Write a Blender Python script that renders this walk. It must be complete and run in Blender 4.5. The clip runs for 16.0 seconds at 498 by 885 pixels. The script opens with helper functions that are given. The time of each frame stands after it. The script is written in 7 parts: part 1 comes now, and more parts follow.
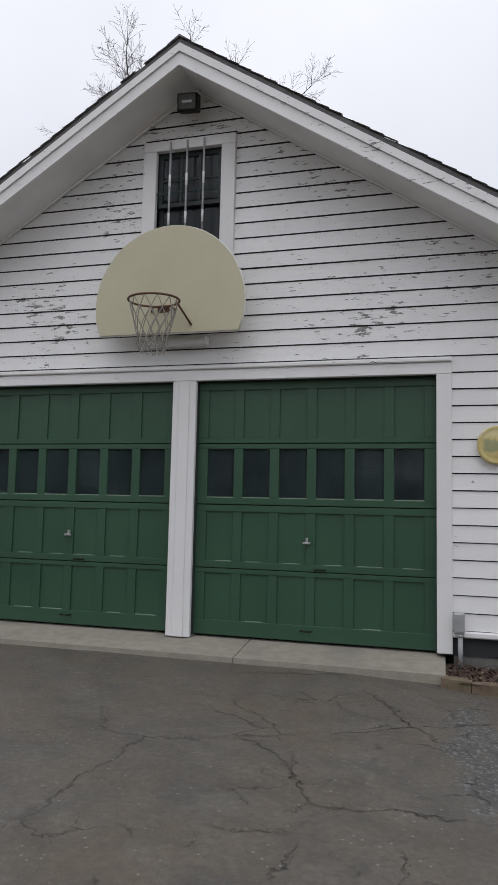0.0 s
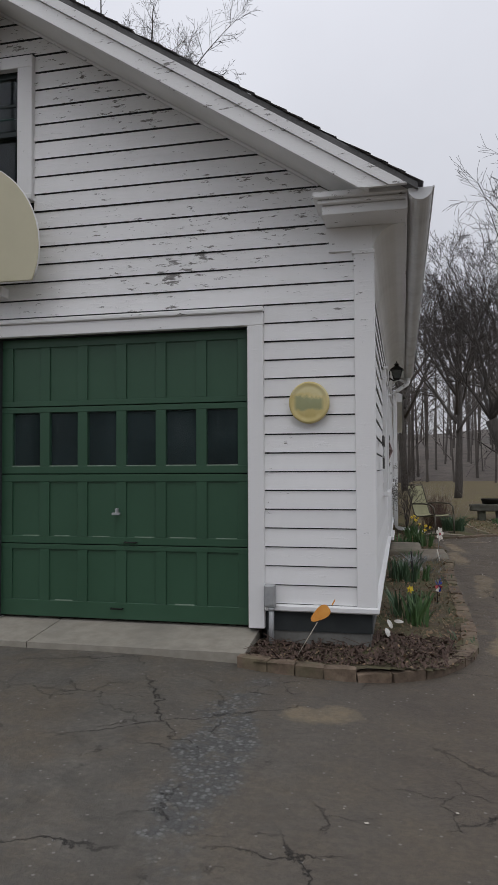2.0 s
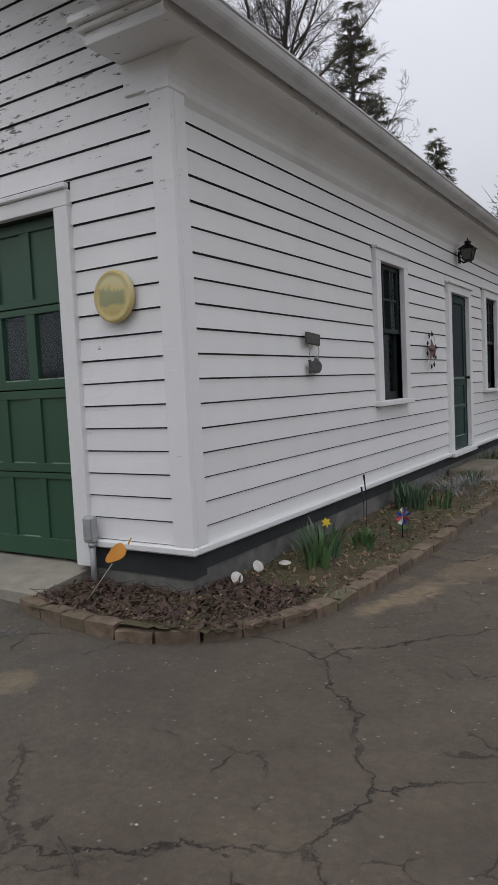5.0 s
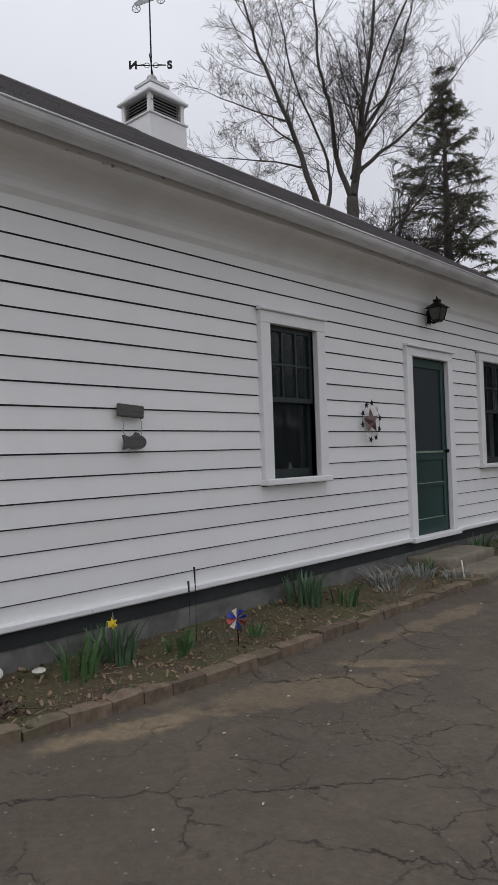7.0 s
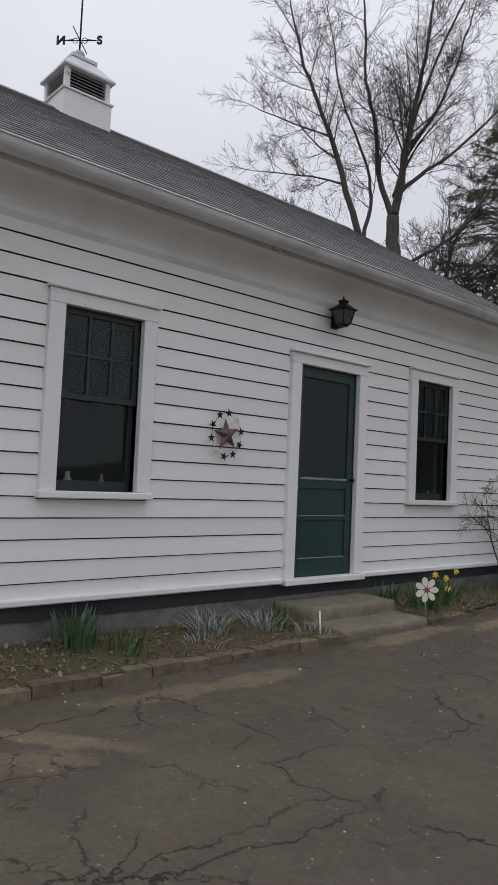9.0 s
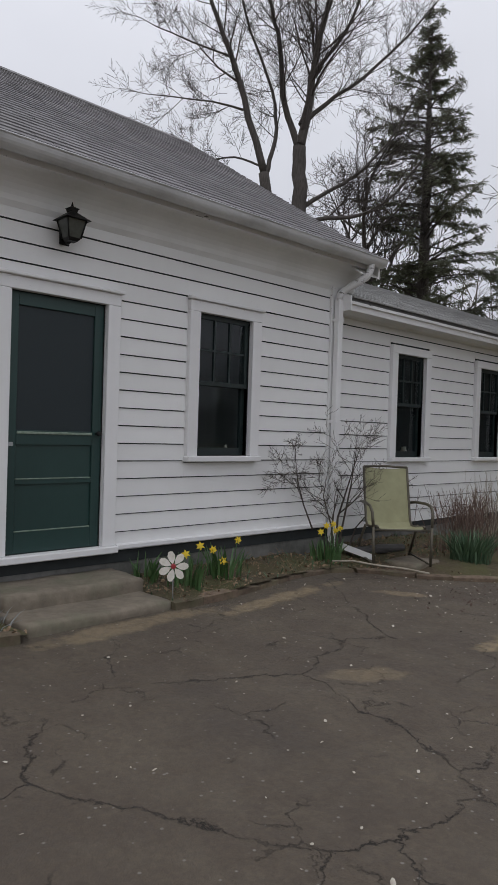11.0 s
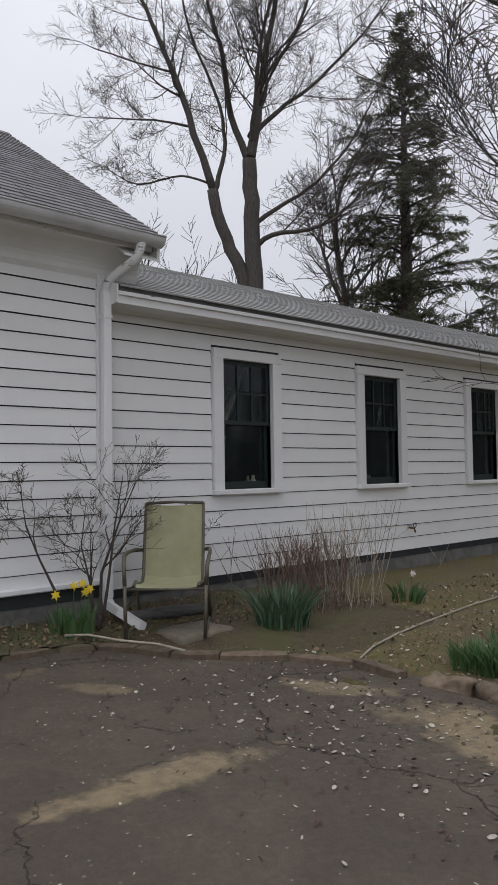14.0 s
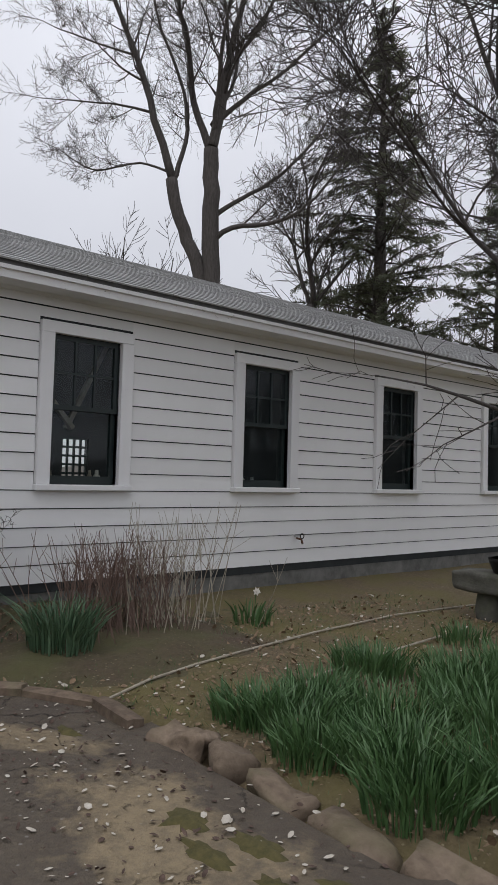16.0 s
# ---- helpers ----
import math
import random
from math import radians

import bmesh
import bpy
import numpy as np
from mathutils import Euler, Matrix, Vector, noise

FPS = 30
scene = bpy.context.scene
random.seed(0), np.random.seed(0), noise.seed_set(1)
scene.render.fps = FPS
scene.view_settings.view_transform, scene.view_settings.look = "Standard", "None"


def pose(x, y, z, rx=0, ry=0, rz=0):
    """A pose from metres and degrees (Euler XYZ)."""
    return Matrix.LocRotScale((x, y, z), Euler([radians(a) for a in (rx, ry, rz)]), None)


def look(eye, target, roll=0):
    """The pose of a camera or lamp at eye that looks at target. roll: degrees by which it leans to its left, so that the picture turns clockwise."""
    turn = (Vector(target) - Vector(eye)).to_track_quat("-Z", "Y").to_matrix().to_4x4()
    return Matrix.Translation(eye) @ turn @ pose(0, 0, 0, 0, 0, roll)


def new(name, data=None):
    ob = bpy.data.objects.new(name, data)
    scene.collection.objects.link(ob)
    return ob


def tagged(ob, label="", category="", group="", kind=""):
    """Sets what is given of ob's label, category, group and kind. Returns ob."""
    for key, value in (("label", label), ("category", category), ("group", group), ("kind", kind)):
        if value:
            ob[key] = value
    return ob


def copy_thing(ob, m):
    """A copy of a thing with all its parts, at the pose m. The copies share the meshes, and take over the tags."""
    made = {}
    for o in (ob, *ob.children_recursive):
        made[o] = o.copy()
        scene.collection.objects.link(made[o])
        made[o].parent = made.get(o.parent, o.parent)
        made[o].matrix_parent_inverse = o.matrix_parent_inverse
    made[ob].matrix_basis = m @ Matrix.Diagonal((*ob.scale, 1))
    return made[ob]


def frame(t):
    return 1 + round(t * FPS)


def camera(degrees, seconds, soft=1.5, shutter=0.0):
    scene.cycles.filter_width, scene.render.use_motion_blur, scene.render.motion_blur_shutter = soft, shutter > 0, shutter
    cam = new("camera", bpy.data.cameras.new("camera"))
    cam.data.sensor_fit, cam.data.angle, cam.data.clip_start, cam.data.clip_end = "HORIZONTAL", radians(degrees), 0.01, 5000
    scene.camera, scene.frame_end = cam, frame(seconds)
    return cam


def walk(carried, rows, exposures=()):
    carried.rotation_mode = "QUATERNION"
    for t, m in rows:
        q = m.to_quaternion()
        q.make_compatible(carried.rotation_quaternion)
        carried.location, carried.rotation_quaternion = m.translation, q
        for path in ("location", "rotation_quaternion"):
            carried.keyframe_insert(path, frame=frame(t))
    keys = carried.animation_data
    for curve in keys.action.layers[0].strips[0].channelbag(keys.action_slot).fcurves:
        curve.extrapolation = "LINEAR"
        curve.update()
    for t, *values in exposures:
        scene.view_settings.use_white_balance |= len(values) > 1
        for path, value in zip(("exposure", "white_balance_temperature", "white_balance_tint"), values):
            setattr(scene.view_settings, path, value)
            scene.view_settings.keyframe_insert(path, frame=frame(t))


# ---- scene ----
cam = camera(39.3, 16.0)
PATH = [
    (0, (-0.92, -6.198, 1.251), (-1.454, -4.28, 1.437), 1.3),
    (0.5, (-0.719, -6.093, 1.346), (-1.128, -4.14, 1.487), 1.0),
    (1, (-0.427, -5.837, 1.233), (-0.801, -3.88, 1.409), 1.4),
    (1.5, (-0.125, -5.612, 1.297), (-0.442, -3.645, 1.463), -1.4),
    (2, (0.216, -5.363, 1.327), (-0.213, -3.411, 1.397), -0.3),
    (2.5, (0.57, -5.023, 1.279), (0.064, -3.088, 1.275), -2.0),
    (3, (0.969, -4.774, 1.248), (0.239, -2.913, 1.305), 1.0),
    (3.5, (1.341, -4.45, 1.216), (0.573, -2.604, 1.152), -1.7),
    (4, (1.743, -4.128, 1.189), (0.905, -2.313, 1.145), -0.7),
    (4.2, (1.898, -4.005, 1.194), (1.048, -2.199, 1.058), -1.4),
    (6.3, (3.549, -2.058, 1.232), (2.117, -0.663, 1.161), -2.1),
    (6.5, (3.704, -1.886, 1.204), (2.259, -0.504, 1.145), -1.7),
    (7, (3.968, -1.383, 1.235), (2.613, 0.088, 1.272), -1.9),
    (7.5, (4.162, -0.78, 1.176), (2.719, 0.604, 1.21), 0.3),
    (8, (4.341, -0.248, 1.176), (2.932, 1.166, 1.292), 0.2),
    (8.2, (4.423, -0.026, 1.125), (2.953, 1.323, 1.273), 0.8),
    (10.3, (5.02, 2.526, 1.285), (3.495, 3.819, 1.233), 1.4),
    (10.5, (5.049, 2.719, 1.298), (3.523, 4.009, 1.226), -0.2),
    (11, (5.078, 3.28, 1.256), (3.645, 4.674, 1.229), 1.8),
    (11.5, (5.135, 3.864, 1.264), (3.704, 5.26, 1.214), 0.2),
    (12, (5.157, 4.424, 1.197), (3.773, 5.866, 1.133), 1.2),
    (12.5, (5.266, 4.913, 1.241), (3.826, 6.301, 1.272), 1.9),
    (13, (5.387, 5.467, 1.233), (3.898, 6.799, 1.314), 3.0),
    (13.5, (5.506, 6.001, 1.21), (4.037, 7.356, 1.294), 1.9),
    (14, (5.545, 6.521, 1.206), (4.017, 7.81, 1.282), -0.8),
    (14.5, (5.579, 7.03, 1.2), (4.048, 8.308, 1.347), -0.5),
    (15, (5.683, 7.562, 1.177), (4.089, 8.766, 1.283), 0.7),
    (15.5, (5.72, 8.074, 1.148), (4.181, 9.35, 1.219), 0.0),
    (16, (5.76, 8.313, 1.118), (4.229, 9.597, 1.215), 1.6),
]
walk(cam, [(t, look(eye, target, roll)) for t, eye, target, roll in PATH], [(0.0, 0.13), (1.0, 0.10), (1.5, 0.0), (2.5, -0.15), (4.0, -0.08), (6.4, 0.05), (7.0, -0.06), (12.0, -0.06), (13.0, 0.03), (16.0, 0.03)])


# ---- world, light ----
world = bpy.data.worlds.new("overcast")
scene.world = world
world.use_nodes = True
wn, wl = world.node_tree.nodes, world.node_tree.links
wn.clear()
w_out = wn.new("ShaderNodeOutputWorld")
w_bg = wn.new("ShaderNodeBackground")
w_sky = wn.new("ShaderNodeTexSky")
w_sky.sky_type, w_sky.sun_disc = "NISHITA", False
w_sky.sun_elevation, w_sky.sun_rotation = radians(50), radians(120)
w_geo = wn.new("ShaderNodeTexCoord")
w_sep = wn.new("ShaderNodeSeparateXYZ")
w_noise = wn.new("ShaderNodeTexNoise")
w_noise.inputs["Scale"].default_value, w_noise.inputs["Detail"].default_value = 2.2, 5
w_lum = wn.new("ShaderNodeMapRange")
w_lum.inputs[1].default_value, w_lum.inputs[2].default_value = 0.0, 1.0
w_lum.inputs[3].default_value, w_lum.inputs[4].default_value = 0.57, 1.14
w_var = wn.new("ShaderNodeMapRange")
w_var.inputs[1].default_value, w_var.inputs[2].default_value = 0.3, 0.7
w_var.inputs[3].default_value, w_var.inputs[4].default_value = 0.93, 1.07
w_mul = wn.new("ShaderNodeMath")
w_mul.operation = "MULTIPLY"
w_col = wn.new("ShaderNodeMix")
w_col.data_type, w_col.blend_type = "RGBA", "MULTIPLY"
w_col.inputs[0].default_value = 1.0
w_col.inputs[6].default_value = (0.950, 0.966, 1.05, 1)
w_sc = wn.new("ShaderNodeMix")
w_sc.data_type, w_sc.blend_type = "RGBA", "MULTIPLY"
w_sc.inputs[0].default_value = 1.0
w_sc.inputs[7].default_value = (0.1, 0.1, 0.1, 1)
w_mix = wn.new("ShaderNodeMix")
w_mix.data_type = "RGBA"
w_mix.inputs[0].default_value = 0.93
wl.new(w_geo.outputs["Generated"], w_sep.inputs[0])
wl.new(w_geo.outputs["Generated"], w_noise.inputs["Vector"])
wl.new(w_sep.outputs[2], w_lum.inputs[0])
wl.new(w_noise.outputs[0], w_var.inputs[0])
wl.new(w_lum.outputs[0], w_mul.inputs[0])
wl.new(w_var.outputs[0], w_mul.inputs[1])
wl.new(w_mul.outputs[0], w_col.inputs[7])
wl.new(w_sky.outputs[0], w_sc.inputs[6])
wl.new(w_sc.outputs[2], w_mix.inputs[6])
wl.new(w_col.outputs[2], w_mix.inputs[7])
wl.new(w_mix.outputs[2], w_bg.inputs[0])
wl.new(w_bg.outputs[0], w_out.inputs[0])
sun = new("sun", bpy.data.lights.new("sun", "SUN"))
sun.data.energy, sun.data.angle, sun.data.color = 0.5, radians(40), (1.0, 0.97, 0.93)
sun.matrix_world = look((2, -14, 24), (0, 0, 0))


# ---- materials ----
def nd(nt, kind, **inputs):
    n = nt.nodes.new(kind)
    for k, v in inputs.items():
        n.inputs[k.replace("_", " ")].default_value = v
    return n


def rgb(c):
    return (c[0], c[1], c[2], 1)


def ramp(nt, fac, a, b, lo=0.0, hi=1.0):
    m = nt.nodes.new("ShaderNodeMapRange")
    m.inputs[1].default_value, m.inputs[2].default_value = a, b
    m.inputs[3].default_value, m.inputs[4].default_value = lo, hi
    nt.links.new(fac, m.inputs[0])
    return m.outputs[0]


def math_(nt, op, a, b=None):
    m = nt.nodes.new("ShaderNodeMath")
    m.operation = op
    for i, v in enumerate((a, b)):
        if v is None:
            continue
        if isinstance(v, (int, float)):
            m.inputs[i].default_value = v
        else:
            nt.links.new(v, m.inputs[i])
    return m.outputs[0]


def mixc(nt, fac, a, b, blend="MIX"):
    m = nt.nodes.new("ShaderNodeMix")
    m.data_type, m.blend_type = "RGBA", blend
    for i, v in ((0, fac), (6, a), (7, b)):
        if isinstance(v, (int, float)):
            m.inputs[i].default_value = v
        elif isinstance(v, tuple):
            m.inputs[i].default_value = rgb(v)
        else:
            nt.links.new(v, m.inputs[i])
    return m.outputs[2]


def noise_(nt, vec, scale, detail=4, rough=0.6, stretch=None):
    if stretch:
        mp = nt.nodes.new("ShaderNodeMapping")
        mp.inputs["Scale"].default_value = stretch
        nt.links.new(vec, mp.inputs[0])
        vec = mp.outputs[0]
    n = nd(nt, "ShaderNodeTexNoise", Scale=scale, Detail=detail, Roughness=rough)
    nt.links.new(vec, n.inputs["Vector"])
    return n.outputs[0]


def material(name):
    m = bpy.data.materials.new(name)
    m.use_nodes = True
    nt = m.node_tree
    b = nt.nodes["Principled BSDF"]
    co = nt.nodes.new("ShaderNodeNewGeometry").outputs["Position"]
    return m, nt, b, co


def bump(nt, b, height, strength=0.3, dist=0.01):
    n = nd(nt, "ShaderNodeBump", Strength=strength, Distance=dist)
    nt.links.new(height, n.inputs["Height"])
    nt.links.new(n.outputs[0], b.inputs["Normal"])


def rough_mat(name, c1, c2, scale=8.0, rough=0.8, bumpy=0.3, dist=0.006, metal=0.0, stretch=None, c3=None, scale3=1.2, vary=0.0):
    """Two-tone surface with grain at one scale and stains at a larger one."""
    m, nt, b, co = material(name)
    n1 = noise_(nt, co, scale, 6, 0.65, stretch)
    col = mixc(nt, ramp(nt, n1, 0.3, 0.7), c1, c2)
    if c3:
        n3 = noise_(nt, co, scale3, 5, 0.6)
        col = mixc(nt, ramp(nt, n3, 0.48, 0.72, 0, 0.8), col, c3)
    if vary:
        info = nt.nodes.new("ShaderNodeObjectInfo")
        col = mixc(nt, 1.0, col, mixc(nt, info.outputs["Random"], (1 - vary,) * 3, (1 + vary,) * 3), "MULTIPLY")
    nt.links.new(col, b.inputs["Base Color"])
    b.inputs["Roughness"].default_value = rough
    b.inputs["Metallic"].default_value = metal
    if bumpy:
        bump(nt, b, n1, bumpy, dist)
    return m


def paint_mat(name, base, chips, chip_lo, chip_hi, along, dirt=0.15):
    """White oil paint on clapboard; chips shows how much of it has flaked to grey wood."""
    m, nt, b, co = material(name)
    st = (1.0, 1.0, 4.2)
    big = noise_(nt, co, 0.9, 3, 0.55, (1.0, 1.0, 1.6))
    fine = noise_(nt, co, 6.5, 8, 0.70, st)
    grain = noise_(nt, co, 30.0, 5, 0.6, (0.25, 0.25, 6.0))
    crack = noise_(nt, co, 55.0, 4, 0.7, (0.5, 0.5, 2.2))
    info = nt.nodes.new("ShaderNodeObjectInfo")
    sepz = nt.nodes.new("ShaderNodeSeparateXYZ")
    nt.links.new(co, sepz.inputs[0])
    field = math_(nt, "ADD", math_(nt, "ADD", fine, math_(nt, "MULTIPLY", big, 0.42)), ramp(nt, sepz.outputs[2], 1.9, 2.9, -0.045, 0.035))
    field = math_(nt, "ADD", field, math_(nt, "MULTIPLY", crack, 0.10))
    chip = ramp(nt, field, chip_lo, chip_hi)
    if chip_lo < 1.0:
        fleck = ramp(nt, math_(nt, "ADD", noise_(nt, co, 17.0, 7, 0.72, (0.55, 0.55, 2.6)), ramp(nt, sepz.outputs[2], 1.6, 3.0, -0.05, 0.0)), 0.655, 0.668)
        chip = math_(nt, "MAXIMUM", chip, fleck)
    chip = math_(nt, "MULTIPLY", chip, chips)
    wood = mixc(nt, ramp(nt, grain, 0.3, 0.7), (0.12, 0.115, 0.11), (0.34, 0.33, 0.315))
    stain = noise_(nt, co, 2.6, 5, 0.6, (1.0, 1.0, 0.5))
    pc = mixc(nt, ramp(nt, stain, 0.45, 0.8, 0, dirt), base, (0.48, 0.47, 0.44))
    pc = mixc(nt, 1.0, pc, mixc(nt, info.outputs["Random"], (0.95, 0.95, 0.95), (1.03, 1.03, 1.03)), "MULTIPLY")
    pc = mixc(nt, ramp(nt, crack, 0.62, 0.75, 0, 0.25), pc, (0.50, 0.49, 0.47))
    col = mixc(nt, chip, pc, wood)
    nt.links.new(col, b.inputs["Base Color"])
    b.inputs["Roughness"].default_value = 0.62
    h = math_(nt, "SUBTRACT", math_(nt, "MULTIPLY", grain, 0.25), chip)
    h = math_(nt, "ADD", h, math_(nt, "MULTIPLY", ramp(nt, field, chip_lo - 0.12, chip_lo), 0.5))
    bump(nt, b, h, 0.5, 0.004)
    return m


M_peel = paint_mat("peeling_white_paint", (0.80, 0.80, 0.80), 1.0, 0.908, 0.922, 0)
M_side = paint_mat("white_paint", (0.80, 0.80, 0.79), 1.0, 1.04, 1.06, 0, 0.10)
M_trim = paint_mat("white_trim_paint", (0.80, 0.80, 0.80), 1.0, 0.955, 0.97, 0, 0.12)
M_soffit = rough_mat("soffit_paint", (0.74, 0.74, 0.73), (0.79, 0.79, 0.78), 3.0, 0.6, 0.06, c3=(0.62, 0.62, 0.60), scale3=1.0)
M_gutter = rough_mat("painted_gutter_metal", (0.60, 0.61, 0.62), (0.68, 0.68, 0.69), 5.0, 0.38, 0.05, c3=(0.45, 0.45, 0.45), scale3=2.0)


def door_green(name, a, b_):
    m, nt, b, co = material(name)
    big = noise_(nt, co, 1.3, 4)
    fine = noise_(nt, co, 60, 5, 0.6, (1, 1, 0.1))
    col = mixc(nt, ramp(nt, big, 0.3, 0.75), a, b_)
    wear = noise_(nt, co, 22, 7, 0.75, (1, 1, 2.5))
    col = mixc(nt, ramp(nt, wear, 0.68, 0.74, 0, 0.75), col, (0.22, 0.27, 0.22))
    nt.links.new(col, b.inputs["Base Color"])
    b.inputs["Roughness"].default_value = 0.42
    bump(nt, b, math_(nt, "ADD", fine, math_(nt, "MULTIPLY", wear, 0.6)), 0.12, 0.004)
    return m


M_green = door_green("green_door_paint", (0.025, 0.073, 0.040), (0.035, 0.093, 0.053))
M_dgreen = door_green("dark_green_sash_paint", (0.011, 0.037, 0.033), (0.020, 0.056, 0.050))
M_sash = door_green("dark_slate_sash_paint", (0.009, 0.017, 0.017), (0.017, 0.029, 0.028))
M_worn = rough_mat("worn_paint_edge", (0.34, 0.39, 0.33), (0.10, 0.17, 0.11), 30.0, 0.7, 0.3, stretch=(1, 1, 4))
M_screen = rough_mat("dark_insect_screen", (0.008, 0.016, 0.020), (0.014, 0.024, 0.028), 120.0, 0.55, 0.2)
M_black = rough_mat("black_iron", (0.010, 0.010, 0.010), (0.022, 0.021, 0.020), 40.0, 0.5, 0.3, metal=0.6)
# near-black colour carries the shade of unlit rooms and of gaps between clapboards
M_shade_black = rough_mat("shade_black_boards", (0.020, 0.024, 0.025), (0.036, 0.041, 0.042), 4.0, 0.9, 0.2)
M_concrete = rough_mat("foundation_concrete", (0.085, 0.085, 0.078), (0.17, 0.168, 0.155), 7.0, 0.9, 0.5, 0.01, c3=(0.24, 0.235, 0.22), scale3=2.2)
M_slab = rough_mat("apron_concrete", (0.25, 0.228, 0.19), (0.34, 0.315, 0.265), 9.0, 0.9, 0.3, 0.006, c3=(0.20, 0.19, 0.165), scale3=1.4)
M_step = rough_mat("step_concrete", (0.14, 0.118, 0.09), (0.24, 0.205, 0.158), 9.0, 0.92, 0.5, 0.01, c3=(0.13, 0.14, 0.09), scale3=2.5)
M_kerb = rough_mat("weathered_brick_kerb", (0.085, 0.060, 0.042), (0.20, 0.148, 0.105), 14.0, 0.95, 0.7, 0.012, c3=(0.12, 0.12, 0.065), scale3=3.0, vary=0.22)
M_stone = rough_mat("brown_edging_stone", (0.11, 0.080, 0.055), (0.23, 0.175, 0.125), 16.0, 0.9, 0.7, 0.02, c3=(0.13, 0.12, 0.06), scale3=3.0, vary=0.15)
M_shell = rough_mat("white_shell", (0.45, 0.43, 0.39), (0.68, 0.66, 0.61), 40.0, 0.5, 0.4, 0.003)
M_shingle_d = rough_mat("roof_edge_grey", (0.10, 0.10, 0.102), (0.15, 0.15, 0.15), 30.0, 0.9, 0.4)
M_bark = rough_mat("grey_bark", (0.050, 0.044, 0.040), (0.11, 0.098, 0.09), 9.0, 0.95, 0.8, 0.03, stretch=(3, 3, 0.5))
M_twig = rough_mat("dark_twigs", (0.042, 0.036, 0.033), (0.075, 0.064, 0.058), 6.0, 0.9, 0)
M_redtwig = rough_mat("reddish_dry_twigs", (0.10, 0.060, 0.048), (0.19, 0.13, 0.10), 10.0, 0.9, 0)
M_maple = rough_mat("shrub_bark", (0.040, 0.032, 0.028), (0.095, 0.078, 0.064), 15.0, 0.9, 0.3)
M_needle = rough_mat("evergreen_foliage", (0.085, 0.098, 0.062), (0.150, 0.160, 0.105), 1.2, 0.8, 0, c3=(0.150, 0.130, 0.095), scale3=0.7)
def thin_leaf(m, share):
    """Lets some light through leaves and needles."""
    nt = m.node_tree
    b, out = nt.nodes["Principled BSDF"], nt.nodes["Material Output"]
    t = nt.nodes.new("ShaderNodeBsdfTranslucent")
    nt.links.new(b.inputs["Base Color"].links[0].from_socket, t.inputs["Color"])
    mx = nt.nodes.new("ShaderNodeMixShader")
    mx.inputs[0].default_value = share
    nt.links.new(b.outputs[0], mx.inputs[1])
    nt.links.new(t.outputs[0], mx.inputs[2])
    nt.links.new(mx.outputs[0], out.inputs["Surface"])
    return m


thin_leaf(M_needle, 0.45)
M_blade = rough_mat("daffodil_leaves", (0.038, 0.095, 0.028), (0.085, 0.16, 0.055), 6.0, 0.5, 0)
M_blade2 = rough_mat("bluish_daffodil_leaves", (0.050, 0.10, 0.055), (0.095, 0.155, 0.080), 6.0, 0.5, 0)
M_silver = rough_mat("silver_foliage", (0.17, 0.185, 0.18), (0.36, 0.375, 0.37), 20.0, 0.8, 0)
M_yellow = rough_mat("daffodil_yellow", (0.72, 0.50, 0.02), (0.80, 0.62, 0.05), 30.0, 0.5, 0)
M_white = rough_mat("white_petals", (0.62, 0.58, 0.50), (0.78, 0.75, 0.70), 30.0, 0.6, 0)
M_orange = rough_mat("orange_paint", (0.62, 0.24, 0.03), (0.72, 0.33, 0.06), 12.0, 0.5, 0.1)
M_cream = rough_mat("cream_backboard", (0.50, 0.47, 0.33), (0.54, 0.505, 0.36), 2.5, 0.45, 0.05, c3=(0.46, 0.43, 0.30), scale3=1.0)
M_rust = rough_mat("rusty_orange_metal", (0.10, 0.055, 0.035), (0.18, 0.095, 0.06), 25.0, 0.75, 0.4, metal=0.3)
M_net = rough_mat("grey_net_cord", (0.20, 0.19, 0.17), (0.34, 0.32, 0.29), 50.0, 0.9, 0.2)
M_grey = rough_mat("grey_metal", (0.30, 0.31, 0.32), (0.42, 0.43, 0.43), 12.0, 0.5, 0.1, metal=0.3)
M_lampglass = rough_mat("dim_lamp_glass", (0.05, 0.055, 0.05), (0.09, 0.095, 0.085), 10.0, 0.15, 0)
M_sling = rough_mat("olive_sling_fabric", (0.27, 0.265, 0.155), (0.34, 0.335, 0.20), 5.0, 0.8, 0.2, 0.002, c3=(0.24, 0.23, 0.13), scale3=3.0)
M_frame = rough_mat("brown_chair_frame", (0.085, 0.075, 0.055), (0.13, 0.115, 0.085), 15.0, 0.45, 0.1, metal=0.3)
M_maroon = rough_mat("rusty_red_star", (0.09, 0.05, 0.046), (0.22, 0.15, 0.14), 18.0, 0.6, 0.3, metal=0.3)
M_greywood = rough_mat("weathered_grey_wood", (0.055, 0.052, 0.05), (0.13, 0.125, 0.12), 30.0, 0.85, 0.5, 0.004, stretch=(1, 0.2, 4))
M_blue = rough_mat("blue_foil", (0.03, 0.05, 0.40), (0.05, 0.09, 0.55), 20.0, 0.3, 0, metal=0.4)
M_red = rough_mat("red_foil", (0.35, 0.04, 0.05), (0.50, 0.07, 0.08), 20.0, 0.3, 0, metal=0.4)
M_pipe = rough_mat("pale_edging", (0.24, 0.20, 0.15), (0.46, 0.42, 0.34), 20.0, 0.8, 0.3)
M_benchstone = rough_mat("mossy_bench_stone", (0.06, 0.06, 0.05), (0.14, 0.135, 0.115), 8.0, 0.95, 0.8, 0.02, c3=(0.07, 0.08, 0.04), scale3=3.0)
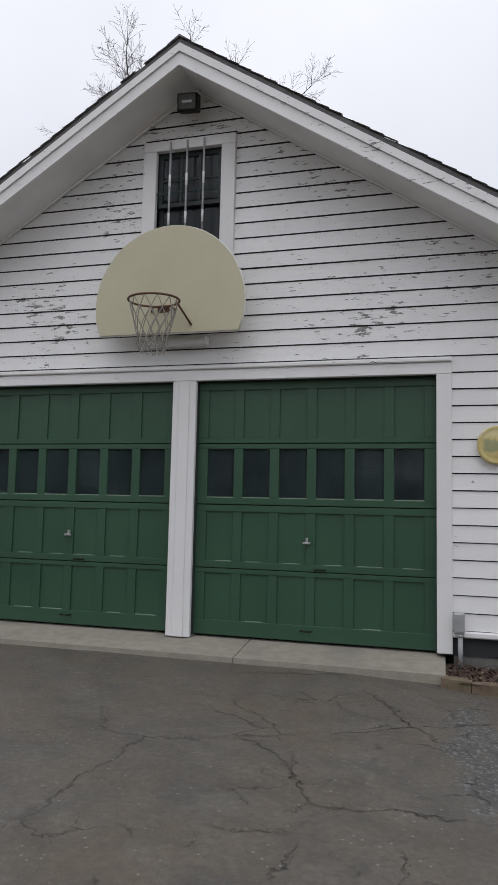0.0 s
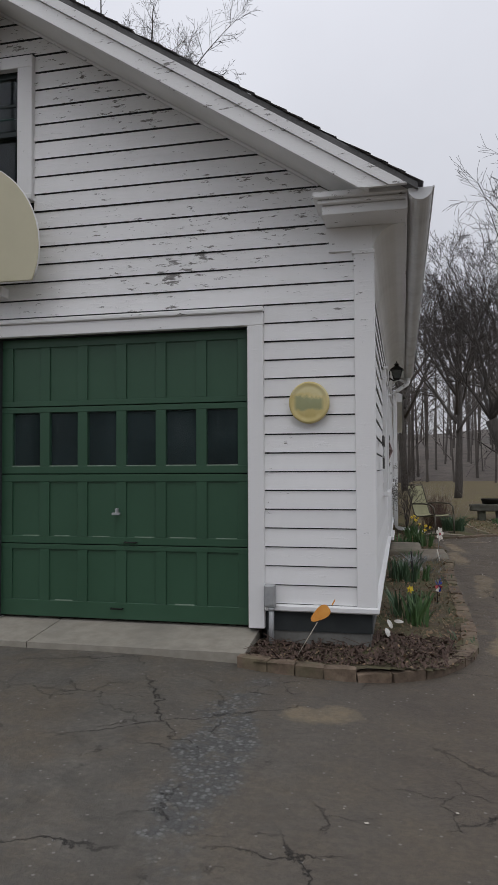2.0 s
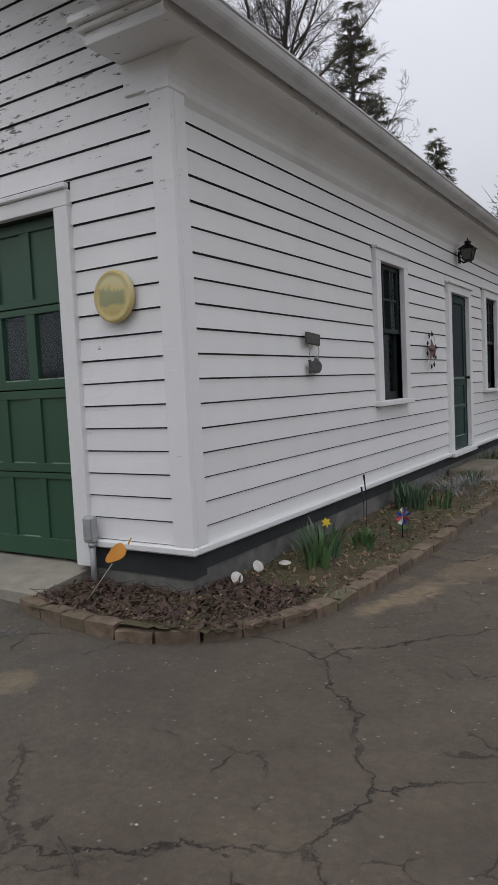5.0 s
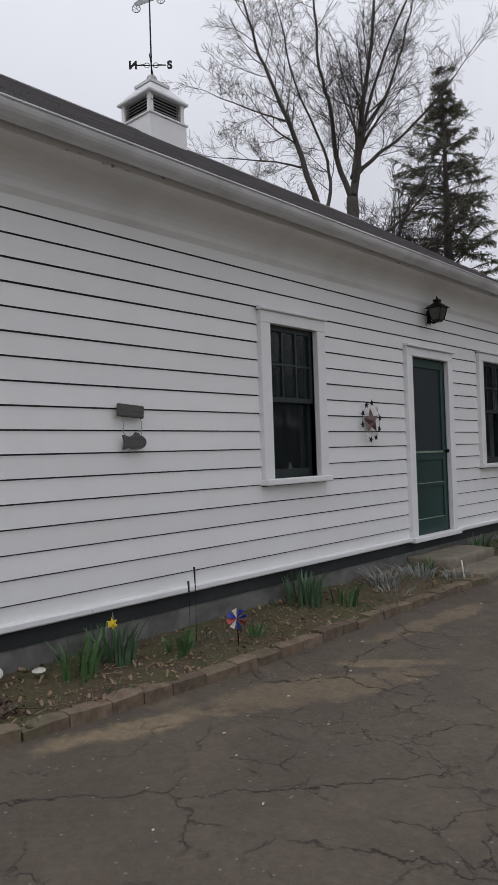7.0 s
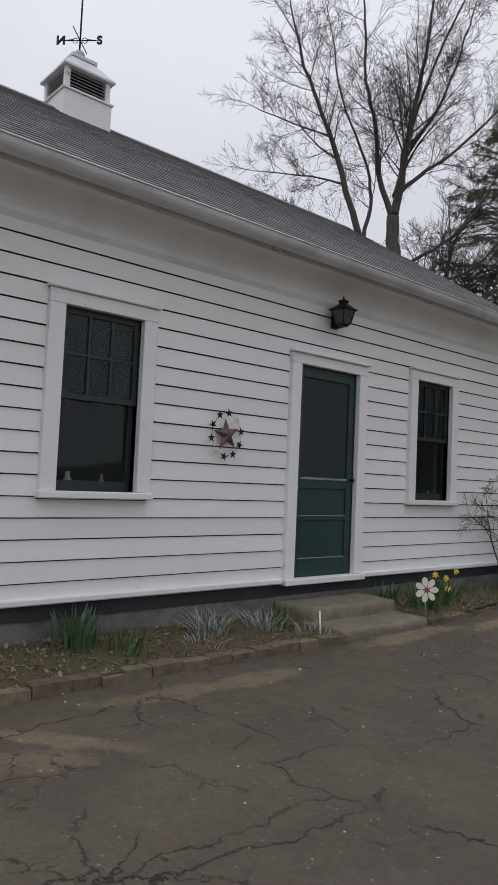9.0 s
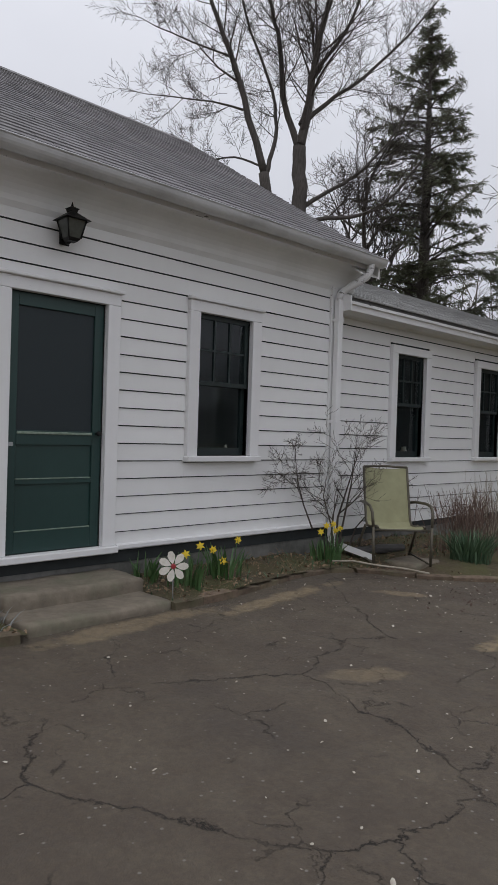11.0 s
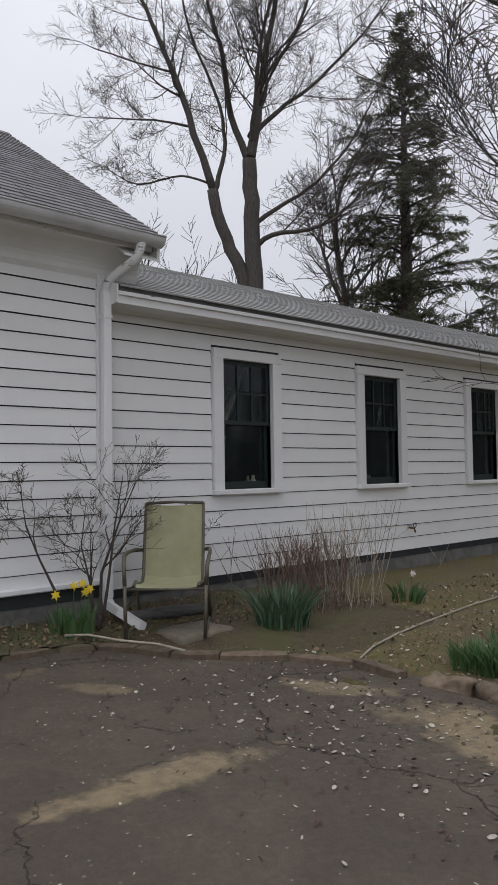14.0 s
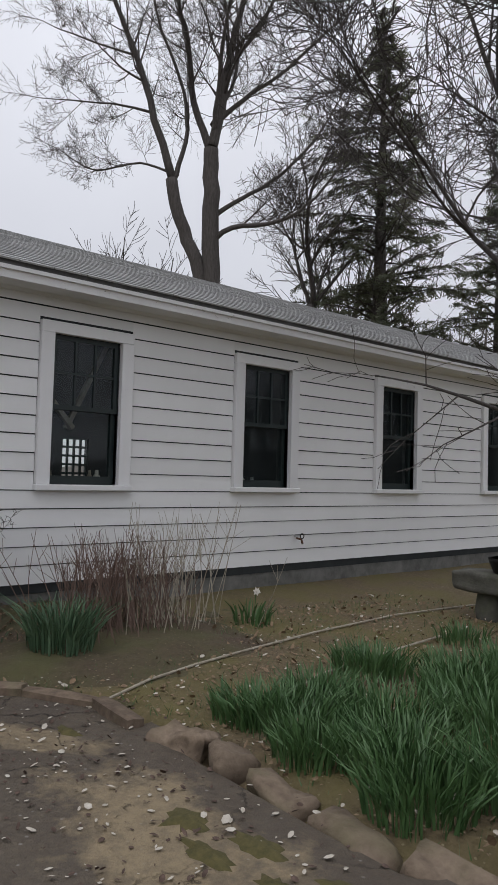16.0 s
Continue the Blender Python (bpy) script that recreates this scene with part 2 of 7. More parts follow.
M_moss = rough_mat("moss", (0.050, 0.046, 0.014), (0.11, 0.092, 0.032), 30.0, 0.95, 0.8, 0.01)


def soil_mat(name, a, b_, leafc, leafs, moss=None, moss_amt=0.0):
    m, nt, b, co = material(name)
    n1 = noise_(nt, co, 25, 7, 0.7)
    n2 = noise_(nt, co, 1.6, 5, 0.6)
    col = mixc(nt, ramp(nt, n1, 0.3, 0.7), a, b_)
    vor = nd(nt, "ShaderNodeTexVoronoi", Scale=38.0, Randomness=1.0)
    nt.links.new(co, vor.inputs["Vector"])
    pick = ramp(nt, vor.outputs["Distance"], 0.25, 0.20)
    sep = nt.nodes.new("ShaderNodeSeparateColor")
    nt.links.new(vor.outputs["Color"], sep.inputs[0])
    some = math_(nt, "MULTIPLY", pick, ramp(nt, sep.outputs[0], 1 - leafs - 0.02, 1 - leafs))
    col = mixc(nt, some, col, leafc)
    if moss:
        col = mixc(nt, ramp(nt, n2, 0.5 - moss_amt * 0.3, 0.62, 0, 0.85), col, moss)
    nt.links.new(col, b.inputs["Base Color"])
    b.inputs["Roughness"].default_value = 0.95
    bump(nt, b, math_(nt, "ADD", n1, math_(nt, "MULTIPLY", some, 0.5)), 0.9, 0.02)
    return m


M_soil = soil_mat("bed_soil", (0.045, 0.030, 0.020), (0.12, 0.082, 0.056), (0.27, 0.22, 0.15), 0.30, (0.085, 0.085, 0.032), 0.55)
M_mulch = soil_mat("dry_brown_mulch", (0.040, 0.024, 0.018), (0.10, 0.062, 0.045), (0.17, 0.11, 0.08), 0.35)
M_lawn = soil_mat("early_spring_lawn", (0.075, 0.056, 0.032), (0.19, 0.142, 0.080), (0.32, 0.26, 0.17), 0.40, (0.135, 0.115, 0.040), 0.30)
M_hill = rough_mat("brown_wooded_hill", (0.075, 0.062, 0.054), (0.14, 0.118, 0.10), 0.6, 0.95, 0.5, 0.5, c3=(0.06, 0.055, 0.05), scale3=0.05)
M_woods = rough_mat("far_woods_bark", (0.085, 0.074, 0.068), (0.15, 0.135, 0.125), 0.8, 0.95, 0)


def blob(nt, co, cx, cy, rx, ry, turn, warp):
    """A ragged-edged patch, 1 inside and 0 outside."""
    mp = nt.nodes.new("ShaderNodeMapping")
    mp.vector_type = "TEXTURE"
    mp.inputs["Location"].default_value = (cx, cy, 0)
    mp.inputs["Rotation"].default_value = (0, 0, radians(turn))
    mp.inputs["Scale"].default_value = (rx, ry, 1000)
    nt.links.new(co, mp.inputs[0])
    ln = nt.nodes.new("ShaderNodeVectorMath")
    ln.operation = "LENGTH"
    nt.links.new(mp.outputs[0], ln.inputs[0])
    d = math_(nt, "ADD", ln.outputs["Value"], math_(nt, "MULTIPLY", warp, 2.4))
    return ramp(nt, d, 2.25, 1.85)


def asphalt():
    m, nt, b, co = material("old_cracked_asphalt")
    sep = nt.nodes.new("ShaderNodeSeparateXYZ")
    nt.links.new(co, sep.inputs[0])
    grit = noise_(nt, co, 90, 4, 0.7)
    mid = noise_(nt, co, 5, 6, 0.65)
    big = noise_(nt, co, 0.55, 5, 0.6)
    warp = noise_(nt, co, 3.2, 6, 0.65)
    col = mixc(nt, ramp(nt, mid, 0.3, 0.7), (0.084, 0.078, 0.066), (0.165, 0.151, 0.128))
    col = mixc(nt, ramp(nt, grit, 0.52, 0.75, 0, 0.55), col, (0.13, 0.12, 0.11))
    # brown silt film, thicker along the side of the house
    side = math_(nt, "ADD", ramp(nt, sep.outputs[0], -1.5, 1.2), math_(nt, "MULTIPLY", big, 0.9))
    col = mixc(nt, ramp(nt, side, 0.55, 1.4, 0, 0.85), col, (0.096, 0.071, 0.048))
    col = mixc(nt, ramp(nt, big, 0.55, 0.72, 0, 0.5), col, (0.062, 0.053, 0.048))
    col = mixc(nt, ramp(nt, noise_(nt, co, 1.5, 7, 0.72), 0.44, 0.64, 0, 0.75), col, (0.145, 0.117, 0.082))
    col = mixc(nt, ramp(nt, noise_(nt, co, 28, 5, 0.8), 0.42, 0.62, 0.35, 0.0), col, (0.035, 0.030, 0.027))
    pv = nd(nt, "ShaderNodeTexVoronoi", Scale=26.0)
    nt.links.new(co, pv.inputs["Vector"])
    ps = nt.nodes.new("ShaderNodeSeparateColor")
    nt.links.new(pv.outputs["Color"], ps.inputs[0])
    peb = math_(nt, "MULTIPLY", ramp(nt, pv.outputs["Distance"], 0.22, 0.12), ramp(nt, ps.outputs[0], 0.80, 0.84))
    col = mixc(nt, math_(nt, "MULTIPLY", peb, 0.75), col, (0.26, 0.245, 0.225))
    # sandy drifts: place, size, heading and how thick they lie
    for cx, cy, rx, ry, turn, thick in ((2.93, 8.22, 0.62, 0.14, 84, 1.0), (3.68, 9.72, 0.62, 0.36, -6, 0.95), (1.05, 0.85, 0.55, 0.14, 74, 0.7), (1.35, 1.9, 0.9, 0.22, 62, 0.4),
                                        (-0.25, -1.30, 0.24, 0.15, 20, 0.55), (1.05, 6.1, 0.95, 0.13, 92, 0.6), (1.1, 7.6, 0.8, 0.12, 96, 0.75), (2.55, 9.75, 0.34, 0.14, 30, 0.8),
                                        (1.62, 8.6, 0.30, 0.10, 40, 0.6), (2.72, 6.65, 0.26, 0.12, 60, 0.45), (1.2, 3.9, 0.9, 0.12, 84, 0.45), (1.4, 2.6, 0.5, 0.10, 40, 0.5)):
        col = mixc(nt, math_(nt, "MULTIPLY", blob(nt, co, cx, cy, rx, ry, turn, warp), ramp(nt, noise_(nt, co, 14, 6, 0.75), 0.34, 0.58, 0.45 * thick, thick)), col, (0.29, 0.225, 0.135))
    # coarse grey repair strip by the corner
    strip = blob(nt, co, -0.72, -1.85, 0.20, 1.25, 6, warp)
    gv = nd(nt, "ShaderNodeTexVoronoi", Scale=48.0)
    nt.links.new(co, gv.inputs["Vector"])
    gs = nt.nodes.new("ShaderNodeSeparateColor")
    nt.links.new(gv.outputs["Color"], gs.inputs[0])
    chips = mixc(nt, ramp(nt, gs.outputs[0], 0.55, 0.95), (0.085, 0.086, 0.083), (0.20, 0.205, 0.20))
    chips = mixc(nt, ramp(nt, gv.outputs["Distance"], 0.40, 0.7, 0, 0.6), chips, (0.045, 0.044, 0.042))
    col = mixc(nt, math_(nt, "MULTIPLY", strip, ramp(nt, noise_(nt, co, 9, 5, 0.7), 0.36, 0.5, 0.1, 0.9)), col, chips)
    # cracks
    wv = nt.nodes.new("ShaderNodeVectorMath")
    wv.operation = "MULTIPLY_ADD"
    wn_ = nd(nt, "ShaderNodeTexNoise", Scale=3.0, Detail=8.0, Roughness=0.72)
    nt.links.new(co, wn_.inputs["Vector"])
    nt.links.new(wn_.outputs["Color"], wv.inputs[0])
    wv.inputs[1].default_value = (0.40, 0.40, 0.0)
    nt.links.new(co, wv.inputs[2])
    depth = None
    for scale, width, gate_lo in ((0.75, 0.0048, 0.42), (1.7, 0.0042, 0.54), (3.6, 0.0034, 0.57)):
        v = nd(nt, "ShaderNodeTexVoronoi", Scale=scale)
        v.feature, v.voronoi_dimensions = "DISTANCE_TO_EDGE", "2D"
        nt.links.new(wv.outputs[0], v.inputs["Vector"])
        gate = math_(nt, "MULTIPLY", ramp(nt, noise_(nt, co, 0.8 + scale * 0.3, 3), gate_lo, gate_lo + 0.12), ramp(nt, sep.outputs[0], -3.2, -1.0, 0.12, 1.0))
        line = math_(nt, "MULTIPLY", ramp(nt, v.outputs["Distance"], width * scale * 1.4, width * scale * 0.3), gate)
        depth = line if depth is None else math_(nt, "MAXIMUM", depth, line)
    col = mixc(nt, math_(nt, "MULTIPLY", depth, 0.85), col, (0.016, 0.013, 0.011))
    nt.links.new(col, b.inputs["Base Color"])
    nt.links.new(ramp(nt, mid, 0.3, 0.7, 0.62, 0.88), b.inputs["Roughness"])
    coarse = noise_(nt, co, 34, 5, 0.75)
    h = math_(nt, "SUBTRACT", math_(nt, "ADD", math_(nt, "ADD", math_(nt, "MULTIPLY", grit, 0.5), math_(nt, "MULTIPLY", coarse, 0.7)), math_(nt, "MULTIPLY", mid, 0.4)), math_(nt, "MULTIPLY", depth, 1.6))
    bump(nt, b, h, 0.85, 0.016)
    return m


M_asphalt = asphalt()


def shingle_mat(name, a, b_, moss):
    m, nt, b, co = material(name)
    info = nt.nodes.new("ShaderNodeNewGeometry").outputs["Random Per Island"]
    grit = noise_(nt, co, 70, 4, 0.7)
    big = noise_(nt, co, 0.8, 5, 0.6)
    col = mixc(nt, info, a, b_)
    col = mixc(nt, ramp(nt, grit, 0.4, 0.7, 0, 0.4), col, (a[0] * 0.6, a[1] * 0.6, a[2] * 0.6))
    col = mixc(nt, ramp(nt, big, 0.45, 0.7, 0, 0.6), col, moss)
    nt.links.new(col, b.inputs["Base Color"])
    b.inputs["Roughness"].default_value = 0.9
    bump(nt, b, grit, 0.4, 0.004)
    return m


M_shingle = shingle_mat("grey_asphalt_shingles", (0.18, 0.172, 0.178), (0.26, 0.25, 0.255), (0.19, 0.185, 0.185))
M_shingle2 = shingle_mat("pale_worn_shingles", (0.36, 0.36, 0.355), (0.44, 0.44, 0.435), (0.30, 0.305, 0.29))


def glass_mat(name, film):
    m, nt, b, co = material(name)
    out = nt.nodes["Material Output"]
    tr = nt.nodes.new("ShaderNodeBsdfTransparent")
    tr.inputs[0].default_value = (0.75, 0.80, 0.78, 1)
    gl = nt.nodes.new("ShaderNodeBsdfGlossy")
    gl.inputs["Roughness"].default_value = 0.03
    gl.inputs["Color"].default_value = (0.9, 0.92, 0.95, 1)
    n = noise_(nt, co, 2.5, 2)
    bp = nd(nt, "ShaderNodeBump", Strength=0.06, Distance=0.02)
    nt.links.new(n, bp.inputs["Height"])
    nt.links.new(bp.outputs[0], gl.inputs["Normal"])
    fr = nd(nt, "ShaderNodeFresnel", IOR=1.45)
    mx = nt.nodes.new("ShaderNodeMixShader")
    nt.links.new(fr.outputs[0], mx.inputs[0])
    nt.links.new(tr.outputs[0], mx.inputs[1])
    nt.links.new(gl.outputs[0], mx.inputs[2])
    # blue-green diffuse film: dust, plus the panes' hazy reflections put in as colour
    dust_reflection = nd(nt, "ShaderNodeBsdfDiffuse", Color=(0.28, 0.42, 0.44, 1))
    film_ = nt.nodes.new("ShaderNodeMixShader")
    nt.links.new(ramp(nt, noise_(nt, co, 3.0, 6, 0.65), 0.3, 0.75, film * 0.5, film * 1.5), film_.inputs[0])
    nt.links.new(mx.outputs[0], film_.inputs[1])
    nt.links.new(dust_reflection.outputs[0], film_.inputs[2])
    nt.links.new(film_.outputs[0], out.inputs["Surface"])
    return m


M_glass = glass_mat("window_glass", 0.022)
M_dust_reflection = glass_mat("garage_glass_dust_reflection", 0.085)


def disc_mat():
    m, nt, b, co = material("painted_garden_disc")
    tc = nt.nodes.new("ShaderNodeTexCoord").outputs["Object"]
    n = noise_(nt, tc, 9, 5, 0.6)
    sep = nt.nodes.new("ShaderNodeSeparateXYZ")
    nt.links.new(tc, sep.inputs[0])
    z = math_(nt, "ADD", sep.outputs[2], math_(nt, "MULTIPLY", math_(nt, "SUBTRACT", n, 0.5), 0.12))
    col = mixc(nt, ramp(nt, n, 0.3, 0.7), (0.56, 0.45, 0.17), (0.66, 0.56, 0.27))
    band = math_(nt, "MULTIPLY", ramp(nt, z, -0.07, -0.045), ramp(nt, z, 0.055, 0.035))
    inner = math_(nt, "MULTIPLY", ramp(nt, math_(nt, "ABSOLUTE", sep.outputs[0]), 0.13, 0.10), band)
    col = mixc(nt, math_(nt, "MULTIPLY", inner, 0.75), col, (0.24, 0.29, 0.17))
    top = math_(nt, "MULTIPLY", ramp(nt, z, 0.05, 0.075), ramp(nt, z, 0.14, 0.115))
    col = mixc(nt, math_(nt, "MULTIPLY", top, 0.5), col, (0.62, 0.58, 0.36))
    nt.links.new(col, b.inputs["Base Color"])
    b.inputs["Roughness"].default_value = 0.4
    return m


M_disc = disc_mat()


# ---- mesh helpers ----
def link(name, verts, faces, mat, parent=None, label="", smooth=False):
    me = bpy.data.meshes.new(name)
    me.from_pydata(verts, [], faces)
    me.materials.append(mat)
    if smooth:
        me.polygons.foreach_set("use_smooth", [len(f) == 4 for f in faces])
    me.update()
    ob = new(name, me)
    ob.parent = parent
    if label:
        ob["label"] = label
    return ob


def part(name, bm, mat, parent=None, label="", smooth=False):
    bmesh.ops.recalc_face_normals(bm, faces=bm.faces)
    me = bpy.data.meshes.new(name)
    bm.to_mesh(me)
    bm.free()
    me.materials.append(mat)
    if smooth:
        me.polygons.foreach_set("use_smooth", [True] * len(me.polygons))
    ob = new(name, me)
    ob.parent = parent
    if label:
        ob["label"] = label
    return ob


def empty(name, m=None):
    ob = new(name)
    if m:
        ob.matrix_world = m
    return ob


def box(bm, x0, x1, y0, y1, z0, z1, bevel=0.0, m=None):
    r = bmesh.ops.create_cube(bm, size=1.0)
    t = Matrix.Translation(((x0 + x1) / 2, (y0 + y1) / 2, (z0 + z1) / 2)) @ Matrix.Diagonal((abs(x1 - x0), abs(y1 - y0), abs(z1 - z0), 1))
    bmesh.ops.transform(bm, matrix=(m @ t) if m else t, verts=r["verts"])
    if bevel:
        es = {e for v in r["verts"] for e in v.link_edges}
        bmesh.ops.bevel(bm, geom=list(es), offset=bevel, segments=1, affect="EDGES")
    return bm


def boxes(*bs, bevel=0.0, m=None):
    bm = bmesh.new()
    for b in bs:
        box(bm, *b, bevel=bevel, m=m)
    return bm


def prism(poly, axis, a, b):
    """A polygon of (u, z) or (u, v) points pushed along an axis from a to b."""
    bm = bmesh.new()
    put = {"x": lambda u, v, w: (w, u, v), "y": lambda u, v, w: (u, w, v), "z": lambda u, v, w: (u, v, w)}[axis]
    lo = [bm.verts.new(put(u, v, a)) for u, v in poly]
    hi = [bm.verts.new(put(u, v, b)) for u, v in poly]
    bm.faces.new(lo)
    bm.faces.new(hi[::-1])
    for i in range(len(poly)):
        j = (i + 1) % len(poly)
        bm.faces.new((lo[i], hi[i], hi[j], lo[j]))
    return bm


def tube_into(V, F, pts, radii, sides=6):
    """Adds a tapered tube along pts to the lists V and F."""
    base = len(V)
    n = len(pts)
    prev = None
    for i, p in enumerate(pts):
        d = (Vector(pts[min(i + 1, n - 1)]) - Vector(pts[max(i - 1, 0)]))
        d = d.normalized() if d.length > 1e-9 else Vector((0, 0, 1))
        if prev is None:
            a = d.orthogonal().normalized()
        else:
            a = (prev - d * prev.dot(d))
            a = a.normalized() if a.length > 1e-6 else d.orthogonal().normalized()
        prev = a
        b = d.cross(a)
        for k in range(sides):
            w = 2 * math.pi * k / sides
            q = Vector(p) + (a * math.cos(w) + b * math.sin(w)) * radii[i]
            V.append((q.x, q.y, q.z))
    for i in range(n - 1):
        for k in range(sides):
            k2 = (k + 1) % sides
            F.append((base + i * sides + k, base + i * sides + k2, base + (i + 1) * sides + k2, base + (i + 1) * sides + k))
    F.append(tuple(base + k for k in range(sides))[::-1])
    F.append(tuple(base + (n - 1) * sides + k for k in range(sides)))


def tube(name, pts, r, mat, parent=None, sides=8, label="", closed=False):
    V, F = [], []
    if closed:
        pts = list(pts) + [pts[0]]
    tube_into(V, F, pts, r if isinstance(r, (list, tuple)) else [r] * len(pts), sides)
    return link(name, V, F, mat, parent, label, smooth=True)


def ground_z(x, y):
    """The lie of the paved yard: nearly level, sinking a little along the side of the house."""
    s = min(1, max(0, (x + 2.2) / 2.8))
    s = s * s * (3 - 2 * s)
    z = -0.045 - 0.065 * s
    z -= 0.075 * math.exp(-((x - 2.2) ** 2 / 6 + (y - 2.4) ** 2 / 7))
    z -= 0.05 * math.exp(-((x - 3.0) ** 2 / 6 + (y - 10.2) ** 2 / 6))
    return z


# ---- the ground ----
def sheet(name, xs, ys, zf, mat, keep=None):
    V = [(x, y, zf(x, y)) for y in ys for x in xs]
    nx = len(xs)
    F = []
    for j in range(len(ys) - 1):
        for i in range(nx - 1):
            if keep is None or keep((xs[i] + xs[i + 1]) / 2, (ys[j] + ys[j + 1]) / 2):
                F.append((j * nx + i, j * nx + i + 1, (j + 1) * nx + i + 1, (j + 1) * nx + i))
    return link(name, V, F, mat, smooth=True)


def lin(a, b, n):
    return [a + (b - a) * i / n for i in range(n + 1)]


def drive_edge(x):
    """How far back the paving runs at x."""
    if x < 0.75:
        return 9.05
    if x < 2.2:
        return 9.05 + (x - 0.75) * 0.80
    if x < 4.3:
        return 10.2 + (x - 2.2) * 0.02
    return 10.25 + (x - 4.3) * 0.6


def lawn_z(x, y):
    far = max(0.0, math.hypot(x, y - 5) - 20)
    z = ground_z(x, y) - 0.01 + 0.03 * noise.noise((x * 0.5, y * 0.5, 2.0))
    if y < drive_edge(x) + 0.15 and -14 < x < 9.4 and y > -24:
        z -= 0.09
    if far > 0:
        z += 0.3 * noise.noise((x * 0.03, y * 0.03, 5.0)) * min(1, far / 15)
    return z


gx = [-600, -250, -120, -70, -45] + lin(-30, -6, 16) + lin(-5.5, 9.5, 60) + lin(10.5, 30, 12) + [45, 70, 120, 250, 600]
gy = [-600, -250, -120, -60, -40] + lin(-26, -2, 16) + lin(-1.5, 18, 78) + lin(19, 40, 14) + [55, 80, 120, 250, 600]
tagged(sheet("ground", gx, gy, lawn_z, M_lawn), "early spring lawn and bare earth round the house", "ground", kind="structure")


def drive_z(x, y):
    return ground_z(x, y) + 0.012 * noise.noise((x * 0.9, y * 0.9, 0.0)) + 0.006 * noise.noise((x * 3, y * 3, 1.0))


def on_drive(x, y):
    wob = 0.12 * noise.noise((x * 1.5, y * 1.5, 7.0))
    return y < drive_edge(x) + wob and not (x < 0.3 and y > -0.15)


tagged(sheet("driveway", lin(-14, -2, 30) + lin(-1.9, 6.4, 100) + lin(6.6, 9.4, 10), lin(-24, -4, 30) + lin(-3.9, 10.4, 150) + lin(10.6, 13.2, 13), drive_z, M_asphalt, on_drive),
       "old cracked brown-grey asphalt driveway with sandy patches", "driveway", kind="structure")

# ---- the house: numbers ----
HW = 6.54            # width of the gable front, from x = -HW to 0
CX = -HW / 2
LEN = 9.55           # length of the main house
APEX, PITCH = 5.61, 0.642
WX, WEND = -0.09, 24.0   # face and end of the lower wing
BASE = 0.22          # foot of the siding


def roof_z(x):
    return APEX - PITCH * abs(x - CX)


def wall(name, axis, face, thick, a, b, z0, top, holes, mat, label, breaks=()):
    """A wall with openings. It runs along axis from a to b; top(u) is its upper edge; holes are (u0, u1, z0, z1)."""
    us = sorted({a, b, *breaks, *[h[0] for h in holes], *[h[1] for h in holes]})
    bm = bmesh.new()
    for u0, u1 in zip(us, us[1:]):
        mid = (u0 + u1) / 2
        spans, z = [], z0
        for h in sorted((h for h in holes if h[0] < mid < h[1]), key=lambda h: h[2]):
            spans.append((z, z, h[2], h[2]))
            z = h[3]
        spans.append((z, z, top(u0), top(u1)))
        for p0, p1, q0, q1 in spans:
            if max(q0 - p0, q1 - p1) < 0.005:
                continue
            quad = [(u0, p0), (u1, p1), (u1, q1), (u0, q0)]
            vs = []
            for d in (face, face + thick):
                for u, z_ in quad:
                    vs.append(bm.verts.new((u, d, z_) if axis == "x" else (d, u, z_)))
            for f in ((0, 1, 2, 3), (7, 6, 5, 4), (0, 4, 5, 1), (1, 5, 6, 2), (2, 6, 7, 3), (3, 7, 4, 0)):
                bm.faces.new([vs[i] for i in f])
    return tagged(part(name, bm, mat), label, "wall", kind="structure")


# openings, as (from, to, foot, head)
GARAGE = [(-5.60, -3.41, 0.06, 2.44), (-3.17, -0.97, 0.06, 2.44)]
LOFT = (-3.66, -2.98, 3.66, 4.77)
SIDE_WIN = [(3.21, 3.88, 1.025, 2.38), (7.51, 8.20, 1.025, 2.38)]
DOOR = (5.65, 6.50, 0.26, 2.295)
WING_WIN = [(10.92, 11.60, 1.0, 2.345), (13.12, 13.82, 1.0, 2.345), (15.46, 16.19, 1.0, 2.345), (17.97, 18.68, 1.0, 2.345), (20.4, 21.1, 1.0, 2.345)]
BACK_WIN = (13.15, 13.6, 0.95, 1.65)

w_front = wall("wall_front", "x", 0.02, 0.14, -HW, -0.02, 0.06, lambda x: roof_z(x) - 0.22, GARAGE + [LOFT], M_shade_black, "gable front wall clad in flaking white clapboards", (CX,))
w_side = wall("wall_side", "y", -0.16, 0.14, 0.16, LEN, 0.10, lambda y: 3.12, SIDE_WIN + [DOOR], M_shade_black, "long side wall clad in white clapboards")
w_far = wall("wall_far_side", "y", -HW, 0.14, 0.16, LEN, 0.0, lambda y: 3.12, [], M_shade_black, "plain far side wall of the garage house")
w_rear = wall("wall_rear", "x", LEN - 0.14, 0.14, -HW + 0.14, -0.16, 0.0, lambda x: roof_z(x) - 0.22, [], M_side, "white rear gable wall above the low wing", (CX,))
w_wing = wall("wall_wing", "y", WX - 0.16, 0.14, LEN, WEND, 0.05, lambda y: 2.72, WING_WIN, M_shade_black, "low wing wall clad in white clapboards")
w_wback = wall("wall_wing_back", "y", -4.74, 0.14, LEN, WEND, -0.1, lambda y: 2.72, [BACK_WIN], M_shade_black, "plain back wall of the low wing")
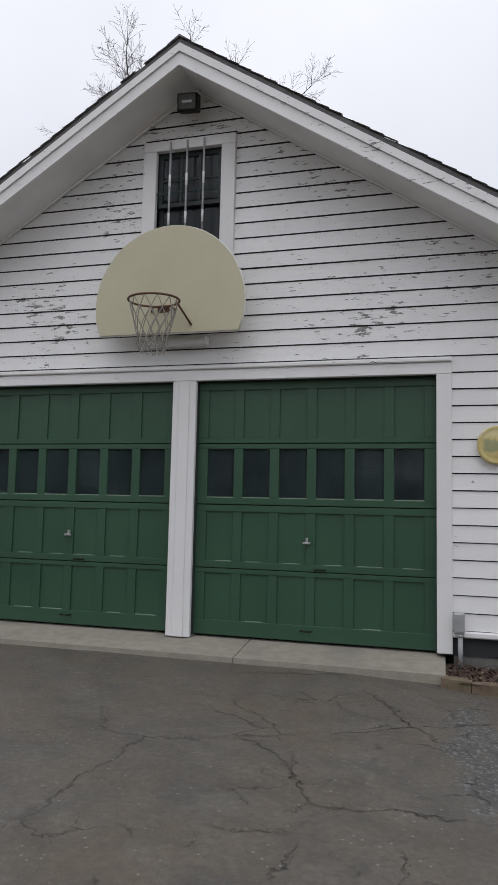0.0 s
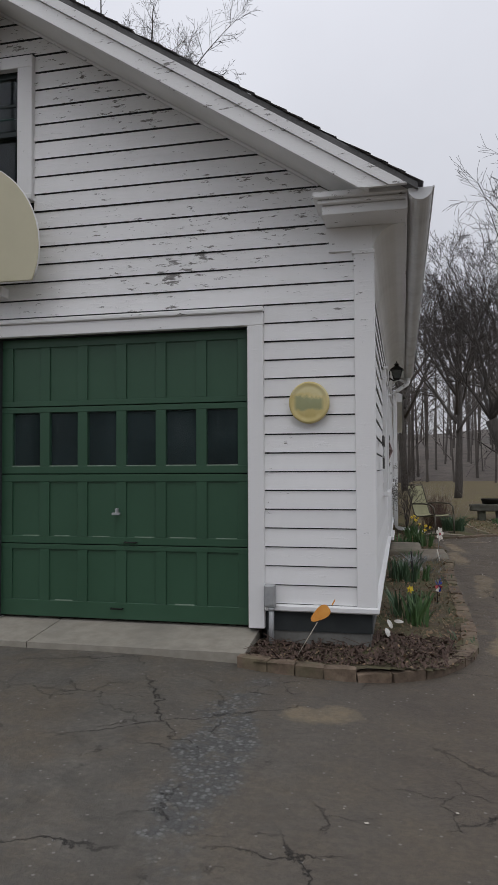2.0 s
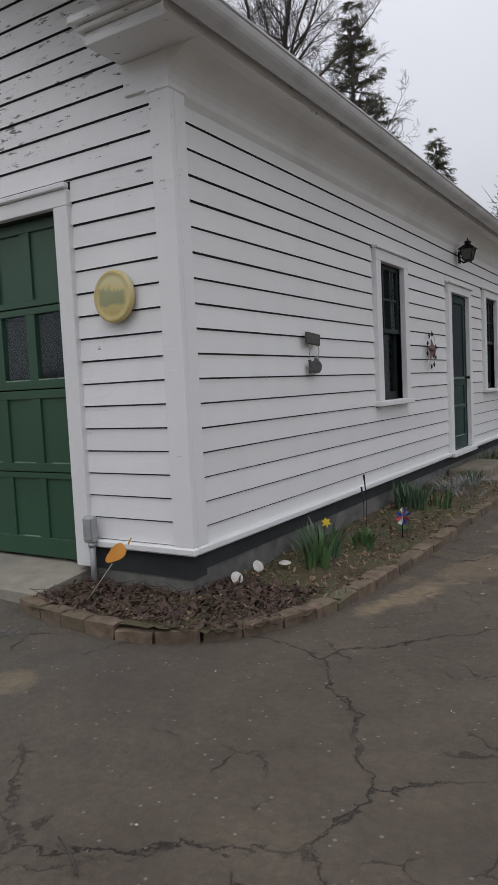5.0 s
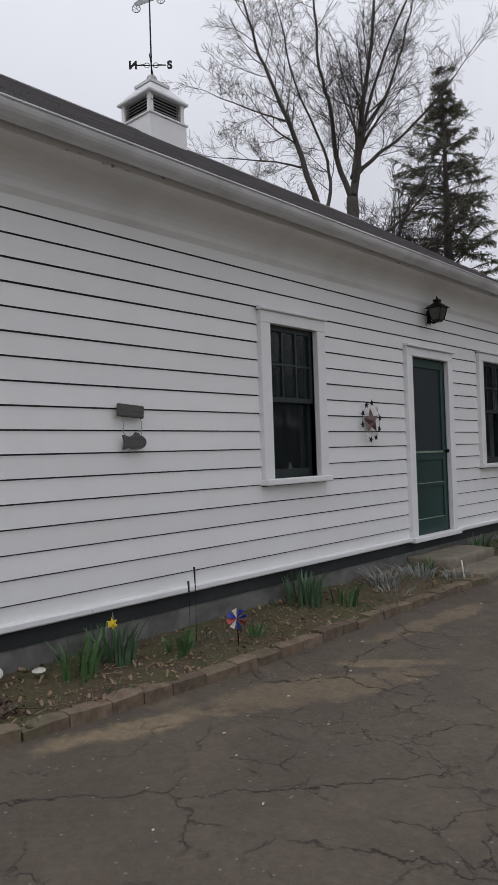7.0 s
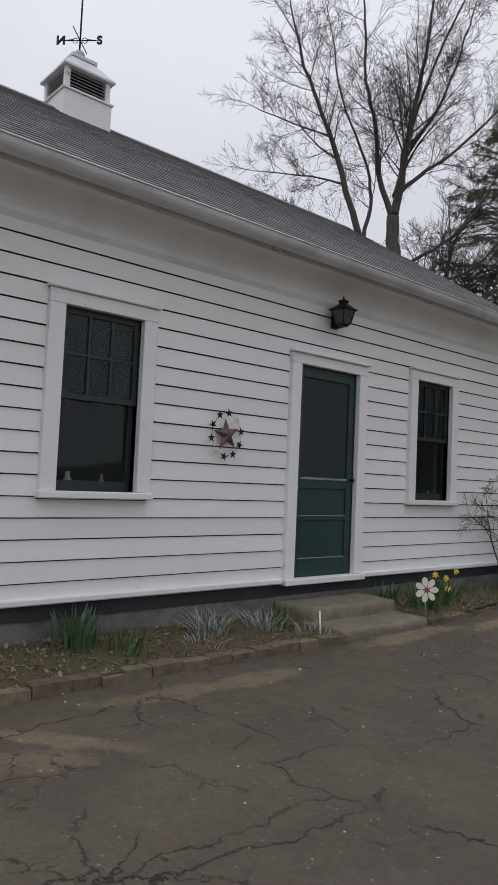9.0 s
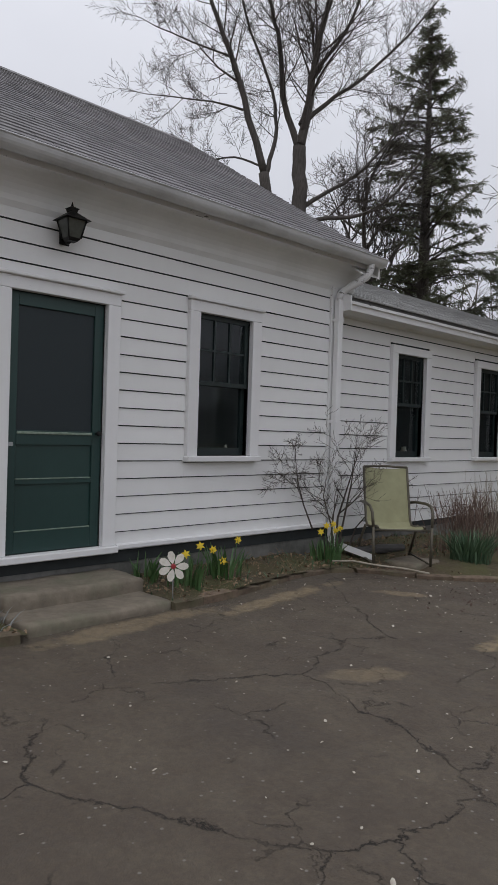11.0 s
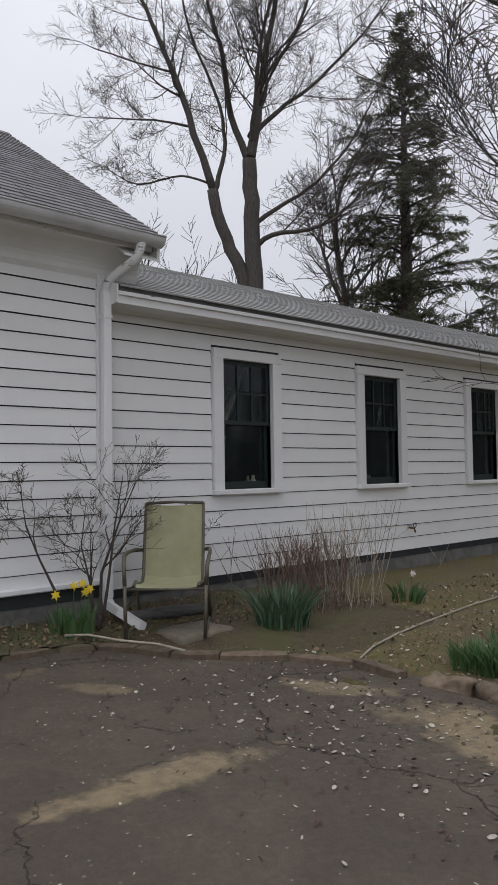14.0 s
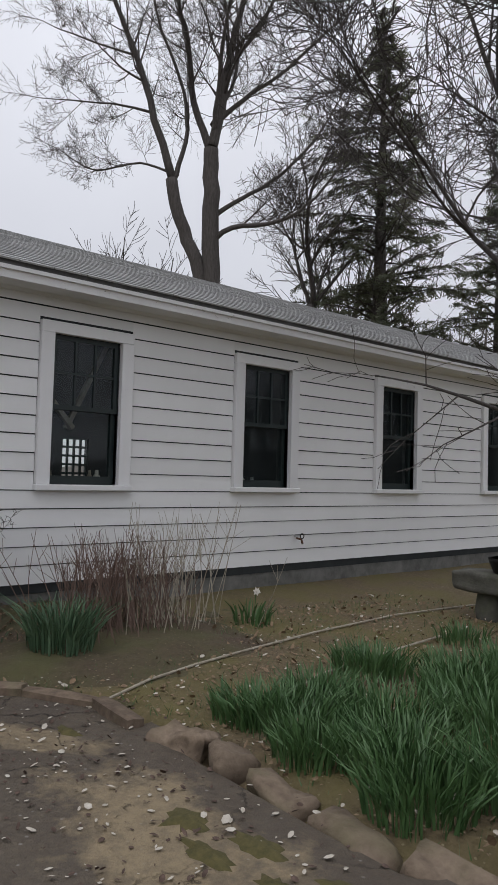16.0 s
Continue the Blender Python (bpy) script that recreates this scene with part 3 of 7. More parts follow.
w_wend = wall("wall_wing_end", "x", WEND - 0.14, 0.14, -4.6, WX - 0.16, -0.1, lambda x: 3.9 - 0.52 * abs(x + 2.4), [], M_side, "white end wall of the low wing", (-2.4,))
# rooms coloured near black to stand for the missing light inside
w_part = wall("wall_partition", "x", 5.0, 0.1, -HW + 0.14, -0.16, 0.0, lambda x: 3.1, [], M_shade_black, "inner wall between garage and room, coloured near black as room shade")
tagged(part("floor", boxes((-HW + 0.1, -0.1, 0.16, LEN - 0.1, -0.05, 0.05), (-4.6, -0.2, LEN, WEND - 0.2, -0.05, 0.05)), M_shade_black), "indoor floor coloured near black as room shade", "floor", kind="structure")
tagged(part("ceiling", boxes((-HW + 0.14, -0.16, 0.16, LEN - 0.14, 3.02, 3.08), (-4.6, WX - 0.17, LEN, WEND - 0.14, 2.66, 2.70)), M_shade_black), "indoor ceiling coloured near black as room shade", "ceiling", kind="structure")

# foundation and water table
fb = bmesh.new()
box(fb, -0.83, -0.03, 0.03, 0.3, -0.5, BASE)
box(fb, -0.3, -0.031, 0.3, LEN, -0.5, BASE)
box(fb, WX - 0.3, WX - 0.03, LEN, WEND, -0.5, BASE - 0.085)
tagged(part("foundation", fb, M_concrete), "rough dark grey concrete foundation", "foundation", kind="structure")
wt = bmesh.new()
box(wt, -0.84, 0.035, -0.035, 0.02, BASE - 0.005, BASE + 0.045, 0.01)
box(wt, -0.02, 0.035, 0.02, DOOR[0] - 0.14, BASE - 0.005, BASE + 0.045, 0.01)
box(wt, -0.02, 0.035, DOOR[1] + 0.14, LEN, BASE - 0.005, BASE + 0.045, 0.01)
tagged(part("trim_water_table", wt, M_trim), "white drip board along the foot of the siding", "trim", kind="structure")

# ---- clapboards ----
def clapboards(owner, place, a, b, z_first, step, z_top, cuts, mat, edge=None, wide=(99.0, 0.0)):
    """Boards as single pieces. place(u, d, z) gives the spot d metres proud of the wall. edge(z): the ends of a course at height z."""
    k = 0
    z = z_first
    while z < z_top - 0.02:
        if z > wide[0]:
            step = wide[1]
        z0, z1 = z, min(z + step, z_top)
        mid = (z0 + z1) / 2
        lo0, hi0 = (a, b) if edge is None else edge(z0)
        lo1, hi1 = (a, b) if edge is None else edge(z1)
        if hi0 - lo0 < 0.1:
            break
        hi1, lo1 = max(hi1, lo1 + 0.01), lo1
        us = sorted({lo0, hi0, *[u for c in cuts for u in c[:2] if lo0 < u < hi0 and c[2] < z1 and c[3] > z0]})
        for u0, u1 in zip(us, us[1:]):
            m = (u0 + u1) / 2
            p, q = z0, z1
            for c in cuts:
                if c[0] < m < c[1] and c[2] < q and c[3] > p:
                    if c[2] - p > q - c[3]:
                        q = min(q, c[2])
                    else:
                        p = max(p, c[3])
            if q - p < 0.012 or u1 - u0 < 0.02:
                continue
            t0 = lo1 if u0 == lo0 else u0
            t1 = hi1 if u1 == hi0 else u1
            t0, t1 = min(t0, t1 - 0.005), t1
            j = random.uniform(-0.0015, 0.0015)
            # 10 mm gap bares the near-black wall, a coloured stand-in for the lap shadow
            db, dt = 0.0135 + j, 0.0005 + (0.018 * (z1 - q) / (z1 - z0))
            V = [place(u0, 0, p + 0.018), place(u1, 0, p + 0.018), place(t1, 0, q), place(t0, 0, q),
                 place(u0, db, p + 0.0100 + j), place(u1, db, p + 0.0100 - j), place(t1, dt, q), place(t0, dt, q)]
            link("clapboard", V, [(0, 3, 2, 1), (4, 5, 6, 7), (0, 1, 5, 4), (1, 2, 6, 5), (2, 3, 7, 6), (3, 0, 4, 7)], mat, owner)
        z += step
        k += 1


def on_front(u, d, z):
    return (u, 0.018 - d, z)


def on_side(u, d, z):
    return (d - 0.018, u, z)


def on_wing(u, d, z):
    return (WX + d - 0.018, u, z)


def rake(z):
    h = (APEX - 0.245 - z) / PITCH
    return (max(-HW, CX - h), min(-0.02, CX + h))


cuts_front = [(GARAGE[0][0] - 0.13, -0.84, -1, 2.585), (LOFT[0] - 0.14, LOFT[1] + 0.14, LOFT[2] - 0.14, LOFT[3] + 0.13), (-0.13, 0.1, -1, 2.97), (-HW - 0.1, -HW + 0.13, -1, 2.97)]
clapboards(w_front, on_front, -HW, -0.02, 0.2600, 0.1462, 5.36, cuts_front, M_peel, rake, (2.55, 0.1520))
cuts_side = [(w[0] - 0.125, w[1] + 0.125, w[2] - 0.065, w[3] + 0.135) for w in SIDE_WIN] + [(DOOR[0] - 0.125, DOOR[1] + 0.125, -1, DOOR[3] + 0.125), (-1, 0.13, -1, 2.97)]
clapboards(w_side, on_side, 0.02, LEN, 0.2085, 0.1532, 2.97, cuts_side, M_side)
cuts_wing = [(w[0] - 0.13, w[1] + 0.13, w[2] - 0.055, w[3] + 0.125) for w in WING_WIN]
clapboards(w_wing, on_wing, LEN, WEND, 0.125, 0.1632, 2.68, cuts_wing, M_side)

# corner board, frieze, cove under the side eave
cb = bmesh.new()
box(cb, -0.13, 0.022, -0.022, 0.022, BASE + 0.045, 2.97, 0.004)
box(cb, -0.02, 0.022, 0.0225, 0.13, BASE + 0.045, 2.97, 0.004)
box(cb, -0.145, 0.03, -0.03, 0.14, 2.95, 2.985, 0.006)
tagged(part("trim_corner_board", cb, M_trim), "white corner board with a small capital", "trim", kind="structure")
tagged(part("trim_corner_rear", boxes((-0.02, 0.02, LEN - 0.10, LEN, BASE + 0.045, 2.95), bevel=0.004), M_trim), "white board at the rear corner", "trim", kind="structure")
cove = [(-0.02, 2.90)]
for i in range(9):
    w = math.pi / 2 * i / 8
    cove.append((0.012 + 0.21 * (1 - math.cos(w)), 2.955 + 0.215 * math.sin(w)))
cove += [(0.26, 3.17), (0.26, 3.21), (-0.02, 3.21)]
V, F = [], []
for yy in (-0.01, 9.86):
    V += [(x, yy, z) for x, z in cove]
nc = len(cove)
F = [tuple(range(nc)), tuple(range(2 * nc - 1, nc - 1, -1))] + [(i, (i + 1) % nc, nc + (i + 1) % nc, nc + i) for i in range(nc)]
tagged(link("soffit_side", V, F, M_soffit, smooth=False), "white coved soffit under the side eave", "soffit", kind="structure")
# flat board between the capital and the return on the front
tagged(part("trim_frieze", boxes((-0.32, 0.012, -0.012, 0.02, 2.985, 3.168)), M_trim), "white frieze block under the eave return", "trim", kind="structure")

# eave return: stepped moulding with a little sloping top
rt = bmesh.new()
box(rt, -0.34, 0.265, -0.30, -0.002, 3.172, 3.240, 0.004)
box(rt, -0.37, 0.285, -0.335, -0.002, 3.243, 3.272, 0.006)
box(rt, -0.40, 0.300, -0.37, -0.002, 3.275, 3.324, 0.008)
tagged(part("trim_eave_return", rt, M_trim), "white moulded cornice return at the corner", "trim", kind="structure")

# ---- main roof ----
EAVE = 0.345
ROOF_Y0, ROOF_Y1 = -0.50, 9.93


def slope(side, d, y, lift):
    """A spot on a roof slope: d metres (level) from the ridge, lift above it."""
    return (CX + side * d, y, APEX - PITCH * d + lift)


half = EAVE - CX
for side in (1, -1):
    V = [slope(side, 0, ROOF_Y0 + 0.02, -0.004), slope(side, half, ROOF_Y0 + 0.02, -0.004), slope(side, half, ROOF_Y1 - 0.02, -0.004), slope(side, 0, ROOF_Y1 - 0.02, -0.004)]
    V += [(x, y, z - 0.045) for x, y, z in V]
    tagged(link("roof_deck", V, [(0, 1, 2, 3), (7, 6, 5, 4), (0, 4, 5, 1), (1, 5, 6, 2), (2, 6, 7, 3), (3, 7, 4, 0)], M_shingle_d), "roof boarding with a dark edge", "roof", kind="structure")


def shingles(name, origin, run, ridge_dir, length, depth, rise, mat, label, course=0.14, tab=0.30):
    """Rows of asphalt shingle tabs, each a thin wedge, from eave to ridge."""
    V, F = [], []
    n = int(depth / course)
    o = Vector(origin)
    down, along = Vector(run), Vector(ridge_dir)
    up = along.cross(down).normalized()
    if up.z < 0:
        up = -up
    for k in range(n + 1):
        s0 = depth - k * course
        s1 = max(0.0, s0 - course * 1.25)
        u = -random.random() * tab
        while u < length:
            a, b = max(0, u + 0.004), min(length, u + tab - 0.004)
            u += tab
            if b - a < 0.02:
                continue
            j = random.uniform(-0.004, 0.004)
            lip = 0.012 + random.uniform(0, 0.003)
            p = [o + down * (s0 + j) + along * a, o + down * (s0 + j) + along * b, o + down * s1 + along * b, o + down * s1 + along * a]
            i = len(V)
            for q, h in zip(p, (lip, lip, 0.003, 0.003)):
                V.append(tuple(q + up * h))
            for q in p[:2]:
                V.append(tuple(q - up * 0.002))
            F += [(i, i + 1, i + 2, i + 3), (i + 4, i + 5, i + 1, i)]
    ob = link(name, V, F, mat)
    return tagged(ob, label, "roof", kind="structure")


k_ = math.hypot(1, PITCH)
for side in (1, -1):
    shingles("roof_main", slope(side, 0, ROOF_Y0, 0), (side / k_, 0, -PITCH / k_), (0, 1, 0), ROOF_Y1 - ROOF_Y0, (half + 0.03) * k_, 0, M_shingle, "weathered grey asphalt shingle roof")
tagged(part("roof_ridge_cap", prism([(CX - 0.12, APEX - 0.06), (CX, APEX + 0.025), (CX + 0.12, APEX - 0.06), (CX, APEX + 0.005)], "y", ROOF_Y0, ROOF_Y1), M_shingle), "grey ridge cap shingles", "roof", kind="structure")

# rake boards and sloping soffit of the gable overhang
for side in (1, -1):
    def rk(d, lift):
        return (CX + side * d, APEX - PITCH * d + lift)
    end = half - 0.02
    for nm, y0, y1, lo, hi, mt in (("trim_rake_crown", ROOF_Y0 + 0.012, ROOF_Y0 + 0.05, -0.13, -0.052, M_trim), ("trim_rake_board", ROOF_Y0 + 0.03, ROOF_Y0 + 0.06, -0.245, -0.134, M_trim),
                                   ("trim_rake_bead", ROOF_Y0 + 0.02, ROOF_Y0 + 0.06, -0.265, -0.249, M_trim)):
        poly = [rk(0, hi), rk(min(end, (APEX + hi - 3.285) / PITCH), hi), rk((APEX + lo - 3.285) / PITCH, lo), rk(0, lo)]
        tagged(part(nm, prism(poly, "y", y0, y1), mt), "white moulded rake board under the gable roof edge", "trim", kind="structure")
    poly = [rk(0, -0.215), rk((APEX - 0.215 - 3.29) / PITCH, -0.215), rk((APEX - 0.235 - 3.29) / PITCH, -0.235), rk(0, -0.235)]
    tagged(part("soffit_rake", prism(poly, "y", ROOF_Y0 + 0.06, 0.02), M_soffit), "white sloping soffit of the gable overhang", "soffit", kind="structure")
    tagged(part("trim_rake_mould", prism([rk(0, -0.238), rk(half - 0.75, -0.238), rk(half - 0.75, -0.262), rk(0, -0.262)], "y", -0.025, -0.004), M_trim), "thin white moulding where siding meets soffit", "trim", kind="structure")
    poly = [rk(0, -0.05), rk(end, -0.05), rk(end, -0.24), rk(0, -0.24)]
    tagged(part("trim_rake_rear", prism(poly, "y", ROOF_Y1 - 0.05, ROOF_Y1 - 0.02), M_trim), "white rake board of the rear gable", "trim", kind="structure")
    tagged(part("soffit_rear", prism([rk(0, -0.215), rk(end, -0.215), rk(end, -0.235), rk(0, -0.235)], "y", LEN, ROOF_Y1 - 0.05), M_soffit), "white soffit of the rear gable", "soffit", kind="structure")


def half_round(name, x, z, r, y0, y1, mat):
    prof = [(x + r * math.cos(math.pi + math.pi * i / 12), z + r * math.sin(math.pi + math.pi * i / 12)) for i in range(13)]
    prof += [(x + (r - 0.006) * math.cos(2 * math.pi - math.pi * i / 12), z + (r - 0.006) * math.sin(2 * math.pi - math.pi * i / 12)) for i in range(13)]
    bm = prism(prof, "y", y0, y1)
    ob = part(name, bm, mat)
    return ob


gut = empty("rain_gutter")
tagged(gut, "grey half-round metal gutter along the side eave", "gutter")
half_round("trough", 0.362, 3.262, 0.085, -0.44, 9.90, M_gutter).parent = gut
for i, yy in enumerate((-0.442, 9.898)):
    pr = [(0.362 + 0.085 * math.cos(math.pi + math.pi * k / 12), 3.262 + 0.085 * math.sin(math.pi + math.pi * k / 12)) for k in range(13)]
    part("end_cap", prism(pr, "y", yy, yy + 0.004), M_gutter, gut)
tube("rolled_lip", [(0.450, -0.44, 3.262), (0.450, 9.90, 3.262)], 0.008, M_gutter, gut)
for yy in lin(0.4, 9.4, 12):
    part("bracket", boxes((0.285, 0.447, yy, yy + 0.02, 3.262, 3.266)), M_gutter, gut)
tagged(part("fascia_side", boxes((0.262, 0.274, -0.36, 9.86, 3.16, 3.275)), M_trim), "white fascia board behind the gutter", "trim", kind="structure")

# ---- wing roof ----
WR, WRZ, WP = -2.4, 3.95, 0.43
WE = 0.20
wk = math.hypot(1, WP)
for side in (1, -1):
    dpt = WE - WR
    V = [(WR, LEN + 0.002, WRZ - 0.004), (WR + side * dpt, LEN + 0.002, WRZ - WP * dpt - 0.004), (WR + side * dpt, WEND + 0.3, WRZ - WP * dpt - 0.004), (WR, WEND + 0.3, WRZ - 0.004)]
    V += [(x, y, z - 0.05) for x, y, z in V]
    tagged(link("roof_wing_deck", V, [(0, 1, 2, 3), (7, 6, 5, 4), (0, 4, 5, 1), (1, 5, 6, 2), (2, 6, 7, 3), (3, 7, 4, 0)], M_shingle_d), "boarding of the low wing roof", "roof", kind="structure")
    shingles("roof_wing", (WR, LEN, WRZ), (side / wk, 0, -WP / wk), (0, 1, 0), WEND + 0.3 - LEN, (dpt + 0.03) * wk, 0, M_shingle2, "pale worn shingle roof of the low wing")
ez = WRZ - WP * (WE - WR)
tagged(part("trim_wing_end", prism([(0.023, ez - 0.17), (WE + 0.02, ez - 0.155), (WE + 0.02, ez + 0.004), (0.023, ez + 0.075)], "y", LEN - 0.018, LEN - 0.001), M_trim), "white board closing the end of the wing eave", "trim", kind="structure")
tagged(part("fascia_wing", boxes((WE - 0.03, WE - 0.004, LEN + 0.002, WEND + 0.3, ez - 0.155, ez - 0.056), (WE - 0.025, WE + 0.02, LEN + 0.002, WEND + 0.3, ez - 0.085, ez - 0.052)), M_trim), "white fascia with a crown under the wing roof", "trim", kind="structure")
tagged(part("soffit_wing", prism([(WX - 0.02, 2.66), (WX + 0.02, 2.66), (WX + 0.05, ez - 0.15), (WE - 0.03, ez - 0.13), (WE - 0.03, ez - 0.11), (WX - 0.02, ez - 0.09)], "y", LEN + 0.002, WEND), M_soffit), "white soffit under the wing eave", "soffit", kind="structure")


# ---- windows and doors ----
def sash_window(name, place, u0, u1, z0, z1, label, casing=0.125, up_rows=2, cols=3, cap=True):
    """Double-hung window: casing, cap, sill, an upper sash of small panes and a lower sash of one pane."""
    ob = tagged(empty(name), label, "window", kind="structure")

    def bx(bm, a, b, d0, d1, p, q, bevel=0.0):
        A, B = place(a, d0, p), place(b, d1, q)
        box(bm, min(A[0], B[0]), max(A[0], B[0]), min(A[1], B[1]), max(A[1], B[1]), p, q, bevel)
        return bm
    for a, b in ((u0 - casing, u0), (u1, u1 + casing)):
        part("casing", bx(bmesh.new(), a, b, -0.10, 0.036, z0, z1, 0.004), M_trim, ob)
    part("head_casing", bx(bmesh.new(), u0 - casing, u1 + casing, -0.10, 0.036, z1 + 0.001, z1 + 0.105, 0.004), M_trim, ob)
    if cap:
        part("drip_cap", bx(bmesh.new(), u0 - casing - 0.02, u1 + casing + 0.02, 0.0, 0.062, z1 + 0.107, z1 + 0.135, 0.006), M_trim, ob)
    part("sill", bx(bmesh.new(), u0 - casing - 0.012, u1 + casing + 0.012, -0.10, 0.07, z0 - 0.055, z0 - 0.001, 0.008), M_trim, ob)
    zm = z0 + (z1 - z0) * 0.515
    for nm, p, q, d, rows, ncol in (("upper_sash", zm - 0.02, z1 - 0.002, -0.035, up_rows, cols), ("lower_sash", z0 + 0.002, zm + 0.02, -0.072, 1, 1)):
        bm = bmesh.new()
        st, t = 0.045, 0.034
        a, b = u0 + 0.002, u1 - 0.002
        for x0, x1, y0, y1 in ((a, a + st, p, q), (b - st, b, p, q), (a + st, b - st, q - 0.042, q), (a + st, b - st, p, p + (0.042 if rows > 1 else 0.075))):
            bx(bm, x0, x1, d - t, d, y0, y1)
        pb = p + (0.042 if rows > 1 else 0.075)
        for i in range(1, ncol):
            x = a + st + (b - a - 2 * st) * i / ncol
            bx(bm, x - 0.010, x + 0.010, d - t + 0.006, d - 0.004, pb, q - 0.042)
        for i in range(1, rows):
            zz = pb + (q - 0.042 - pb) * i / rows
            bx(bm, a + st, b - st, d - t + 0.007, d - 0.005, zz - 0.010, zz + 0.010)
        sash = part(nm, bm, M_sash, ob, "dark green painted sash")
        for i in range(ncol):
            for j in range(rows):
                x0 = a + st + (b - a - 2 * st) * i / ncol
                x1 = a + st + (b - a - 2 * st) * (i + 1) / ncol
                y0 = pb + (q - 0.042 - pb) * j / rows
                y1 = pb + (q - 0.042 - pb) * (j + 1) / rows
                V = [place(x0, d - 0.018, y0), place(x1, d - 0.018, y0), place(x1, d - 0.018, y1), place(x0, d - 0.018, y1)]
                g = link("pane", V, [(0, 1, 2, 3)], M_glass, sash)
                g.visible_shadow = False
    return ob


def P_front(u, d, z):
    return (u, -d, z)


def P_side(u, d, z):
    return (d, u, z)


def P_wing(u, d, z):
    return (WX + d, u, z)


n_win = 1
for w in SIDE_WIN:
    sash_window("window_%d" % n_win, P_side, *w, "white-cased sash window with dark green sashes")
    n_win += 1
for w in WING_WIN:
    sash_window("window_%d" % n_win, P_wing, *w, "white-cased sash window of the low wing", cap=False)
    n_win += 1
loft = sash_window("window_loft", P_front, LOFT[0], LOFT[1], LOFT[2], LOFT[3], "barred loft window in a peeling white casing", casing=0.14, cap=False)
for i in range(3):
    x = LOFT[0] + 0.16 + i * 0.175
    tube("window_bar", [(x, -0.06, 3.72), (x, -0.06, 4.84)], 0.011, M_grey, loft, 6, "vertical steel bar with flaking paint")
    for zz in (4.44, 4.05):
        tube("bar_clamp", [(x, -0.06, zz - 0.06), (x, -0.06, zz + 0.06)], 0.0125, M_trim, loft, 6)
for zz in (4.32,):
    tube("cross_bar", [(LOFT[0] + 0.02, -0.045, zz), (LOFT[1] - 0.02, -0.045, zz)], 0.009, M_dgreen, loft, 5)
# window of the far wall, seen through the rooms
bw = tagged(empty("window_back"), "small-paned window in the far wall of the wing", "window", kind="structure")
bm = bmesh.new()
for i in range(5):
    y = BACK_WIN[0] + (BACK_WIN[1] - BACK_WIN[0]) * i / 4
    box(bm, -4.68, -4.65, y - 0.018, y + 0.018, BACK_WIN[2], BACK_WIN[3])
for i in range(6):
    z = BACK_WIN[2] + (BACK_WIN[3] - BACK_WIN[2]) * i / 5
    box(bm, -4.679, -4.651, BACK_WIN[0], BACK_WIN[1], z - 0.018, z + 0.018)
part("frame", bm, M_dgreen, bw)
# sloping timbers behind the first wing window
for nm, pts in (("roof_brace", [(-0.75, 10.45, 2.68), (-0.75, 11.45, 1.55)]), ("roof_brace", [(-0.80, 11.93, 2.68), (-0.80, 11.40, 1.55)])):
    V, F = [], []
    tube_into(V, F, pts, [0.035, 0.035], 4)
    tagged(link(nm, V, F, M_pipe), "pale wooden brace inside the wing", "brace")


def jar(x, y, z, r, h, mat, label, cat):
    V, F = [], []
    tube_into(V, F, [(x, y, z), (x, y, z + h * 0.6), (x, y, z + h * 0.75), (x, y, z + h)], [r, r, r * 0.5, r * 0.45], 8)
    return tagged(link("bottle", V, F, mat, smooth=True), label, cat, group="things on the window sills")


for y, zs, dx in ((3.3, 1.03, -0.2), (3.42, 1.03, -0.22), (3.7, 1.03, -0.2), (8.08, 1.03, -0.2), (11.02, 1.01, -0.29), (11.42, 1.01, -0.29), (11.5, 1.01, -0.3), (13.3, 1.01, -0.3), (13.45, 1.01, -0.3), (15.6, 1.01, -0.3)):
    jar(dx, y, zs - 0.03, random.uniform(0.025, 0.045), random.uniform(0.09, 0.17), random.choice((M_white, M_grey, M_pipe)), "small pale bottle standing on the window sill", "bottle")

# garage doors
tr = bmesh.new()
box(tr, -0.968, -0.84, -0.028, 0.16, 0.075, 2.44, 0.005)
box(tr, -3.408, -3.172, -0.022, 0.16, 0.05, 2.44, 0.005)
box(tr, -3.345, -3.235, -0.034, -0.022, 0.05, 2.44, 0.005)
box(tr, -5.73, -5.602, -0.028, 0.16, 0.075, 2.44, 0.005)
box(tr, -5.73, -0.84, -0.028, 0.16, 2.441, 2.545, 0.005)
box(tr, -5.735, -0.835, -0.05, 0.0, 2.547, 2.585, 0.008)
tagged(part("trim_garage", tr, M_trim), "white door casings and centre post, flaking", "trim", kind="structure")
RAILS = [(0.075, 0.21), (0.64, 0.75), (1.21, 1.34), (1.80, 1.90), (2.36, 2.435)]
SECTIONS = (0.685, 1.275, 1.85)


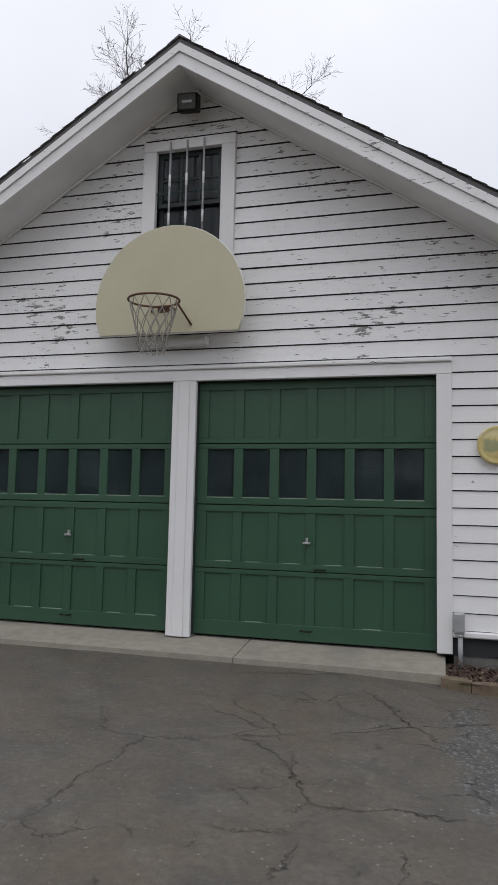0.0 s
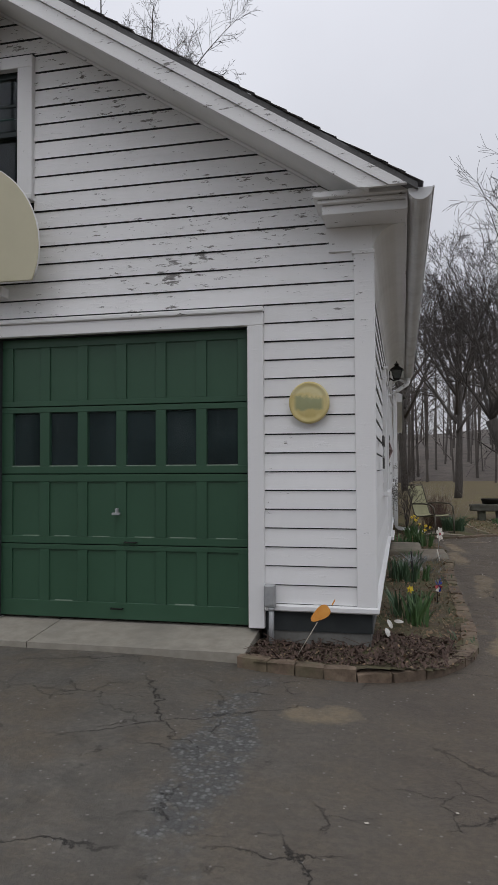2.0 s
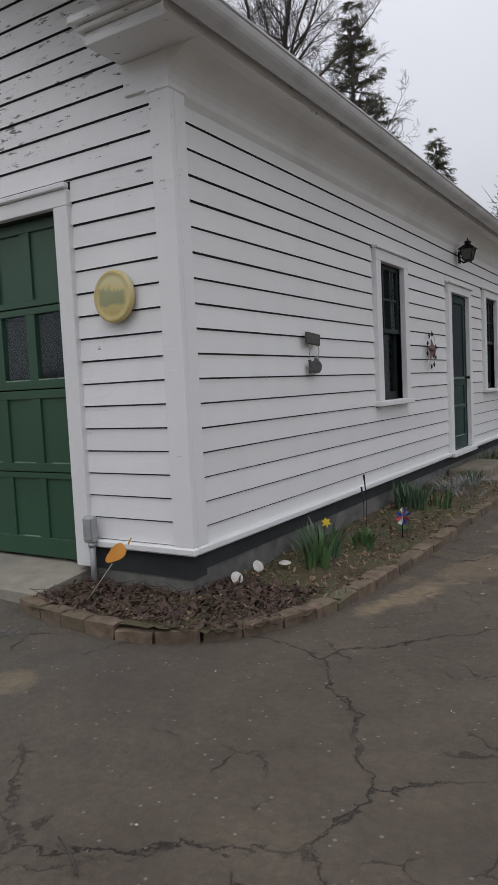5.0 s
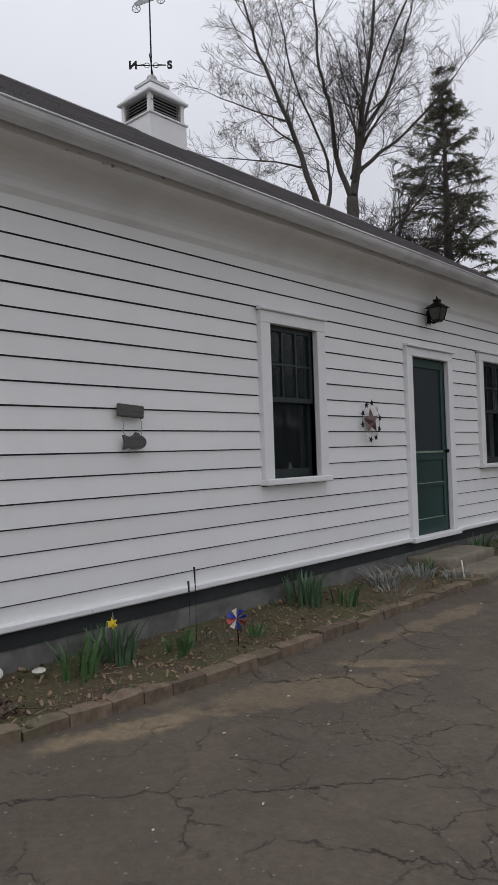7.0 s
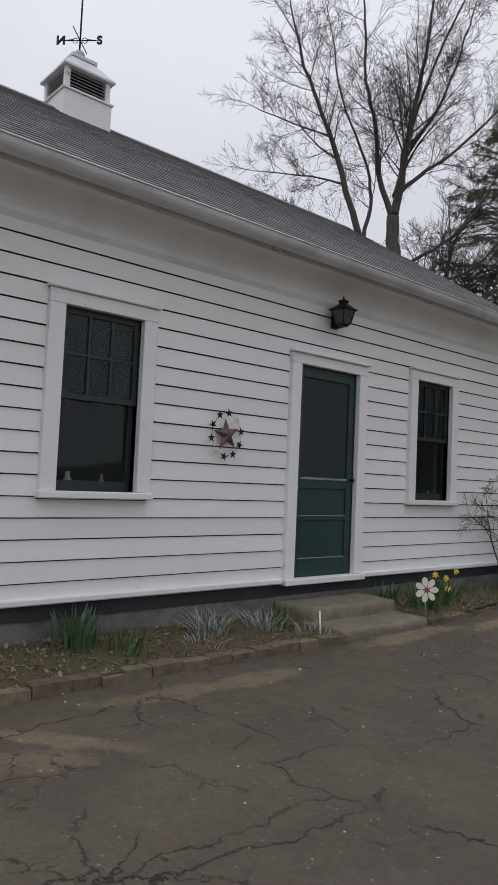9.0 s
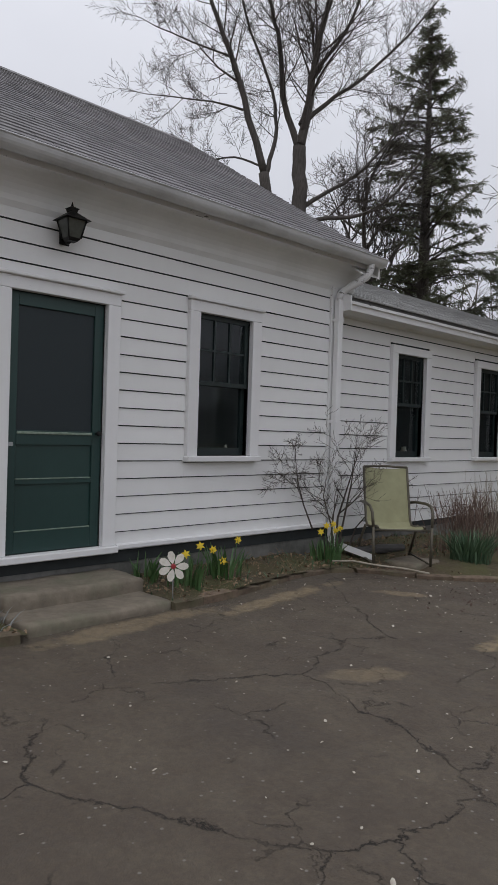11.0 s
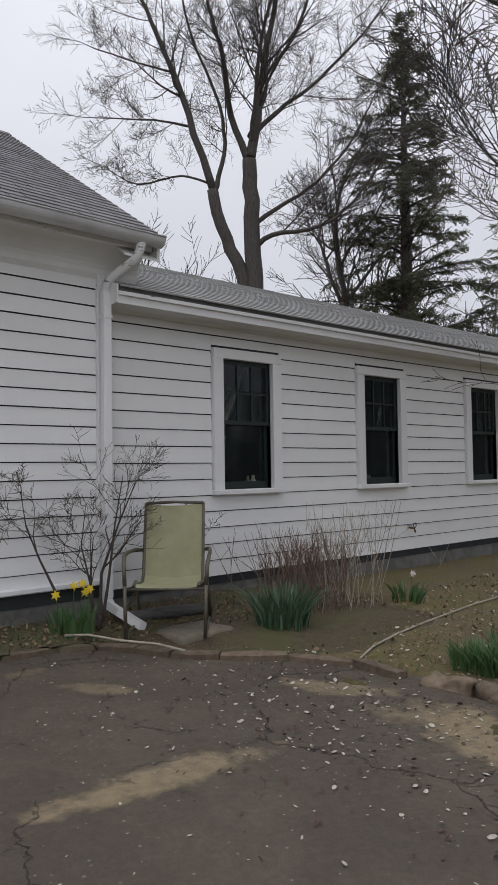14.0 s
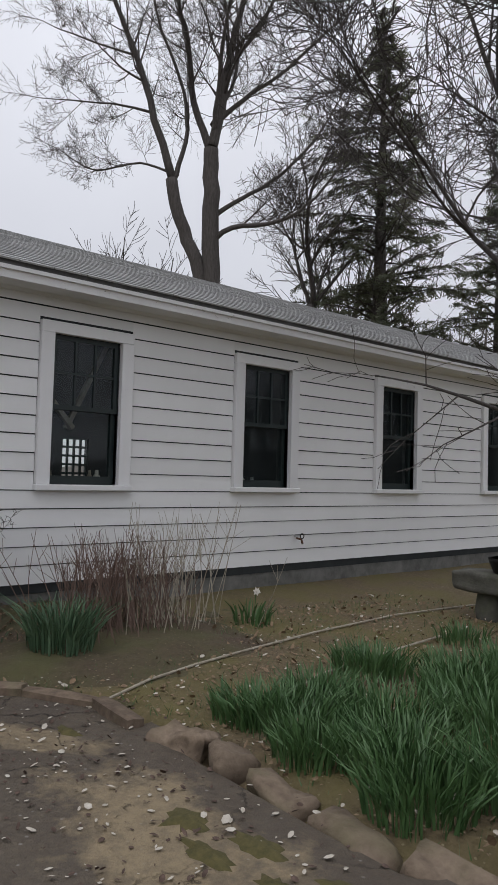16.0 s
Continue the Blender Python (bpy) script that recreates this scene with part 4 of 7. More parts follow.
def garage_door(x0, x1, handle):
    ob = tagged(empty("garage_door"), "closed green panelled wooden garage door with a row of windows", "garage door", group="garage doors")
    y = 0.075
    w = (x1 - x0)
    first, pitch, pw = 0.10, (w - 0.2 + 0.086) / 6, 0.26
    cols = [(x0 + first + pitch * i, x0 + first + pitch * i + pw) for i in range(6)]
    for z0, z1 in RAILS:
        # the section joint lies within a rail
        cut = [s for s in SECTIONS if z0 < s < z1]
        zs = [z0] + [v for s in cut for v in (s - 0.004, s + 0.004)] + [z1]
        for a, b in zip(zs[::2], zs[1::2]):
            part("rail", boxes((x0, x1, y, y + 0.05, a, b), bevel=0.003), M_green, ob)
    stops = [x0] + [v for c in cols for v in c] + [x1]
    for (z0, z1) in ((0.21, 0.64), (0.75, 1.21), (1.34, 1.80), (1.90, 2.36)):
        for a, b in zip(stops[::2], stops[1::2]):
            part("stile", boxes((a, b, y + 0.001, y + 0.05, z0, z1), bevel=0.002), M_green, ob)
        for a, b in cols:
            if z0 == 1.34:
                g = link("pane", [(a, y + 0.025, z0), (b, y + 0.025, z0), (b, y + 0.025, z1), (a, y + 0.025, z1)], [(0, 1, 2, 3)], M_dust_reflection, ob, "dark window pane with a film of dust and painted reflection")
                g.visible_shadow = False
                part("putty_line", boxes((a, b, y + 0.003, y + 0.014, z0, z0 + 0.008)), M_worn, ob)
            else:
                part("panel", boxes((a, b, y + 0.017, y + 0.04, z0, z1)), M_green, ob)
                if random.random() < 0.75 and z0 < 1.5:
                    s0 = random.uniform(0, 0.1)
                    part("worn_ledge", boxes((a + s0, b - random.uniform(0, 0.08), y + 0.004, y + 0.017, z0 + 0.0005, z0 + 0.006)), M_worn, ob, "bare worn paint on the ledge")
    # hardware
    hx = handle
    part("lock_handle", boxes((hx - 0.035, hx + 0.035, y - 0.045, y - 0.02, 0.935, 0.955), (hx - 0.01, hx + 0.01, y - 0.03, y + 0.018, 0.94, 0.99), bevel=0.004), M_grey, ob, "grey T-shaped lock handle")
    part("lock_plate", boxes((hx - 0.018, hx + 0.018, y + 0.006, y + 0.017, 0.93, 1.07), bevel=0.003), M_rust, ob)
    for hz, s in ((0.71, 0.05), (0.165, 0.05)):
        hx2 = handle + (0.12 if hz > 0.5 else 0.0)
        tube("lift_handle", [(hx2 - s, y, hz), (hx2 - s, y - 0.03, hz), (hx2 + s, y - 0.03, hz), (hx2 + s, y, hz)], 0.007, M_black, ob, 6)
    return ob


garage_door(-5.60, -3.41, -4.5)
garage_door(-3.17, -0.97, -2.10)

# entry: casing, sill and green screen door
ent = tagged(empty("door_entry_frame"), "white door casing with a moulded cap and sill", "door frame", kind="structure")
bm = bmesh.new()
part("casing", boxes((-0.10, 0.036, DOOR[0] - 0.125, DOOR[0], DOOR[2], DOOR[3]), bevel=0.004), M_trim, ent)
part("casing", boxes((-0.10, 0.036, DOOR[1], DOOR[1] + 0.125, DOOR[2], DOOR[3]), bevel=0.004), M_trim, ent)
part("head_casing", boxes((-0.10, 0.036, DOOR[0] - 0.125, DOOR[1] + 0.125, DOOR[3] + 0.001, DOOR[3] + 0.10), bevel=0.004), M_trim, ent)
part("drip_cap", boxes((0.0, 0.066, DOOR[0] - 0.145, DOOR[1] + 0.145, DOOR[3] + 0.102, DOOR[3] + 0.13), bevel=0.006), M_trim, ent)
part("sill", boxes((-0.15, 0.075, DOOR[0] - 0.14, DOOR[1] + 0.14, 0.20, 0.258), bevel=0.008), M_trim, ent)
sd = tagged(empty("screen_door"), "closed dark green wooden screen door with panelled foot", "door")
a, b = DOOR[0] + 0.004, DOOR[1] - 0.004
for y0, y1 in ((a, a + 0.085), (b - 0.085, b)):
    part("stile", boxes((-0.062, -0.028, y0, y1, 0.262, 2.29), bevel=0.003), M_dgreen, sd)
for z0, z1 in ((0.262, 0.43), (0.80, 0.84), (1.11, 1.225), (2.19, 2.29)):
    part("rail", boxes((-0.062, -0.029, a + 0.0851, b - 0.0851, z0, z1), bevel=0.003), M_dgreen, sd)
    if z0 < 1.0:
        part("worn_ledge", boxes((-0.046, -0.026, a + 0.09, b - 0.09, z1 + 0.0006, z1 + 0.008)), M_worn, sd, "pale worn ledge")
for z0, z1 in ((0.43, 0.80), (0.84, 1.11)):
    part("panel", boxes((-0.056, -0.046, a + 0.0851, b - 0.0851, z0, z1)), M_dgreen, sd)
part("screen", boxes((-0.050, -0.047, a + 0.0851, b - 0.0851, 1.225, 2.19)), M_screen, sd, "dark insect screen")
part("push_bar", boxes((-0.03, -0.018, a + 0.09, b - 0.09, 1.195, 1.215), bevel=0.003), M_worn, sd)
V, F = [], []
tube_into(V, F, [(-0.03, b - 0.05, 1.21), (0.0, b - 0.05, 1.21), (0.012, b - 0.05, 1.21), (0.03, b - 0.05, 1.21), (0.036, b - 0.05, 1.21)], [0.01, 0.01, 0.022, 0.022, 0.01], 10)
link("door_knob", V, F, M_black, sd, "black round knob", True)
part("handle_plate", boxes((-0.028, -0.024, a + 0.015, a + 0.06, 1.10, 1.13)), M_grey, sd)

# steps and the apron
def rough_block(name, x0, x1, y0, y1, z0, z1, mat, parent=None, cuts=5, amp=0.012, label="", bevel=0.02, seed=0.0):
    bm = bmesh.new()
    box(bm, x0, x1, y0, y1, z0, z1, bevel)
    bmesh.ops.subdivide_edges(bm, edges=[e for e in bm.edges if e.calc_length() > 0.12], cuts=cuts, use_grid_fill=True)
    for v in bm.verts:
        n = noise.noise_vector(v.co * 5 + Vector((seed, seed, 0)))
        v.co += n * amp + noise.noise_vector(v.co * 14 + Vector((seed, 3, 0))) * amp * 0.4
    return part(name, bm, mat, parent, label, True)


tagged(rough_block("step_lower", 0.40, 0.88, 5.42, 6.60, -0.30, -0.045, M_step), "worn concrete lower doorstep", "step")
tagged(rough_block("step_upper", -0.02, 0.485, 5.45, 6.63, -0.30, 0.062, M_step, seed=4), "worn concrete upper doorstep below the door", "step")
ap = bmesh.new()
for x0, x1 in ((-5.9, -2.62), (-2.612, -0.90)):
    n = 24
    for i in range(n):
        xa, xb = x0 + (x1 - x0) * i / n, x0 + (x1 - x0) * (i + 1) / n
        fa, fb_ = [-0.46 + 0.012 * noise.noise((q * 3, 0, 0)) for q in (xa, xb)]
        top = [(xa, fa, -0.004), (xb, fb_, -0.004), (xb, 0.3, 0.07), (xa, 0.3, 0.07)]
        vs = [ap.verts.new(p) for p in top] + [ap.verts.new((p[0], p[1], -0.3)) for p in top]
        for f in ((0, 1, 2, 3), (0, 4, 5, 1), (1, 5, 6, 2), (3, 7, 4, 0)):
            ap.faces.new([vs[k] for k in f])
bmesh.ops.remove_doubles(ap, verts=ap.verts, dist=0.0005)
tagged(part("apron", ap, M_slab), "pale concrete apron with a crack before the garage doors", "pavement", kind="structure")

# ---- planting beds ----
KERB = [(-0.93, -0.50), (-0.55, -0.56), (-0.15, -0.58), (0.14, -0.52), (0.38, -0.37), (0.55, -0.13), (0.67, 0.15), (0.73, 0.45), (0.76, 1.1), (0.78, 2.0), (0.78, 3.1), (0.80, 4.2), (0.84, 5.0), (0.92, 5.41)]
KERB2 = [(0.86, 6.60), (0.78, 7.3), (0.68, 7.95), (0.58, 8.6), (0.66, 9.0), (0.95, 9.2), (1.35, 9.42), (1.7, 9.75), (1.95, 10.05), (2.25, 10.2), (2.75, 10.2)]


def along(pts, step):
    """Spots and headings at even steps along a line."""
    out = []
    rest = 0.0
    for p, q in zip(pts, pts[1:]):
        p, q = Vector(p), Vector(q)
        d = (q - p).length
        while rest < d:
            out.append((p + (q - p) * rest / d, math.atan2(q.y - p.y, q.x - p.x)))
            rest += step() if callable(step) else step
        rest -= d
    return out


def kerb_x(pts, y):
    for p, q in zip(pts, pts[1:]):
        if p[1] <= y <= q[1]:
            return p[0] + (q[0] - p[0]) * (y - p[1]) / (q[1] - p[1])
    return pts[-1][0]


def bed_z(x, y):
    lift = 0.055
    if y > 9.0:
        lift = -0.03 + 0.085 * min(1, max(0, (y - drive_edge(x)) / 0.5)) * min(1, max(0, (2.2 - x) / 0.7)) * min(1, max(0, (12.3 - y) / 1.0))
    return ground_z(x, y) + lift + 0.03 * noise.noise((x * 2.2, y * 2.2, 3.0)) + 0.012 * noise.noise((x * 9, y * 9, 4.0)) + 0.05 * max(0, 0.5 - abs(x)) 


def in_bed(x, y):
    if y < 0.15:
        if x < -0.9 or y < -0.62:
            return False
        inside = False
        ring = KERB[:9] + [(-0.93, 1.1)]
        x, y = -0.25 + (x + 0.25) * 0.94, 0.3 + (y - 0.3) * 0.94
        for p, q in zip(ring, ring[1:] + ring[:1]):
            if (p[1] > y) != (q[1] > y) and x < p[0] + (q[0] - p[0]) * (y - p[1]) / (q[1] - p[1]):
                inside = not inside
        return inside
    if y < 5.40:
        return x < kerb_x(KERB[6:], y) + 0.03
    if y < 6.62:
        return False
    if y < 9.0:
        return x < kerb_x(KERB2[:5], y) + 0.05
    return y > drive_edge(x) - 0.1 and x < 2.3


bed = sheet("bed_soil", lin(-0.95, 2.4, 72), lin(-0.65, 12.4, 272), bed_z, M_soil, in_bed)
tagged(bed, "dark soil of the flower bed along the house", "flower bed", kind="structure")


def kerb_row(pts, name, label, length, depth, height, mat, top):
    ob = tagged(empty(name), label, "kerb")
    variants = []
    for s in range(5):
        bm = bmesh.new()
        box(bm, -0.5, 0.5, -0.5, 0.5, -0.5, 0.5)
        bmesh.ops.subdivide_edges(bm, edges=bm.edges[:], cuts=2, use_grid_fill=True)
        for v in bm.verts:
            c = v.co
            f = 1 - 0.16 * (abs(c.x) * 2) ** 4 * (abs(c.z) * 2) ** 2
            c.y *= 1 - 0.07 * (abs(c.x) * 2) ** 6
            c.z *= 1 - 0.06 * (abs(c.x) * 2) ** 6 - 0.08 * (abs(c.y) * 2) ** 6
            c += noise.noise_vector(c * 3 + Vector((s * 7, 0, 0))) * 0.035
        me = bpy.data.meshes.new("kerb_stone")
        bmesh.ops.recalc_face_normals(bm, faces=bm.faces)
        bm.to_mesh(me)
        bm.free()
        me.materials.append(mat)
        variants.append(me)
    rest = [0.0]

    def nxt():
        rest[0] = random.uniform(length * 0.75, length * 1.3)
        return rest[0]
    spots = along(pts, nxt)
    for (p, hd), (p2, _) in zip(spots, spots[1:]):
        L = (p2 - p).length
        c = (p + p2) / 2
        ang = math.atan2(p2.y - p.y, p2.x - p.x)
        st = new("kerb_stone", random.choice(variants))
        st.parent = ob
        h = height * random.uniform(0.85, 1.12)
        zt = ground_z(c.x, c.y) + top + random.uniform(-0.012, 0.012)
        st.matrix_local = Matrix.Translation((c.x, c.y, zt - h / 2)) @ Euler((random.uniform(-0.05, 0.05), random.uniform(-0.04, 0.04), ang + random.uniform(-0.04, 0.04))).to_matrix().to_4x4() @ Matrix.Diagonal((L * 0.985, depth * random.uniform(0.9, 1.1), h, 1))
    return ob


kerb_row(KERB, "brick_kerb", "curved kerb of weathered brown bricks round the bed", 0.21, 0.12, 0.19, M_kerb, 0.075)
kerb_row(KERB2, "stone_kerb", "low mossy kerb along the flower bed", 0.38, 0.11, 0.16, M_kerb, 0.05)


# ---- basketball board ----
bb = tagged(empty("basketball_hoop"), "cream fan-shaped basketball board with a rusty rim and net", "basketball hoop")
pts = []
for i in range(33):
    w = math.pi * (-0.10 + 1.20 * i / 32)
    pts.append((-3.39 + 0.745 * math.cos(w), 3.13 + 0.76 * math.sin(w)))
pts = [p for p in pts if p[1] > 2.9]
poly = [(-2.70, 2.85)] + pts + [(-4.08, 2.85)]
bd = prism(poly, "y", -0.265, -0.235)
bmesh.ops.bevel(bd, geom=[e for e in bd.edges if abs(e.verts[0].co.y - e.verts[1].co.y) < 1e-5], offset=0.006, segments=2, affect="EDGES")
part("backboard", bd, M_cream, bb)
edge_pts = [(x, -0.25, z) for x, z in poly]
tube("edge_rim", edge_pts, 0.008, M_trim, bb, 6, "white rolled edge", closed=True)
part("mount_block", boxes((-3.72, -3.06, -0.13, -0.01, 2.775, 2.86), (-3.55, -3.25, -0.234, -0.01, 3.0, 3.1), bevel=0.006), M_trim, bb, "white wooden mounting block")
rc = (-3.43, -0.50)
ring = [(rc[0] + 0.235 * math.cos(2 * math.pi * i / 28), rc[1] + 0.21 * math.sin(2 * math.pi * i / 28), 3.10) for i in range(28)]
tube("rim", ring, 0.010, M_rust, bb, 8, "rusty steel rim", closed=True)
for s in (-1, 1):
    tube("rim_strut", [(rc[0] + s * 0.09, rc[1] + 0.19, 3.10), (rc[0] + s * 0.12, -0.268, 3.06)], 0.009, M_rust, bb, 6)
tube("rim_brace", [(rc[0] + 0.20, rc[1] + 0.08, 3.08), (rc[0] + 0.28, -0.268, 2.92)], 0.011, M_rust, bb, 6)
part("rim_plate", boxes((rc[0] - 0.06, rc[0] + 0.06, -0.272, -0.264, 3.05, 3.12), bevel=0.002), M_rust, bb)
V, F = [], []
ns = 12


def net_r(v):
    return 0.225 * (1 - v) ** 0.8 * 0.62 + 0.085 + 0.02 * (v > 0.8)


for sgn in (1, -1):
    for k in range(ns):
        pp = []
        for i in range(13):
            v = i / 12
            w = 2 * math.pi * (k + sgn * v * 2.4) / ns
            pp.append((rc[0] + net_r(v) * math.cos(w), rc[1] + 0.92 * net_r(v) * math.sin(w), 3.095 - 0.48 * v))
        tube_into(V, F, pp, [0.0042] * 13, 4)
link("net", V, F, M_net, bb, "worn grey cord net")

# floodlight under the apex
fl = tagged(empty("floodlight"), "square grey floodlight under the gable peak", "floodlight")
mm = pose(-3.27, -0.20, 5.13, 14, 4, 0)
part("housing", boxes((-0.105, 0.105, -0.05, 0.05, -0.085, 0.085), bevel=0.012, m=mm), M_black, fl)
part("lens", boxes((-0.085, 0.085, -0.056, -0.051, -0.065, 0.065), m=mm), M_lampglass, fl, "dull grey glass")
part("lamp_tube", boxes((-0.05, 0.05, -0.062, -0.0565, -0.012, 0.012), m=mm), M_grey, fl)
tube("conduit", [(-3.23, -0.10, 5.22), (-3.23, -0.06, 5.33)], 0.028, M_trim, fl, 8)
part("yoke", boxes((-3.25, -3.21, -0.19, -0.06, 5.215, 5.24)), M_grey, fl)

# painted disc, meter box, ornaments on the front
V, F = [], []
for i, (r, d) in enumerate(((0.0, 0.05), (0.06, 0.048), (0.115, 0.042), (0.142, 0.036), (0.155, 0.044), (0.168, 0.036), (0.172, 0.016), (0.166, 0.0))):
    for k in range(40):
        w = 2 * math.pi * k / 40
        V.append((r * math.cos(w), -d, r * math.sin(w)))
for i in range(7):
    for k in range(40):
        k2 = (k + 1) % 40
        F.append((i * 40 + k, i * 40 + k2, (i + 1) * 40 + k2, (i + 1) * 40 + k))
dc = link("wall_disc", V, F, M_disc, smooth=True)
dc.location = (-0.48, -0.012, 1.82)
dc.scale = (0.92, 1.0, 0.95)
tagged(dc, "round yellow disc with a faded green painted scene", "wall plaque")
jb = tagged(empty("junction_box"), "grey electrical box with a conduit on the front wall", "electrical box")
part("box_body", boxes((-0.835, -0.745, -0.085, -0.03, 0.25, 0.425), bevel=0.01), M_grey, jb)
part("cover", boxes((-0.825, -0.755, -0.094, -0.086, 0.27, 0.415), bevel=0.004), M_grey, jb)
tube("conduit", [(-0.78, -0.06, 0.25), (-0.78, -0.06, -0.06)], 0.021, M_grey, jb, 10)
tube("collar", [(-0.78, -0.06, 0.25), (-0.78, -0.06, 0.225)], 0.028, M_grey, jb, 10)

# orange leaf on a stick
lf = tagged(empty("garden_stake"), "orange leaf-shaped ornament on a thin stake", "garden stake")
tube("stake", [(-0.55, -0.40, -0.05), (-0.40, -0.285, 0.20)], 0.003, M_pipe, lf, 5)
V, F = [], []
out = []
for i in range(20):
    w = 2 * math.pi * i / 20
    r = 0.080 * (1 - 0.12 * math.cos(3 * w))
    out.append((r * math.cos(w), 0.55 * r * math.sin(w)))
lm = Matrix.Translation((-0.375, -0.27, 0.262)) @ Euler((radians(78), radians(-35), radians(15))).to_matrix().to_4x4()
bm = prism(out, "z", -0.004, 0.004)
bmesh.ops.transform(bm, matrix=lm, verts=bm.verts)
part("leaf", bm, M_orange, lf, "orange painted leaf")
V, F = [], []
tube_into(V, F, [tuple(lm @ Vector((0.10, 0, 0))), tuple(lm @ Vector((0.14, 0.02, 0)))], [0.006, 0.004], 5)
link("tip", V, F, M_orange, lf)


def scallop(x, y, z, s, rx, rz):
    V, F = [], []
    nr, na = 5, 26
    for i in range(nr + 1):
        r = s * i / nr
        for k in range(na):
            w = 2 * math.pi * k / na
            rr = r * (1 - 0.25 * max(0, -math.sin(w)) ** 2)
            V.append((rr * math.cos(w), rr * math.sin(w), 0.32 * s * (1 - (i / nr) ** 2) + (0.03 * s * (k % 2) * i / nr)))
    for i in range(nr):
        for k in range(na):
            k2 = (k + 1) % na
            F.append((i * na + k, i * na + k2, (i + 1) * na + k2, (i + 1) * na + k))
    ob = link("scallop_shell", V, F, M_shell, smooth=True)
    ob.matrix_world = Matrix.Translation((x, y, z)) @ Euler((radians(rx), 0, radians(rz))).to_matrix().to_4x4()
    return tagged(ob, "white ribbed scallop shell lying in the bed by the foundation", "shell", group="shells by the foundation")


scallop(0.09, 0.33, 0.0, 0.046, 58, 70)
scallop(0.10, 0.58, 0.015, 0.045, 60, 75)
scallop(0.17, 0.82, -0.01, 0.042, 12, 40)

# ---- things on the side wall ----
ln = tagged(empty("wall_lantern"), "black iron carriage lantern above the door", "lantern")
lx, ly = 0.145, 6.07
part("back_plate", boxes((0.026, 0.04, ly - 0.045, ly + 0.045, 2.70, 2.86), bevel=0.006), M_black, ln)
tube("arm", [(0.04, ly, 2.74), (0.09, ly, 2.705), (lx, ly, 2.72)], 0.012, M_black, ln, 8)


def frustum(r0, r1, z0, z1, rot=math.pi / 4, sides=4):
    bm = bmesh.new()
    lo = [bm.verts.new((lx + r0 * math.cos(rot + 2 * math.pi * k / sides), ly + r0 * math.sin(rot + 2 * math.pi * k / sides), z0)) for k in range(sides)]
    hi = [bm.verts.new((lx + r1 * math.cos(rot + 2 * math.pi * k / sides), ly + r1 * math.sin(rot + 2 * math.pi * k / sides), z1)) for k in range(sides)]
    bm.faces.new(lo[::-1])
    bm.faces.new(hi)
    for k in range(sides):
        k2 = (k + 1) % sides
        bm.faces.new((lo[k], lo[k2], hi[k2], hi[k]))
    return bm


part("base", frustum(0.05, 0.075, 2.71, 2.735), M_black, ln)
part("glass", frustum(0.070, 0.112, 2.735, 2.87), M_lampglass, ln, "dim glass panes")
for k in range(4):
    w = math.pi / 4 + math.pi / 2 * k
    tube("corner_bar", [(lx + 0.073 * math.cos(w), ly + 0.073 * math.sin(w), 2.733), (lx + 0.115 * math.cos(w), ly + 0.115 * math.sin(w), 2.873)], 0.007, M_black, ln, 5)
part("roof", frustum(0.155, 0.045, 2.872, 2.935), M_black, ln)
part("vent", frustum(0.040, 0.052, 2.935, 2.965), M_black, ln)
part("cap", frustum(0.062, 0.012, 2.965, 2.985), M_black, ln)
part("finial", frustum(0.012, 0.002, 2.985, 3.02, sides=6), M_black, ln)


def star_mesh(r, d, tilt=0.0):
    V = [(d, 0, 0), (0, 0, 0)]
    F = []
    for k in range(10):
        w = math.pi / 2 + math.pi * k / 5 + tilt
        q = r if k % 2 == 0 else r * 0.42
        V.append((0.0, q * math.cos(w), q * math.sin(w)))
    for k in range(10):
        F += [(0, 2 + k, 2 + (k + 1) % 10), (1, 2 + (k + 1) % 10, 2 + k)]
    return V, F


so = tagged(empty("star_ornament", Matrix.Translation((0.035, 4.755, 1.545))), "rusty metal barn star ringed by small stars", "wall ornament")
V, F = star_mesh(0.145, 0.05, 0.12)
link("large_star", V, F, M_maroon, so)
ring_p = []
for k in range(10):
    w = 2 * math.pi * k / 10 + 0.2
    V, F = star_mesh(0.042, 0.014, random.uniform(0, 1.2))
    s = link("small_star", V, F, M_white if k in (1, 6) else M_black, so)
    s.location = (0.0, 0.165 * math.cos(w), 0.19 * math.sin(w))
    ring_p.append((0.0, 0.165 * math.cos(w), 0.19 * math.sin(w)))
tube("wire_ring", ring_p, 0.0015, M_black, so, 4, closed=True)

fs = tagged(empty("fish_sign"), "weathered grey wooden sign with a hanging fish", "wall ornament")
mb = pose(0.035, 1.665, 1.575, 0, 0, 0) @ pose(0, 0, 0, -4, 0, 0)
part("board", boxes((-0.012, 0.012, -0.115, 0.115, -0.045, 0.045), bevel=0.006, m=mb), M_greywood, fs)
for dy in (-0.075, 0.085):
    tube("wire", [(0.035, 1.665 + dy, 1.53), (0.04, 1.675 + dy, 1.48), (0.034, 1.67 + dy, 1.43), (0.036, 1.69 + dy * 0.8, 1.39)], 0.0035, M_grey, fs, 4)
fish = []
for i in range(24):
    w = 2 * math.pi * i / 24
    fish.append((0.085 * math.cos(w) + 0.015, 0.052 * math.sin(w)))
fish = [p for p in fish if p[0] > -0.052]
k = max(range(len(fish)), key=lambda i: (math.dist(fish[i], fish[(i + 1) % len(fish)])))
fish = fish[k + 1:] + fish[:k + 1]
fish += [(-0.105, 0.052), (-0.09, 0.0), (-0.105, -0.052)] if fish[-1][1] > 0 else [(-0.105, -0.052), (-0.09, 0.0), (-0.105, 0.052)]
